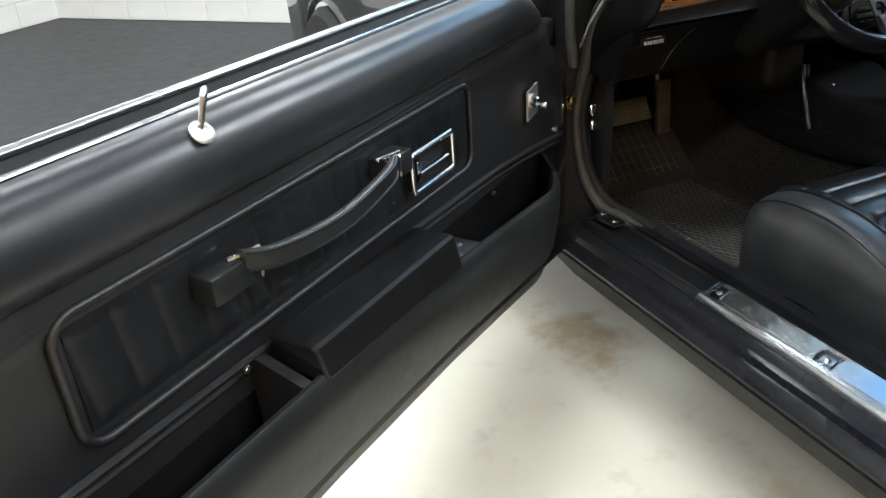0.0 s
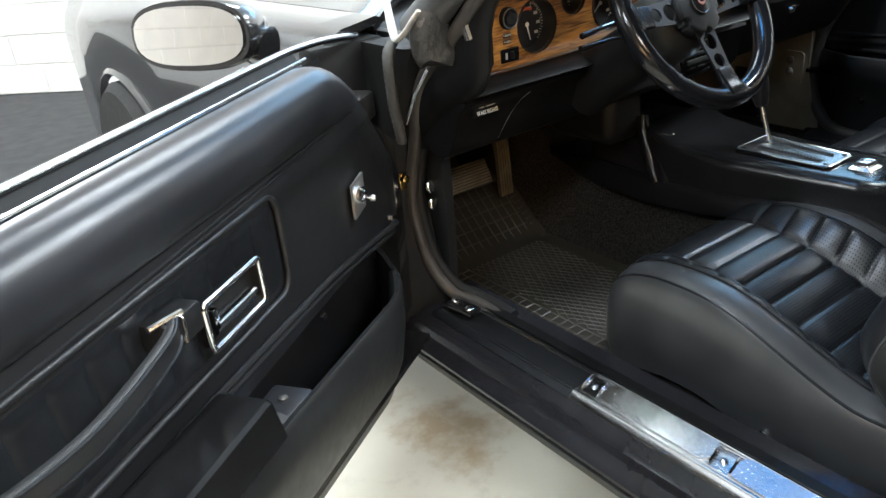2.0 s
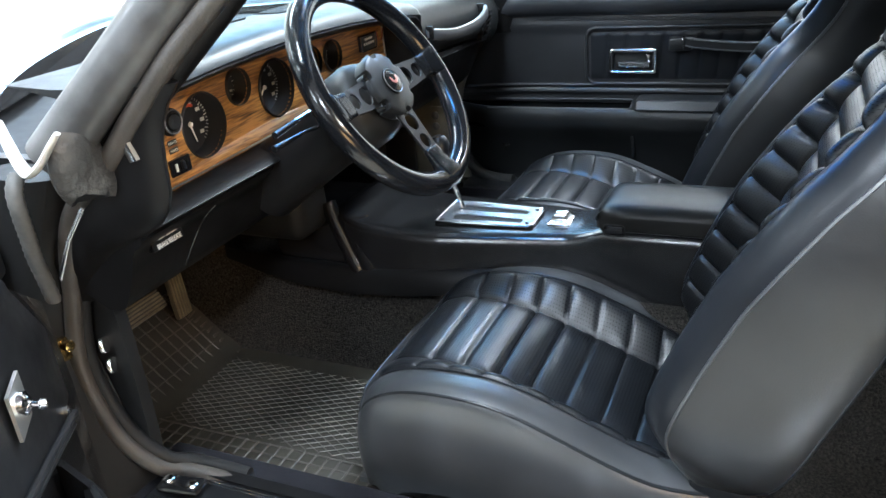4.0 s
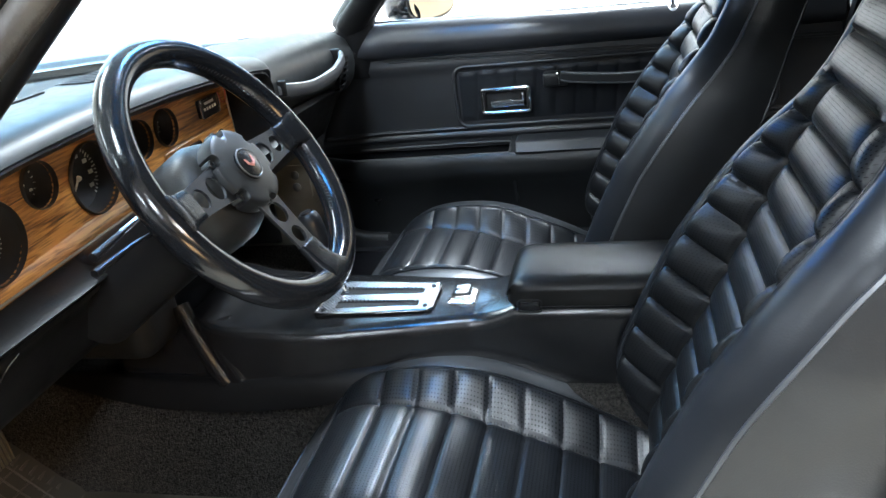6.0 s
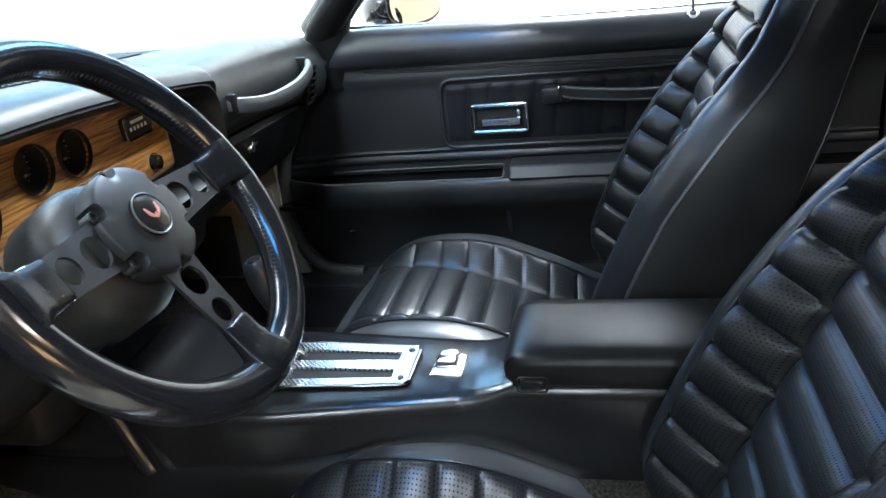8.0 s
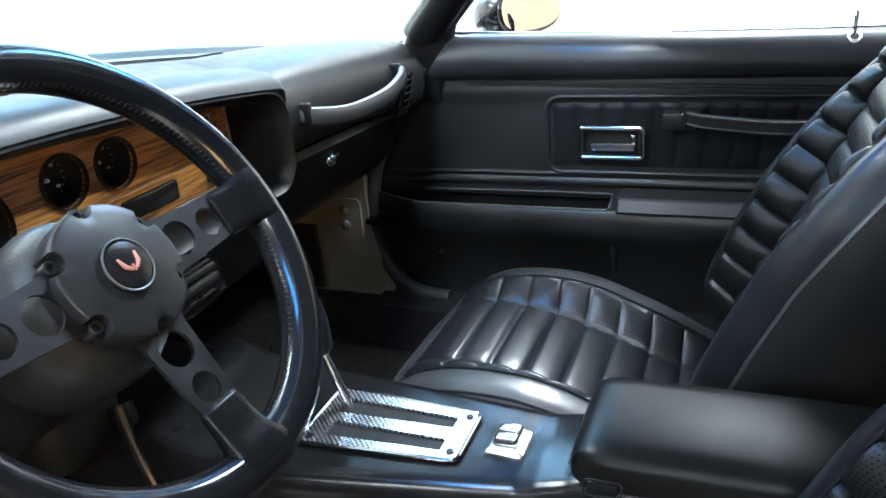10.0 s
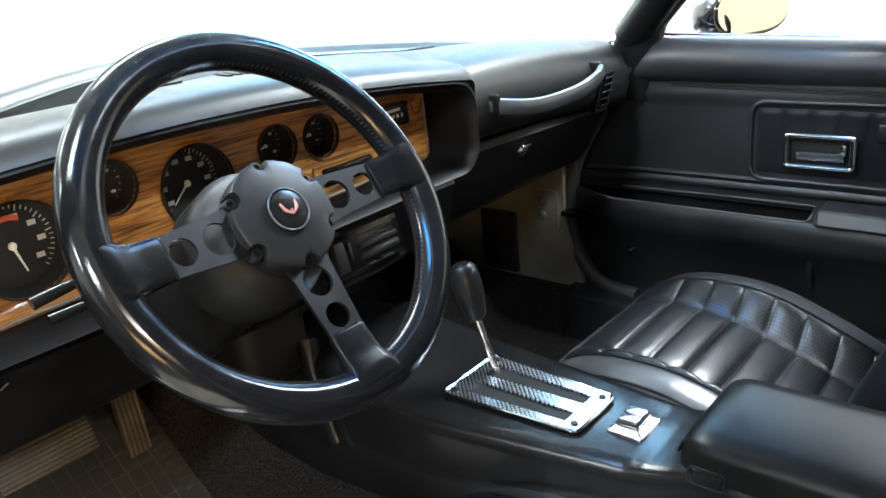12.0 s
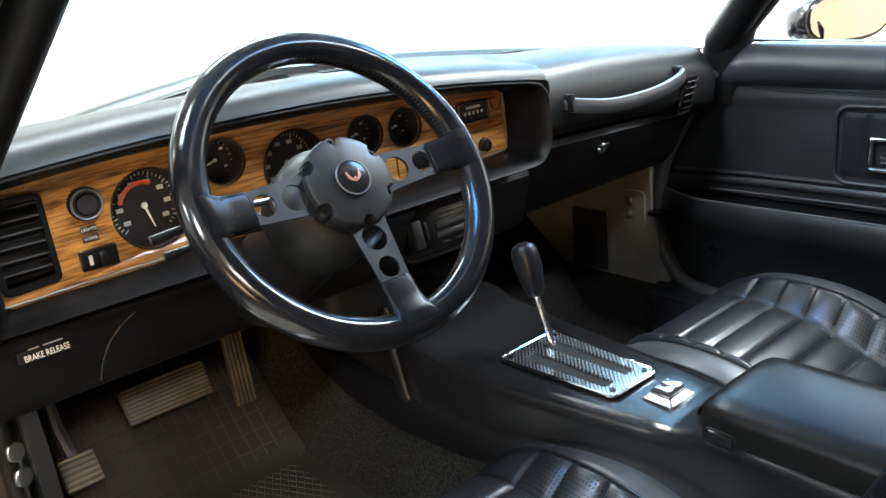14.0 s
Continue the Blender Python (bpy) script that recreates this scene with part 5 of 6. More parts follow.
def pad_ring(x):
    """Section of the upper pad: deep hood over the dials, rounded on the passenger's side."""
    k = 1 / (1 + math.exp(-(x - 0.147) / 0.0035))  # 0 hood, 1 passenger
    far = smooth(-0.05, 0.28, x)  # the rear of the top blends slowly
    ys = shield_y(x)
    c = hood_crown(min(x, 0.14))
    p = 0.963 - 0.035 * (max(0, x - 0.15) / 0.5) ** 2
    hood = [(ys - 0.015, 0.969), (0.38, 0.990), (0.30, c - 0.0035), (0.245, c - 0.002), (0.215, c - 0.006), (0.198, c - 0.016), (0.192, c - 0.028), (0.200, c - 0.037), (0.215, c - 0.040), (0.25, c - 0.042), (0.30, c - 0.045), (ys, 0.90)]
    pas = [(ys, p - 0.004), (0.36, p + 0.002), (0.29, p), (0.25, p - 0.007), (0.225, p - 0.025), (0.212, p - 0.055), (0.210, p - 0.08), (0.216, p - 0.105), (0.228, p - 0.122), (0.245, p - 0.132), (0.30, p - 0.132), (ys, 0.83)]
    end = max(0, (x - 0.63) / 0.06)
    ring = []
    for i, ((ya, za), (yb, zb)) in enumerate(zip(hood, pas)):
        q = (far, far, 0.5 * (far + k))[i] if i < 3 else k
        y, z = ya + (yb - ya) * q, za + (zb - za) * q
        ring.append((x, y + 0.03 * end ** 2, z - 0.02 * end ** 2))
    return ring


bm = B()
loft(bm, [pad_ring(x) for x in sorted(lin(XL, XR, 60) + lin(XB - 0.012, XB + 0.036, 14))])
pad = part("top_pad", bm, DASH_TOP, dash, "padded black dash top with deep dial hood")
def top_z(x, y):
    """Height of the dash top over x, y."""
    ring = [(p[1], p[2]) for p in pad_ring(x)[:4]][::-1]
    return curve_at(ring, y)


for x0, x1, y0, y1 in ((-0.33, -0.225, 0.345, 0.352), (0.145, 0.30, 0.425, 0.40)):
    bm = B()
    slab(bm, lambda u, v: (x0 + (x1 - x0) * u, y0 + (y1 - y0) * u + 0.014 * v, top_z(x0 + (x1 - x0) * u, y0 + (y1 - y0) * u + 0.014 * v) + 0.0025), lin(0, 1, 8), [0, 1], (0, 0, -0.004))
    part("defroster_slot", bm, LOUVRE, pad, "black defroster slot")
for i in range(9):
    bm = B()
    x = -0.195 + 0.0135 * i
    slab(bm, lambda u, v: (x + 0.007 * u + 0.040 * v, 0.300 + 0.090 * v, top_z(x + 0.007 * u, 0.300 + 0.090 * v) + 0.0020), [0, 1], lin(0, 1, 6), (0, 0, -0.004))
    part("speaker_slot", bm, LOUVRE, pad)

# moulded frame round the dials: along the top, down the right end, back along the bottom
path = [(x, hood_crown(x) - 0.036, 0, 1) for x in lin(-0.69, 0.095, 24)]
zc = hood_crown(0.11) - 0.036
path += [(0.10 + 0.036 * math.sin(a), zc - 0.036 + 0.036 * math.cos(a), math.sin(a), math.cos(a)) for a in lin(0.15, math.pi / 2, 7)]
path += [(0.136, z, 1, 0) for z in lin(zc - 0.05, 0.85, 6)]
path += [(0.10 + 0.036 * math.cos(a), 0.844 - 0.036 * math.sin(a), math.cos(a), -math.sin(a)) for a in lin(0.1, math.pi / 2, 7)]
path += [(x, 0.808 + 0.006 * max(0, -x - 0.4), 0, -1) for x in lin(0.09, -0.69, 24)]
bm = B()
rings = []
for x, z, nx, nz in path:
    side_in = (0.011 if nz < -0.5 else 0.016) if nz < 0.5 else 0.010
    ring = []
    for o, y in ((-side_in, 0.292), (-0.008, 0.215), (-0.003, 0.199), (0.001 if nz < -0.5 else 0.003, 0.193), (0.004 if nz < -0.5 else 0.009, 0.197), (0.006 if nz < -0.5 else 0.012, 0.210), (0.007 if nz < -0.5 else 0.014, 0.26), (0.007 if nz < -0.5 else 0.014, 0.30)):
        ring.append((x + nx * o, y, z + nz * o))
    rings.append(ring)
loft(bm, rings)
part("dial_frame", bm, KNEE, dash, "moulded black frame round the dials")


def wood_y(x):
    return 0.281 - 0.03 * max(0, (-x - 0.2) / 0.45) ** 2


bm = B()
holes = [circle(-0.483, 0.882, 0.047, 36), circle(-0.382, 0.914, 0.0285, 28), circle(-0.279, 0.887, 0.047, 36), circle(-0.161, 0.903, 0.0285, 28), circle(-0.089, 0.901, 0.0285, 28), rounded(-0.63, 0.884, 0.052, 0.088, 0.005)]
plate(bm, rounded(-0.268, 0.888, 0.786, 0.138, 0.008), holes, lambda a, b, h: Vector((a, wood_y(a) - h - 0.06 * (0.876 - b) * 0.3, b)), 0.004)
wood = part("wood_fascia", bm, WOOD, dash, "walnut veneer instrument fascia")
bm = B()
tube(bm, [Vector((a, wood_y(a) - 0.006 - 0.018 * (0.876 - b), b)) for a, b in rounded(-0.2765, 0.8885, 0.783, 0.1305, 0.010)], 0.0017, 8, True)
part("fascia_trim", bm, FASCIA_EDGE, dash, "thin bright edge of the fascia")
for nm, (gx, gz), r in (("tachometer", (-0.483, 0.882), 0.047), ("clock", (-0.382, 0.914), 0.0285), ("speedometer", (-0.279, 0.887), 0.047), ("fuel_gauge", (-0.161, 0.903), 0.0285), ("temperature_gauge", (-0.089, 0.901), 0.0285)):
    gy = wood_y(gx)
    bm = B()
    lathe(bm, [(r * 1.0, -0.006), (r * 1.04, -0.003), (r * 1.0, 0.003), (r * 0.90, 0.022), (r * 0.90, 0.026), (0.001, 0.026), (0.001, 0.03), (r * 1.0, 0.03)], (gx, gy - 0.004, gz), (0, 1, 0), 40, True)
    gauge = part(nm, bm, DIAL, dash, "round black dial with white markings")
    bm = B()
    n = 36 if r > 0.04 else 16
    for i in range(n):
        a = radians(225 - 270 * i / (n - 1))
        big = i % 4 == 0
        rr = r * (0.80 if big else 0.83)
        box(bm, (gx + rr * math.cos(a), gy + 0.0205, gz + rr * math.sin(a)), (r * (0.14 if big else 0.08), 0.001, r * 0.022), 0, (0, -math.degrees(a), 0))
    for i in range(8 if r > 0.04 else 4):
        a = radians(215 - 250 * i / (7 if r > 0.04 else 3))
        box(bm, (gx + r * 0.62 * math.cos(a), gy + 0.0205, gz + r * 0.62 * math.sin(a)), (r * 0.17, 0.001, r * 0.11))
    part("dial_scale", bm, DIAL_PRINT, gauge)
    bm = B()
    a = radians({"tachometer": 285, "speedometer": 225}.get(nm, 200))
    tube(bm, [(gx, gy + 0.019, gz), (gx + r * 0.62 * math.cos(a), gy + 0.019, gz + r * 0.62 * math.sin(a))], [0.0016, 0.0008], 6)
    lathe(bm, [(r * 0.09, 0), (r * 0.07, 0.003)], (gx, gy + 0.019, gz), (0, -1, 0), 12)
    part("needle", bm, WHITE_PRINT, gauge)
    if nm == "tachometer":
        bm = B()
        pts = [(gx + r * 0.60 * math.cos(radians(a)), gy + 0.0195, gz + r * 0.60 * math.sin(radians(a))) for a in lin(165, 65, 16)]
        tube(bm, pts, 0.0028, 6)
        part("red_band", bm, RED, gauge)
bm = B()
rings = []
for z, y, w in ((0.690, 0.335, 0.3), (0.720, 0.312, 0.55), (0.750, 0.285, 0.8), (0.776, 0.252, 0.95), (0.798, 0.208, 1), (0.817, 0.178, 1), (0.838, 0.160, 1), (0.86, 0.152, 1), (0.89, 0.150, 1), (0.92, 0.146, 1), (0.945, 0.138, 1), (0.97, 0.122, 1), (0.995, 0.10, 0.9)):
    rings.append([(-0.692 + (x + 0.692) * w, y + dy, z) for x, dy in ((-0.716, 0.12), (-0.714, 0.045), (-0.708, 0.020), (-0.699, 0.006), (-0.689, 0.0), (-0.679, 0.004), (-0.672, 0.016), (-0.668, 0.04), (-0.665, 0.12))])
loft(bm, rings)
part("dash_end", bm, KNEE, dash, "rounded black end of the dashboard beside the door")
# left vent
bm = B()
plate(bm, rounded(-0.63, 0.884, 0.062, 0.10, 0.008), [rounded(-0.63, 0.884, 0.050, 0.086, 0.004)], lambda a, b, h: Vector((a, wood_y(a) - 0.004 - h, b)), 0.006)
vent = part("air_vent", bm, PLASTIC, dash, "black louvred air vent")
for i in range(6):
    bm = B()
    box(bm, (-0.63, wood_y(-0.63) + 0.006, 0.849 + 0.014 * i), (0.05, 0.022, 0.002), 0, (-25, 0, 0))
    part("louvre", bm, LOUVRE, vent)
bm = B()
box(bm, (-0.63, wood_y(-0.63) + 0.03, 0.884), (0.06, 0.004, 0.096))
part("vent_back", bm, DIAL, vent)
bm = B()
lathe(bm, [(0.019, 0), (0.019, 0.006), (0.0165, 0.010), (0.013, 0.010), (0.012, 0.004), (0.001, 0.004), (0.001, 0)], (-0.556, wood_y(-0.556) - 0.004, 0.908), (0, -1, 0), 28)
sw = part("headlight_switch", bm, LOUVRE, dash, "round black knob with a thin bright rim")
bm = B()
tube(bm, [(-0.556 + 0.0165 * math.cos(a), wood_y(-0.556) - 0.0142, 0.908 + 0.0165 * math.sin(a)) for a in (2 * math.pi * i / 32 for i in range(32))], 0.0012, 6, True)
part("bright_rim", bm, BOLT_GREY, sw)
bm = B()
lathe(bm, [(0.012, 0.004), (0.011, 0.012), (0.008, 0.013), (0.001, 0.011)], (-0.556, wood_y(-0.556) - 0.004, 0.908), (0, -1, 0), 24)
part("knob", bm, LOUVRE, sw)
for z, word in ((0.879, "LIGHTS"), (0.868, "WIPER")):
    bm = B()
    box(bm, (-0.559, wood_y(-0.559) - 0.005, z), (0.018, 0.002, 0.0075), 0.0006)
    tag = part("switch_label", bm, DIAL, dash, "small black label")
    writing("lettering", word, 0.0052, pose(-0.559, wood_y(-0.559) - 0.0063, z, 90, 0, 0), DIAL_PRINT, tag)
bm = B()
box(bm, (-0.556, wood_y(-0.556) - 0.006, 0.845), (0.042, 0.008, 0.024), 0.002)
ws = part("wiper_switch", bm, PLASTIC, dash, "black rocker switch block")
bm = B()
box(bm, (-0.566, wood_y(-0.556) - 0.0105, 0.845), (0.004, 0.002, 0.011))
part("switch_mark", bm, DIAL_PRINT, ws)
bm = B()
box(bm, (-0.553, wood_y(-0.556) - 0.011, 0.845), (0.007, 0.006, 0.013), 0.002)
part("rocker", bm, DARK_METAL, ws)
# centre: clock-radio and lower slots on the fascia
bm = B()
box(bm, (0.045, 0.277, 0.90), (0.062, 0.012, 0.030), 0.003)
rd = part("heater_control", bm, DIAL, dash, "small black control with bright rim")
bm = B()
tube(bm, [(a, 0.270, b) for a, b in rounded(0.045, 0.90, 0.062, 0.030, 0.004)], 0.0015, 6, True)
part("rim", bm, CHROME, rd)
bm = B()
for i in range(5):
    box(bm, (0.027 + 0.009 * i, 0.2705, 0.898), (0.004, 0.001, 0.005))
box(bm, (0.045, 0.2705, 0.907), (0.03, 0.001, 0.004))
part("dial_print", bm, WHITE_PRINT, rd)
bm = B()
tube(bm, [(0.082, 0.2715, 0.915), (0.088, 0.2715, 0.898), (0.096, 0.2715, 0.893), (0.104, 0.2715, 0.898), (0.110, 0.2715, 0.915)], 0.0014, 6)
part("fascia_emblem", bm, DULL_RED, dash, "small red emblem")
bm = B()
plate(bm, rounded(0.0, 0.8445, 0.224, 0.0385, 0.004), [rounded(-0.052, 0.845, 0.094, 0.026, 0.003)], lambda a, b, h: Vector((a, 0.2785 - h, b)), 0.006)
part("lower_wood_panel", bm, WOOD, wood, "raised lower walnut panel")
bm = B()
box(bm, (-0.052, 0.275, 0.845), (0.092, 0.012, 0.024), 0.003)
part("ash_tray", bm, PLASTIC, dash)
bm = B()
lathe(bm, [(0.011, 0), (0.010, 0.012), (0.006, 0.014)], (0.062, 0.275, 0.842), (0, -1, 0), 18)
lighter = part("lighter_knob", bm, PLASTIC, dash)
bm = B()
lathe(bm, [(0.0115, -0.003), (0.0145, 0.0), (0.0135, 0.004), (0.0115, 0.004)], (0.062, 0.275, 0.842), (0, -1, 0), 20, True)
part("ring", bm, CHROME, lighter)

# lower driver panel, centre stack with tape deck, glove box
def low_ring(x):
    out = [(0.29, 0.800), (0.212, 0.800), (0.2065, 0.796), (0.212, 0.788), (0.224, 0.780), (0.232, 0.768), (0.237, 0.752), (0.244, 0.735), (0.258, 0.708), (0.268, 0.693), (0.280, 0.686), (0.30, 0.686), (0.36, 0.72)]
    return [(x, y, z) for y, z in out]


bm = B()
loft(bm, [low_ring(x) for x in lin(-0.70, -0.14, 20)])
lower = part("knee_panel", bm, KNEE, dash, "black plastic panel under the wheel")
bm = B()
box(bm, (-0.639, 0.2310, 0.772), (0.060, 0.012, 0.019), 0.003, (-12, 0, 0))
rel = part("brake_release", bm, KNEE, dash, "black brake release lever with white lettering")
writing("lettering", "BRAKE RELEASE", 0.0066, pose(-0.639, 0.2232, 0.7690, 78, 0, 0) @ Matrix.Diagonal((1, 1.45, 1, 1)), WHITE_PRINT, rel)
bm = B()
for x0, x1 in ((-0.656, -0.645), (-0.641, -0.621)):
    box(bm, ((x0 + x1) / 2, 0.2250, 0.7785), (x1 - x0, 0.001, 0.0022), 0, (-12, 0, 0))
part("print_bar", bm, GREY_PRINT, rel)
bm = B()
tube(bm, spline([(-0.542, 0.2215, 0.782), (-0.556, 0.2315, 0.769), (-0.572, 0.237, 0.752), (-0.582, 0.2475, 0.728), (-0.586, 0.264, 0.699)], 5), 0.0013, 6)
part("panel_seam", bm, PLASTIC, lower, "raised curved seam")
bm = B()
box(bm, (-0.195, 0.395, 0.635), (0.115, 0.20, 0.115), 0.03, (0, 0, 0), 5)
part("heater_duct", bm, LOUVRE, dash, "black heater duct box under the panel")
bm = B()
loft(bm, [[(x, 0.32, 0.79), (x, 0.245, 0.79), (x, 0.24, 0.78), (x, 0.262, 0.70), (x, 0.275, 0.685), (x, 0.34, 0.66), (x, 0.36, 0.72)] for x in lin(-0.14, 0.13, 10)])
part("centre_panel", bm, KNEE, dash, "black centre stack")
bm = B()
tube(bm, [(-0.14, 0.2455, 0.712), (-0.13, 0.242, 0.706), (-0.03, 0.242, 0.706), (0.01, 0.247, 0.707)], 0.004, 8)
part("stack_ledge", bm, PLASTIC, dash, "rounded black ledge under the cassette radio")
bm = B()
box(bm, (-0.070, 0.25, 0.748), (0.135, 0.03, 0.062), 0.005, (-14, 0, 0))
tape = part("tape_player", bm, PLASTIC, dash, "black cassette radio")
for dx, dz, w, h, m in ((-0.052, 0.0, 0.018, 0.042, DIAL), (-0.035, 0.002, 0.006, 0.028, DARK_METAL), (0.02, 0.019, 0.06, 0.002, DIM_PRINT), (0.02, 0.012, 0.06, 0.002, DIM_PRINT), (0.02, 0.004, 0.07, 0.008, DIAL), (0.018, -0.010, 0.074, 0.010, VINYL), (-0.002, -0.022, 0.014, 0.002, DIM_PRINT), (0.028, -0.022, 0.022, 0.002, DIM_PRINT)):
    bm = B()
    box(bm, (-0.070 + dx, 0.2335 + dz * 0.25, 0.748 + dz), (w, 0.006, h), 0.0015, (-14, 0, 0))
    part("player_key", bm, m, tape)


def glove_ring(x):
    k = (x - 0.14) / 0.5
    return [(x, 0.33, 0.825 - 0.02 * k), (x, 0.262, 0.822 - 0.02 * k), (x, 0.256, 0.81 - 0.02 * k), (x, 0.272, 0.77), (x, 0.30, 0.71), (x, 0.325, 0.68), (x, 0.36, 0.67), (x, 0.42, 0.72)]


bm = B()
loft(bm, [glove_ring(x) for x in lin(0.135, 0.64, 16)])
glove = part("glove_box", bm, KNEE, dash, "black glove box door")
bm = B()
lathe(bm, [(0.010, 0), (0.012, 0.006), (0.009, 0.012), (0.003, 0.013)], (0.355, 0.275, 0.776), (0, -1, 0.1), 20)
box(bm, (0.362, 0.262, 0.782), (0.018, 0.006, 0.005), 0.002)
part("glove_knob", bm, CHROME, glove, "chrome glove box lock")
pts = spline([(0.20, 0.222, 0.888), (0.205, 0.200, 0.884), (0.28, 0.180, 0.872), (0.38, 0.172, 0.873), (0.46, 0.18, 0.880), (0.51, 0.196, 0.887), (0.515, 0.222, 0.89)], 6)
bm = B()
rings = []
for i, p in enumerate(pts):
    q = (pts[min(i + 1, len(pts) - 1)] - pts[max(i - 1, 0)]).normalized()
    out = Vector((q.y, -q.x, 0)).normalized()
    rings.append([p + out * (0.0062 * c) + Vector((0, 0, 0.0125 * w)) for c, w in ((1, -0.55), (1, 0.35), (0.7, 0.85), (0.1, 1), (-0.7, 0.9), (-1, 0.5), (-1, -0.6), (-0.5, -1), (0.5, -0.95))])
loft(bm, rings)
grab = part("grab_handle", bm, SKIRT, dash, "bowed black grab handle")
for x in (0.20, 0.513):
    bm = B()
    box(bm, (x, 0.212, 0.888), (0.014, 0.03, 0.03), 0.004)
    part("handle_end", bm, KNEE, grab)
bm = B()
plate(bm, rounded(0.548, 0.842, 0.045, 0.072, 0.006), [rounded(0.548, 0.842, 0.035, 0.060, 0.004)], lambda a, b, h: Vector((a, 0.212 - h + (0.88 - b) * 0.25, b)), 0.012)
vent2 = part("air_vent", bm, PLASTIC, dash, "black louvred air vent")
for i in range(5):
    bm = B()
    box(bm, (0.548, 0.216 - 0.003 * i, 0.817 + 0.0125 * i), (0.036, 0.016, 0.002), 0, (-25, 0, 0))
    part("louvre", bm, PLASTIC, vent2)

# ---- steering wheel and column ----
WC, WA = Vector((-0.366, 0.017, 0.913)), radians(32.2)
WN = Vector((0, -math.cos(WA), math.sin(WA)))
WU = Vector((1, 0, 0))
WV = Vector((0, math.sin(WA), math.cos(WA)))
wheel = thing("steering_wheel", tuple(WC), "black three-spoke sports steering wheel with drilled metal spokes", "steering wheel")


def wp(a, b, h):
    return WC + WU * a + WV * b + WN * h


bm = B()
RW, RT = 0.1588, 0.0170
tube(bm, [wp(RW * math.cos(a), RW * math.sin(a), 0) for a in (2 * math.pi * i / 96 for i in range(96))], RT, 20, True)
rim = part("rim", bm, RIM_LEATHER, wheel, "thick black leather-wrapped rim")
bm = B()
for i in range(190):
    a = 2 * math.pi * i / 190
    p = wp((RW - RT * 0.912) * math.cos(a), (RW - RT * 0.912) * math.sin(a), 0.007)
    q = wp((RW - RT * 0.979) * math.cos(a + 0.007), (RW - RT * 0.979) * math.sin(a + 0.007), 0.0035)
    tube(bm, [p, q], 0.0003, 4)
part("rim_stitching", bm, material("dark_thread", (0.012, 0.012, 0.012), 0.7, vary=0), rim)
for ang in (180, 0, 270):
    # spoke: a drilled plate; the side spokes dip below the hub
    t = radians(ang)
    ca, sa = math.cos(t), math.sin(t)

    def put(r, w, h, ca=ca, sa=sa):
        k = max(0, min(1, (r - 0.045) / 0.10))
        return wp(r * ca - w * sa, r * sa + w * ca, 0.003 - 0.005 * (1 - k) + h)

    outline = [(0.03, -0.0235), (0.06, -0.0208), (0.11, -0.0175), (0.152, -0.0165), (0.152, 0.0165), (0.11, 0.0175), (0.06, 0.0208), (0.03, 0.0235)]
    bm = B()
    plate(bm, outline, [circle(0.063, 0, 0.0138, 28), circle(0.0960, 0, 0.0115, 28)], put, 0.0035)
    spoke = part("spoke", bm, DARK_METAL, wheel, "satin grey drilled metal spoke", 30)
    bm = B()
    rings = []
    for r, w, hh in ((0.1085, 0.0170, 0.003), (0.1095, 0.0180, 0.0045), (0.112, 0.0186, 0.0052), (0.128, 0.0192, 0.0062), (0.137, 0.0200, 0.0082), (0.144, 0.0225, 0.0112), (0.151, 0.0270, 0.0132), (0.158, 0.0320, 0.0132)):
        rings.append([put(r, w * math.copysign(abs(math.cos(a)) ** 0.45, math.cos(a)), 0.0015 + hh * math.copysign(abs(math.sin(a)) ** 0.6, math.sin(a))) for a in (2 * math.pi * i / 24 for i in range(24))])
    loft(bm, rings)
    part("leather_boot", bm, BOOT, spoke, "leather wrap where spoke meets rim")
bm = B()
n = 180
rings = []
for h, r in ((0.0, 0.0485), (0.012, 0.0490), (0.0195, 0.0488), (0.0218, 0.0478), (0.0230, 0.0458), (0.0232, 0.0415), (0.0252, 0.034)):
    ring = []
    for i in range(n):
        a = 2 * math.pi * i / n
        notch = 0.0
        for k in range(6):
            d = (a - radians(30 + 60 * k) + math.pi) % (2 * math.pi) - math.pi
            notch = max(notch, max(0.0, 1 - (d / 0.165) ** 2) ** 0.5)
        rr = min(r, r + (0.0400 - r) * notch)
        ring.append(wp(rr * math.cos(a), rr * math.sin(a), h - 0.013))
    rings.append(ring)
loft(bm, rings)
hub = part("hub", bm, HUB_GREY, wheel, "grey scalloped hub pad", 30)
for k in range(6):
    a = radians(30 + 60 * k)
    bm = B()
    lathe(bm, [(0.0052, -0.008), (0.0052, 0.0035), (0.0045, 0.0045), (0.0026, 0.0045), (0.0024, 0.002), (0.0003, 0.002)], wp(0.0455 * math.cos(a), 0.0455 * math.sin(a), -0.001), WN, 18)
    part("bolt", bm, HUB_GREY, hub)
bm = B()
lathe(bm, [(0.0195, 0), (0.0195, 0.003), (0.018, 0.004), (0.017, 0.0035), (0.001, 0.0035)], wp(0, 0, 0.0112), WN, 32)
horn = part("horn_button", bm, PLASTIC, wheel, "round black horn button with bright rim")
bm = B()
lathe(bm, [(0.0172, 0.0), (0.0165, 0.0046), (0.010, 0.0062), (0.001, 0.0066)], wp(0, 0, 0.0112), WN, 28)
part("button_face", bm, PLASTIC, horn)
bm = B()
tube(bm, [wp(0.0186 * math.cos(a), 0.0186 * math.sin(a), 0.0152) for a in (2 * math.pi * i / 36 for i in range(36))], 0.0009, 6, True)
part("bright_rim", bm, BOLT_GREY, horn)
bm = B()
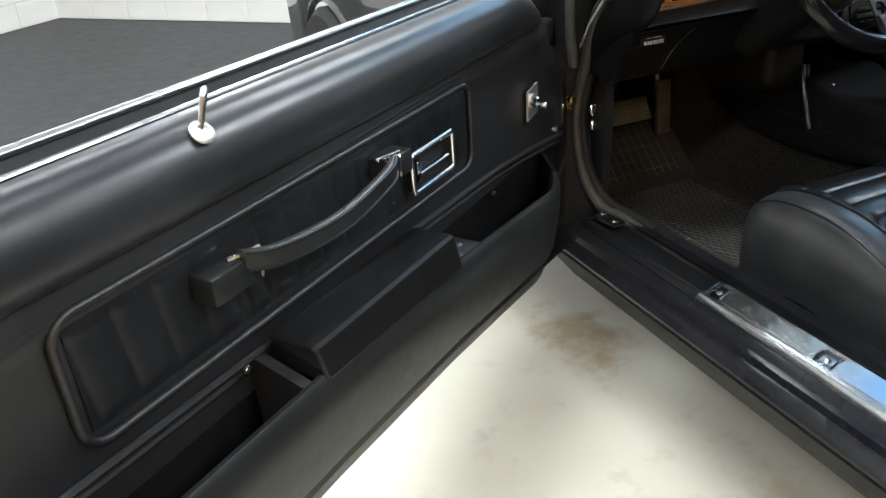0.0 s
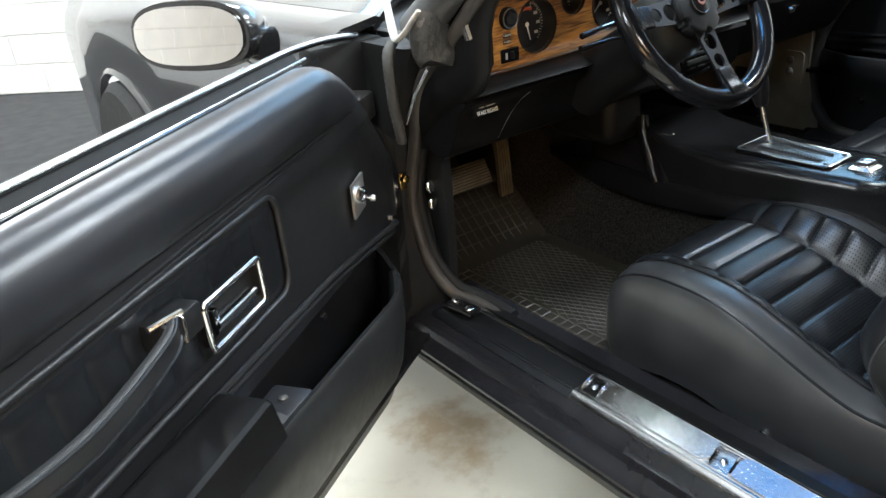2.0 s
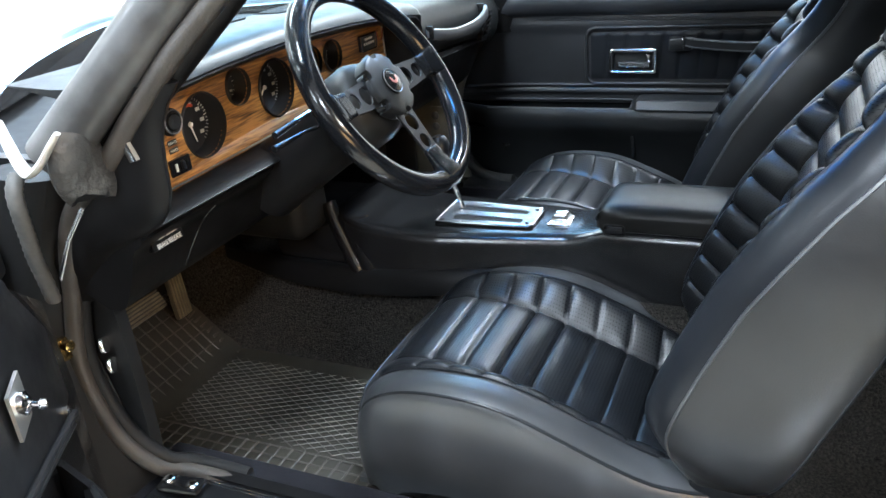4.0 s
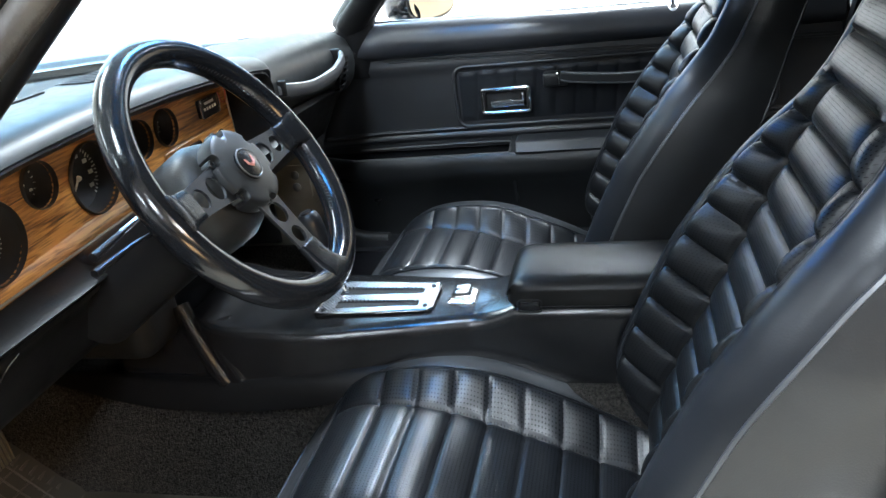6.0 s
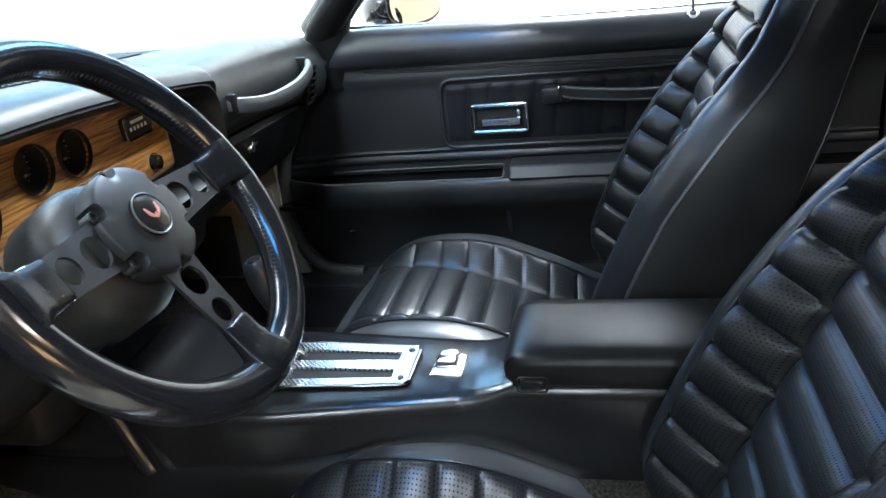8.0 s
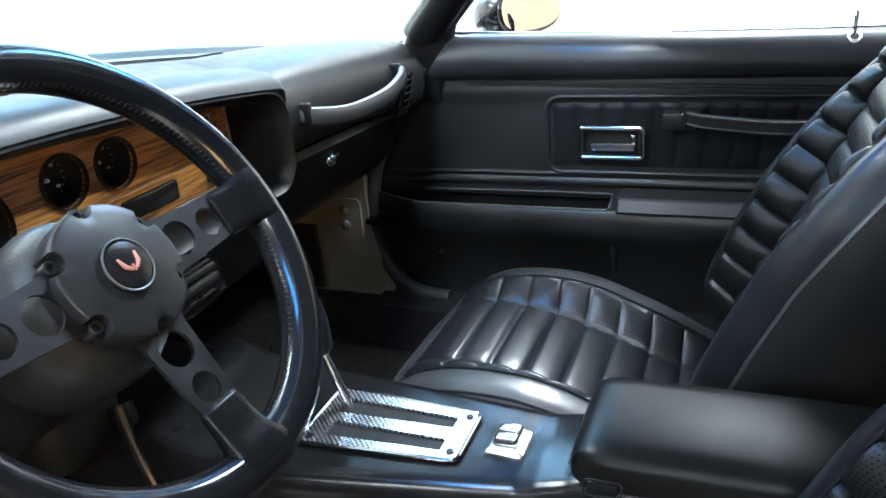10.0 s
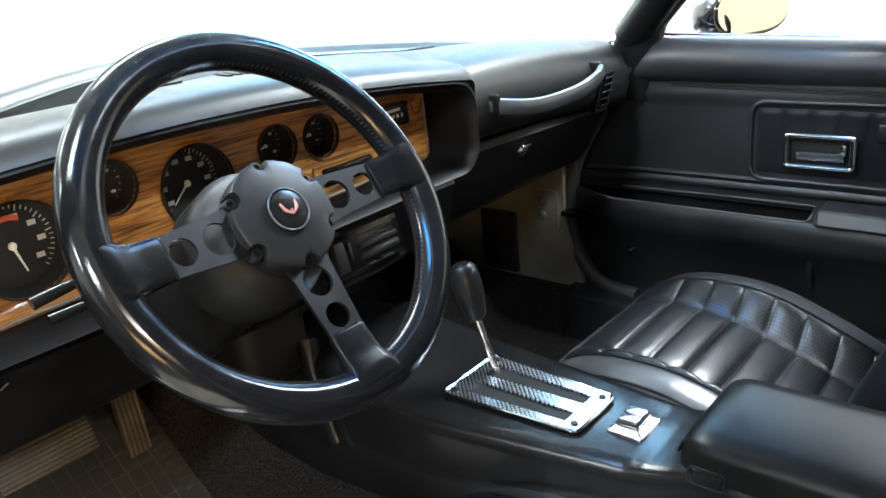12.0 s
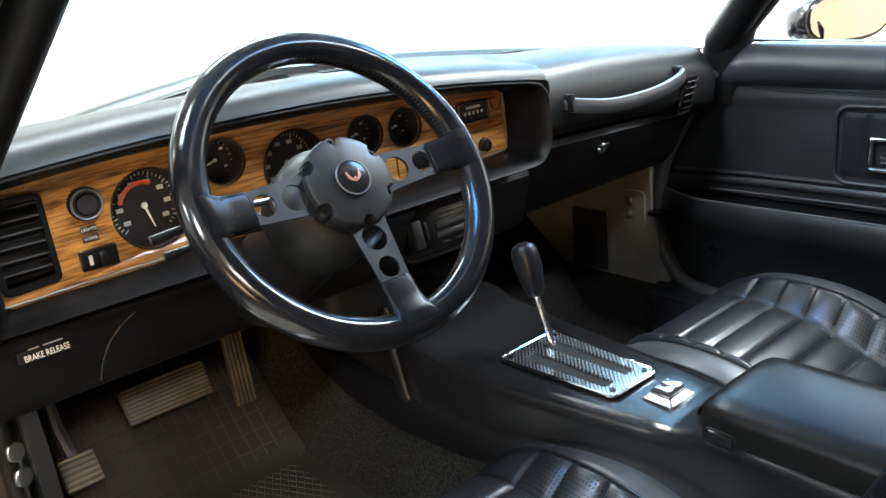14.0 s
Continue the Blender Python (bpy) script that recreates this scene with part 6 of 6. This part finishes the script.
for s in (-1, 1):
    tube(bm, [wp(s * 0.0078, 0.0062, 0.0175), wp(s * 0.0062, -0.0005, 0.0179), wp(s * 0.0018, -0.0045, 0.0181)], [0.0009, 0.0017, 0.0010], 8)
tube(bm, [wp(0, -0.006, 0.0181), wp(0, -0.001, 0.0181)], [0.0007, 0.0012], 6)
part("emblem", bm, material("faded_red_print", (0.30, 0.12, 0.10), 0.5, vary=0), horn, "plain red emblem")
# column shroud
column = thing("steering_column", tuple(wp(0, 0, -0.2)), "grey steering column shroud with stalk", "steering column")
bm = B()
lathe(bm, [(0.035, 0.0), (0.056, -0.012), (0.064, -0.03), (0.064, -0.075), (0.05, -0.085)], wp(0, -0.003, -0.014), WN, 40)
collar = part("collar", bm, COLLAR_GREY, column, "scuffed grey round collar")
bm = B()
rings = []
for h, w, t in ((-0.085, 0.05, 0.05), (-0.13, 0.045, 0.052), (-0.20, 0.045, 0.055), (-0.30, 0.05, 0.06)):
    rings.append([wp(w * math.cos(a), t * math.sin(a) - 0.01, h) for a in (2 * math.pi * i / 24 for i in range(24))])
loft(bm, rings)
part("shroud", bm, KNEE, column, "black column shroud")
bm = B()
tube(bm, [(-0.415, 0.082, 0.900), (-0.46, 0.084, 0.902), (-0.505, 0.086, 0.898)], 0.0035, 10)
stalk = part("turn_signal_stalk", bm, CHROME, column, "chrome turn signal stalk")
bm = B()
tube(bm, [(-0.500, 0.086, 0.898), (-0.55, 0.088, 0.892)], [0.0036, 0.0052], 12)
part("stalk_tip", bm, PLASTIC, stalk)
bm = B()
tube(bm, [(-0.41, 0.095, 0.868), (-0.47, 0.10, 0.872), (-0.535, 0.105, 0.868)], [0.0024, 0.0028, 0.0050], 10)
part("tilt_lever", bm, PLASTIC, column)

# ---- centre console ----
console = thing("centre_console", (-0.055, -0.05, 0.45), "black moulded centre console with lidded armrest", "console")


def con_sides(y):
    l = curve_at([(-0.60, -0.125), (-0.24, -0.125), (-0.17, -0.128), (0.07, -0.168), (0.24, -0.178), (0.34, -0.17)], y)
    r = curve_at([(-0.60, 0.018), (-0.24, 0.018), (-0.17, 0.025), (0.07, 0.05), (0.24, 0.055), (0.34, 0.05)], y)
    t = curve_at([(-0.60, 0.603), (-0.240, 0.603), (-0.231, 0.5995), (-0.220, 0.5945), (-0.206, 0.5900), (-0.190, 0.5860), (-0.170, 0.5840), (0.09, 0.5845), (0.22, 0.597), (0.34, 0.64)], y)
    return l, r, t


def con_low(y):
    return curve_at([(-0.60, 0.44), (-0.16, 0.46), (-0.06, 0.487), (0.10, 0.492), (0.34, 0.472)], y)


bm = B()
rings = []
for y, g in [(0.292, 0.030), (0.290, 0.016), (0.283, 0.007), (0.272, 0.002)] + [(y, 0) for y in lin(0.255, -0.165, 24)] + [(y, 0) for y in lin(-0.17, -0.24, 15)] + [(-0.40, 0), (-0.60, 0)]:
    l, r, t = con_sides(y)
    l, r, t = l + g, r - g, t - g
    rk = max(0.0, min(1.0, (y - 0.12) / 0.16)) * 0.36
    rings.append([(x, yy - rk * (t - z), z) for x, yy, z in ((l - 0.010, y, con_low(y)), (l - 0.006, y, con_low(y) + 0.02), (l, y, t - 0.022), (l + 0.004, y, t - 0.008), (l + 0.010, y, t - 0.002), (l + 0.020, y, t), (r - 0.020, y, t), (r - 0.010, y, t - 0.002), (r - 0.004, y, t - 0.008), (r, y, t - 0.022), (r + 0.008, y, con_low(y) + 0.02), (r + 0.016, y, con_low(y)))])
loft(bm, rings)
part("console_body", bm, PLASTIC, console, "satin black console body")
bm = B()
rings = []
for y in lin(0.56, -0.14, 32):
    l = con_sides(min(y, 0.30))[0]
    zt = curve_at([(-0.14, 0.530), (-0.06, 0.524), (0.24, 0.507), (0.40, 0.508), (0.56, 0.515)], y)
    zb = curve_at([(-0.14, 0.505), (-0.06, 0.490), (0.03, 0.476), (0.11, 0.466), (0.24, 0.460), (0.33, 0.461), (0.45, 0.472), (0.56, 0.490)], y)
    g = min(1, (y + 0.14) / 0.14 + 0.08, (0.57 - y) / 0.2)
    rings.append([(l + 0.004, y, zt), (l - 0.006 * g, y, zt - 0.001), (l - 0.012 * g, y, zt - 0.005), (l - 0.017 * g, y, zt - 0.014), (l - 0.028 * g, y, zb + 0.004), (l - 0.028 * g, y, zb), (l + 0.02, y, zb)])
loft(bm, rings)
part("console_skirt", bm, KNEE, console, "flared lower moulding of the console")
bm = B()
l0 = con_sides(0.28)[0]
tube(bm, spline([(l0 + 0.019, 0.292, 0.630), (l0 + 0.013, 0.281, 0.602), (l0 + 0.006, 0.262, 0.562), (l0 + 0.002, 0.245, 0.527), (l0 - 0.001, 0.232, 0.503), (l0 + 0.006, 0.224, 0.488)], 6), 0.0155, 22)
tube(bm, spline([(l0 + 0.040, 0.250, 0.582), (l0 + 0.036, 0.245, 0.574), (l0 + 0.030, 0.238, 0.562), (l0 + 0.025, 0.222, 0.527), (l0 + 0.022, 0.208, 0.500), (l0 + 0.030, 0.198, 0.482)], 6), 0.034, 28)
part("console_corner", bm, PLASTIC, console, "rounded worn front corner of the console")
bm = B()
box(bm, (-0.062, 0.35, 0.535), (0.21, 0.16, 0.13), 0.012)
part("console_front", bm, PLASTIC, console, "recessed black front end of the console")
# shifter plate
bm = B()
PZ = 0.587
quad = [(-0.117, 0.085), (-0.003, 0.085), (-0.016, -0.103), (-0.104, -0.103)]
gate = []
for i, c in enumerate(quad):
    c, a, b = Vector(c), Vector(quad[i - 1]), Vector(quad[(i + 1) % 4])
    a, b = c + (a - c).normalized() * 0.009, c + (b - c).normalized() * 0.009
    gate += [tuple(a * (1 - t) ** 2 + c * (2 * t * (1 - t)) + b * t * t) for t in (0, 0.25, 0.5, 0.75, 1)]
plate(bm, gate, [[(-0.098, 0.060), (-0.070, 0.060), (-0.072, -0.080), (-0.092, -0.080)], [(-0.053, 0.066), (-0.024, 0.066), (-0.030, -0.080), (-0.050, -0.080)]], lambda a, b, h: Vector((a, b, PZ + h)), 0.003)
sp = part("shift_plate", bm, PLATE, console, "engine-turned bright shift gate plate", 30)
bm = B()
tube(bm, [(a, b, PZ + 0.002) for a, b in gate], 0.0024, 6, True)
part("plate_rim", bm, CHROME, sp)
bm = B()
box(bm, (-0.06, -0.01, PZ - 0.0022), (0.085, 0.165, 0.004))
part("gate_well", bm, LOUVRE, sp)
for x, y in ((-0.092, -0.092), (-0.026, -0.092), (-0.105, 0.073), (-0.015, 0.073)):
    bm = B()
    lathe(bm, [(0.0045, 0), (0.004, 0.002), (0.001, 0.0025)], (x, y, PZ + 0.003), (0, 0, 1), 14)
    part("plate_screw", bm, DARK_METAL, sp)
# window switch
bm = B()
loft(bm, [[(-0.054 + a * k, -0.147 + b * q, 0.583 + z) for a, b in rounded(0, 0, 0.050, 0.042, 0.003)] for k, q, z in ((1, 1, 0), (1, 1, 0.0035), (0.96, 0.95, 0.0045), (0.72, 0.66, 0.0085), (0.70, 0.64, 0.0115), (0.66, 0.58, 0.0125))])
swp = part("window_switch", bm, WORN_CHROME, console, "stepped chrome window switch")
bm = B()
box(bm, (-0.054, -0.147, 0.5955), (0.035, 0.0265, 0.0016), 0.0005)
part("key_well", bm, LOUVRE, swp, "black well between the switch keys")
for dx in (-0.0085, 0.0085):
    bm = B()
    loft(bm, [[(-0.054 + dx + a * k, -0.147 + b * k, 0.5955 + z + 14 * b * b) for a, b in rounded(0, 0, 0.0125, 0.021, 0.0015)] for k, z in ((1, 0), (1, 0.0025), (0.86, 0.0035))])
    part("switch_key", bm, WORN_CHROME, swp)
# armrest bin and lid
bm = B()
rings = []
for y, g in ((-0.2265, 0.026), (-0.2280, 0.019), (-0.2315, 0.0125), (-0.237, 0.007), (-0.245, 0.003), (-0.256, 0.0006), (-0.268, 0), (-0.40, 0), (-0.585, 0), (-0.60, 0.01)):
    rings.append([(-0.127 + g, y, 0.604 + g * 0.3), (-0.131 + g, y, 0.607), (-0.131 + g, y, 0.630 - g), (-0.128 + g, y, 0.638 - g), (-0.119, y, 0.644 - g), (-0.10, y, 0.6465 - g), (-0.053, y, 0.648 - g), (-0.006, y, 0.6465 - g), (0.013, y, 0.644 - g), (0.022 - g, y, 0.638 - g), (0.025 - g, y, 0.630 - g), (0.025 - g, y, 0.607), (0.021 - g, y, 0.604 + g * 0.3)])
loft(bm, rings)
part("armrest_lid", bm, LID, console, "black leather-covered armrest lid")
bm = B()
rings = []
for y, g in ((-0.236, 0.004), (-0.239, 0.001), (-0.244, 0), (-0.60, 0)):
    rings.append([(-0.119 + g, y, 0.57), (-0.119 + g, y, 0.606), (0.013 - g, y, 0.606), (0.013 - g, y, 0.57)])
loft(bm, rings)
part("armrest_bin", bm, PLASTIC, console, "black storage bin under the armrest lid")
bm = B()
box(bm, (-0.1295, -0.262, 0.6085), (0.007, 0.030, 0.015), 0.003)
latch = part("lid_latch", bm, PLASTIC, console, "rounded black push tab of the lid")
bm = B()
tube(bm, [(-0.1325, -0.262 + a, 0.6085 + b) for a, b in rounded(0, 0, 0.036, 0.020, 0.006)], 0.0012, 6, True)
part("latch_lip", bm, LOUVRE, latch)
# shift lever
lever = thing("gear_shifter", (-0.041, 0.055, 0.585), "black-knobbed automatic gear lever on a chrome stem", "gear lever")
bm = B()
rod(bm, (-0.035, 0.055, 0.575), (-0.040, 0.085, 0.675), 0.0055, 0.005)
part("stem", bm, STEEL, lever)
bm = B()
lathe(bm, [(0.010, 0), (0.014, 0.006), (0.0185, 0.03), (0.020, 0.045), (0.0195, 0.062), (0.017, 0.072), (0.012, 0.076), (0.011, 0.074), (0.001, 0.074)], (-0.038, 0.082, 0.660), Vector((-0.04, 0.22, 0.95)), 28)
knob = part("knob", bm, LEATHER, lever, "black barrel-shaped knob")
bm = B()
lathe(bm, [(0.0095, 0), (0.009, 0.003), (0.001, 0.004)], Vector((-0.038, 0.082, 0.660)) + Vector((-0.04, 0.22, 0.95)).normalized() * 0.075, Vector((-0.04, 0.22, 0.95)), 20)
part("knob_button", bm, DARK_METAL, knob)

# ---- pedals and mat ----
def pedal(name, c, w, h, tilt, ribs, across, label, arm):
    """A pedal pad that faces the driver, with raised rubber ribs."""
    t = thing(name, c, label, "pedal")
    c = Vector(c)
    up = Vector((0, math.sin(radians(tilt)), math.cos(radians(tilt))))
    face = Vector((0, -math.cos(radians(tilt)), math.sin(radians(tilt))))
    bm = B()
    box(bm, c, (w, 0.014, h), 0.006, (-tilt, 0, 0))
    pad = part("pad", bm, PEDAL_BASE, t, "ribbed worn rubber pad")
    for i in range(ribs):
        k = (i - (ribs - 1) / 2) / ribs
        bm = B()
        if across:
            box(bm, c + up * (k * h) + face * 0.008, (w * 0.94, 0.005, h / ribs * 0.55), 0.001, (-tilt, 0, 0))
        else:
            box(bm, c + Vector((k * w, 0, 0)) + face * 0.008, (w / ribs * 0.5, 0.004, h * 0.94), 0.001, (-tilt, 0, 0))
        part("rib", bm, PEDAL, pad)
    bm = B()
    tube(bm, [c - face * 0.006] + arm, 0.009, 8)
    part("arm", bm, DUSTY_PAINT, t)
    return t


pedal("brake_pedal", (-0.420, 0.60, 0.488), 0.150, 0.062, 30, 9, True, "wide brake pedal with ribbed rubber pad", [(-0.41, 0.66, 0.53), (-0.41, 0.64, 0.72)])
pedal("accelerator_pedal", (-0.279, 0.622, 0.470), 0.040, 0.15, 4, 5, False, "tall accelerator pedal with ribbed rubber pad", [(-0.27, 0.66, 0.52), (-0.27, 0.66, 0.70)])
pedal("parking_brake_pedal", (-0.605, 0.45, 0.497), 0.052, 0.050, 35, 6, True, "small parking brake pedal with ribbed pad", [(-0.61, 0.50, 0.55), (-0.615, 0.50, 0.72)])

mat_t = thing("floor_mat", (-0.42, 0.3, 0.28), "dusty black rubber floor mat with square tread", "floor mat")


def mat_z(y):
    return 0.284 + max(0, y - 0.55) * 0.95 * 0.98


bm = B()
slab(bm, lambda u, v: (-0.60 + 0.388 * u, -0.02 + 0.76 * v, mat_z(-0.02 + 0.76 * v) + 0.008 * max(0, u - 0.9) / 0.1), lin(0, 1, 10), lin(0, 1, 20), (0, 0, -0.006))
part("mat_sheet", bm, MAT_RUBBER, mat_t)
bm = B()
for i in range(16):
    x = -0.595 + 0.0245 * i
    for y0, y1 in ((-0.015, 0.55), (0.55, 0.735)):
        if x < -0.47 or y0 > 0.5:
            tube(bm, [(x, y0, mat_z(y0) + 0.001), (x, y1, mat_z(y1) + 0.001)], 0.0018, 5)
for j in range(31):
    y = -0.015 + 0.0250 * j
    tube(bm, [(-0.597, y, mat_z(y) + 0.001), (-0.222 if y > 0.54 else -0.47, y, mat_z(y) + 0.001)], 0.0018, 5)
for k in range(-24, 44):
    for sg in (-1, 1):
        # fine diamond net over the right half: lines x = x0 + sg * (y + 0.01) * 0.5
        pts = []
        for y in lin(-0.012, 0.535, 40):
            x = -0.345 + 0.016 * (k - 8) + sg * (y - 0.26) * 0.55
            if -0.468 < x < -0.222:
                pts.append((x, y, mat_z(y) + 0.0012))
        if len(pts) > 1:
            tube(bm, [pts[0], pts[-1]], 0.0012, 4)
tr = part("tread", bm, TREAD, mat_t)
tagged(tr, kind="stuff")
for i in range(13):
    bm = B()
    y = 0.69 - 0.0125 * i
    x = -0.236 + 0.0020 * i
    tube(bm, [(x - 0.018, y, mat_z(y) + 0.003), (x + 0.022, y + 0.004, mat_z(y) + 0.006)], 0.0032, 6)
    part("heel_rib", bm, TREAD, mat_t)
for z, y in ((0.600, 0.392), (0.566, 0.388)):
    bm = B()
    lathe(bm, [(0.0125, 0), (0.0125, 0.004), (0.0115, 0.0055), (0.001, 0.006)], (-0.684, y - 0.034, z + 0.01), (0.45, -0.9, 0.1), 20)
    part("jamb_bolt", bm, WORN_CHROME, car, "bright round bolt head on the door jamb")
bm = B()
box(bm, (-0.735, 0.372, 0.632), (0.018, 0.012, 0.034), 0.003)
lathe(bm, [(0.008, 0), (0.008, 0.012), (0.004, 0.014)], (-0.735, 0.366, 0.64), (0, -1, 0), 14)
part("jamb_striker", bm, BRASS, car, "brassy plated striker on the door jamb")
bm = B()
rings = []
for t in lin(0, 1, 9):
    p = Vector((-0.752, 0.215, 0.952)).lerp(Vector((-0.735, 0.225, 0.872)), t)
    w = 0.042 * (0.75 + 0.35 * math.sin(t * 3.0))
    rings.append([p + Vector((0.9 * w * math.cos(a), 0.5 * w * math.sin(a) * (1 + 0.2 * math.sin(3 * a + 5 * t)), 0.25 * w * math.sin(2 * a))) for a in (2 * math.pi * k / 14 for k in range(14))])
loft(bm, rings)
part("pillar_gasket", bm, STRUT_DARK, car, "crumpled grey rubber gasket at the pillar foot")
bm = B()
tube(bm, spline([(-0.755, 0.318, 0.898), (-0.770, 0.312, 0.882), (-0.770, 0.315, 0.850), (-0.763, 0.325, 0.818), (-0.755, 0.337, 0.785), (-0.745, 0.346, 0.749), (-0.735, 0.356, 0.712)], 6), [0.0098 + 0.0012 * (i % 2) for i in range(37)], 12, flat=0.8)
part("wiring_boot", bm, STRUT_GREY, car, "dusty grey strut in the door gap")

bm = B()
tube(bm, [(-0.765, 0.212, 0.867), (-0.765, 0.2525, 0.822), (-0.765, 0.288, 0.767)], 0.0019, 8, flat=1.6)
part("jamb_strip", bm, TRIM_CHROME, car, "bright strip along the door jamb")
bm = B()
tube(bm, [(-0.712, 0.178, 0.936), (-0.708, 0.172, 0.908)], 0.006, 8, flat=1.4)
part("pillar_clip", bm, CHROME, car, "bright clip at the foot of the pillar")
bm = B()
tube(bm, spline([(-0.767, 0.304, 0.968), (-0.774, 0.290, 0.950), (-0.786, 0.266, 0.930), (-0.792, 0.247, 0.917), (-0.793, 0.233, 0.921), (-0.791, 0.217, 0.934), (-0.786, 0.203, 0.951), (-0.782, 0.194, 0.962)], 4), [0.0085 - 0.003 * abs(i / 14 - 1) for i in range(29)], 8, flat=0.55)
part("fender_bracket", bm, STRUT_PALE, car, "bent bright bracket at the fender's end")
bm = B()
box(bm, (-0.70, 0.262, 0.390), (0.032, 0.07, 0.012), 0.004, (0, 0, 8))
clip = part("sill_bracket", bm, PLASTIC, car, "black bracket at the front of the sill")
for y in (0.24, 0.285):
    bm = B()
    lathe(bm, [(0.009, 0), (0.009, 0.003), (0.005, 0.006), (0.001, 0.006)], (-0.70, y, 0.395), (0, 0, 1), 16)
    part("screw", bm, CHROME, clip)

# ---- wall blocks ----
BL, BH, J = 0.40, 0.20, 0.008
bm = B()
box(bm, (0, 0, 0), (BL - J, 0.02, BH - J), 0.003, seg=1)
bmesh.ops.recalc_face_normals(bm, faces=bm.faces)
block_me = bpy.data.meshes.new("block")
bm.to_mesh(block_me)
bm.free()
block_me.materials.append(BLOCK_PAINT)
for (nm, p, d, length, out), wob in zip(WALLS, wall_obs):
    if nm in ("wall_back", "wall_passenger_side"):
        continue
    ang = math.degrees(math.atan2(d.y, d.x))
    verts, faces = [], []
    rows, cols = int(HALL_H / BH), int(length / BL)
    n_in = -Vector(out)
    near = 150 if nm == "wall_front" else (60 if nm == "wall_driver_side" else 0)
    made = 0
    for r in range(rows):
        for c in range(cols):
            s = (c + 0.5 + (0.5 if r % 2 else 0)) * BL
            if s > length - BL / 2:
                continue
            q = p + d * s + Vector((0, 0, (r + 0.5) * BH)) + n_in * -0.002
            if made < near and r < 8 and s < near / 8 * BL + 0.5:
                ob = new("block", block_me)
                ob.parent = wob
                ob.matrix_basis = pose(*q, 0, 0, ang)
                made += 1
                continue
            k = len(verts)
            a, b, h = d * (BL - J) / 2, n_in * 0.008, Vector((0, 0, (BH - J) / 2))
            for sx, sz in ((-1, -1), (1, -1), (1, 1), (-1, 1)):
                verts.append(q + a * sx + h * sz - n_in * 0.004)
                verts.append(q + a * sx * 0.985 + h * sz * 0.97 + b)
            faces += [(k + 1, k + 3, k + 5, k + 7), (k, k + 2, k + 3, k + 1), (k + 2, k + 4, k + 5, k + 3), (k + 4, k + 6, k + 7, k + 5), (k + 6, k, k + 1, k + 7)]
    me = bpy.data.meshes.new("block_courses")
    me.from_pydata([tuple(v) for v in verts], [], faces)
    me.materials.append(BLOCK_PAINT)
    ob = new("block_courses", me)
    ob.parent = wob
    tagged(ob, kind="stuff")
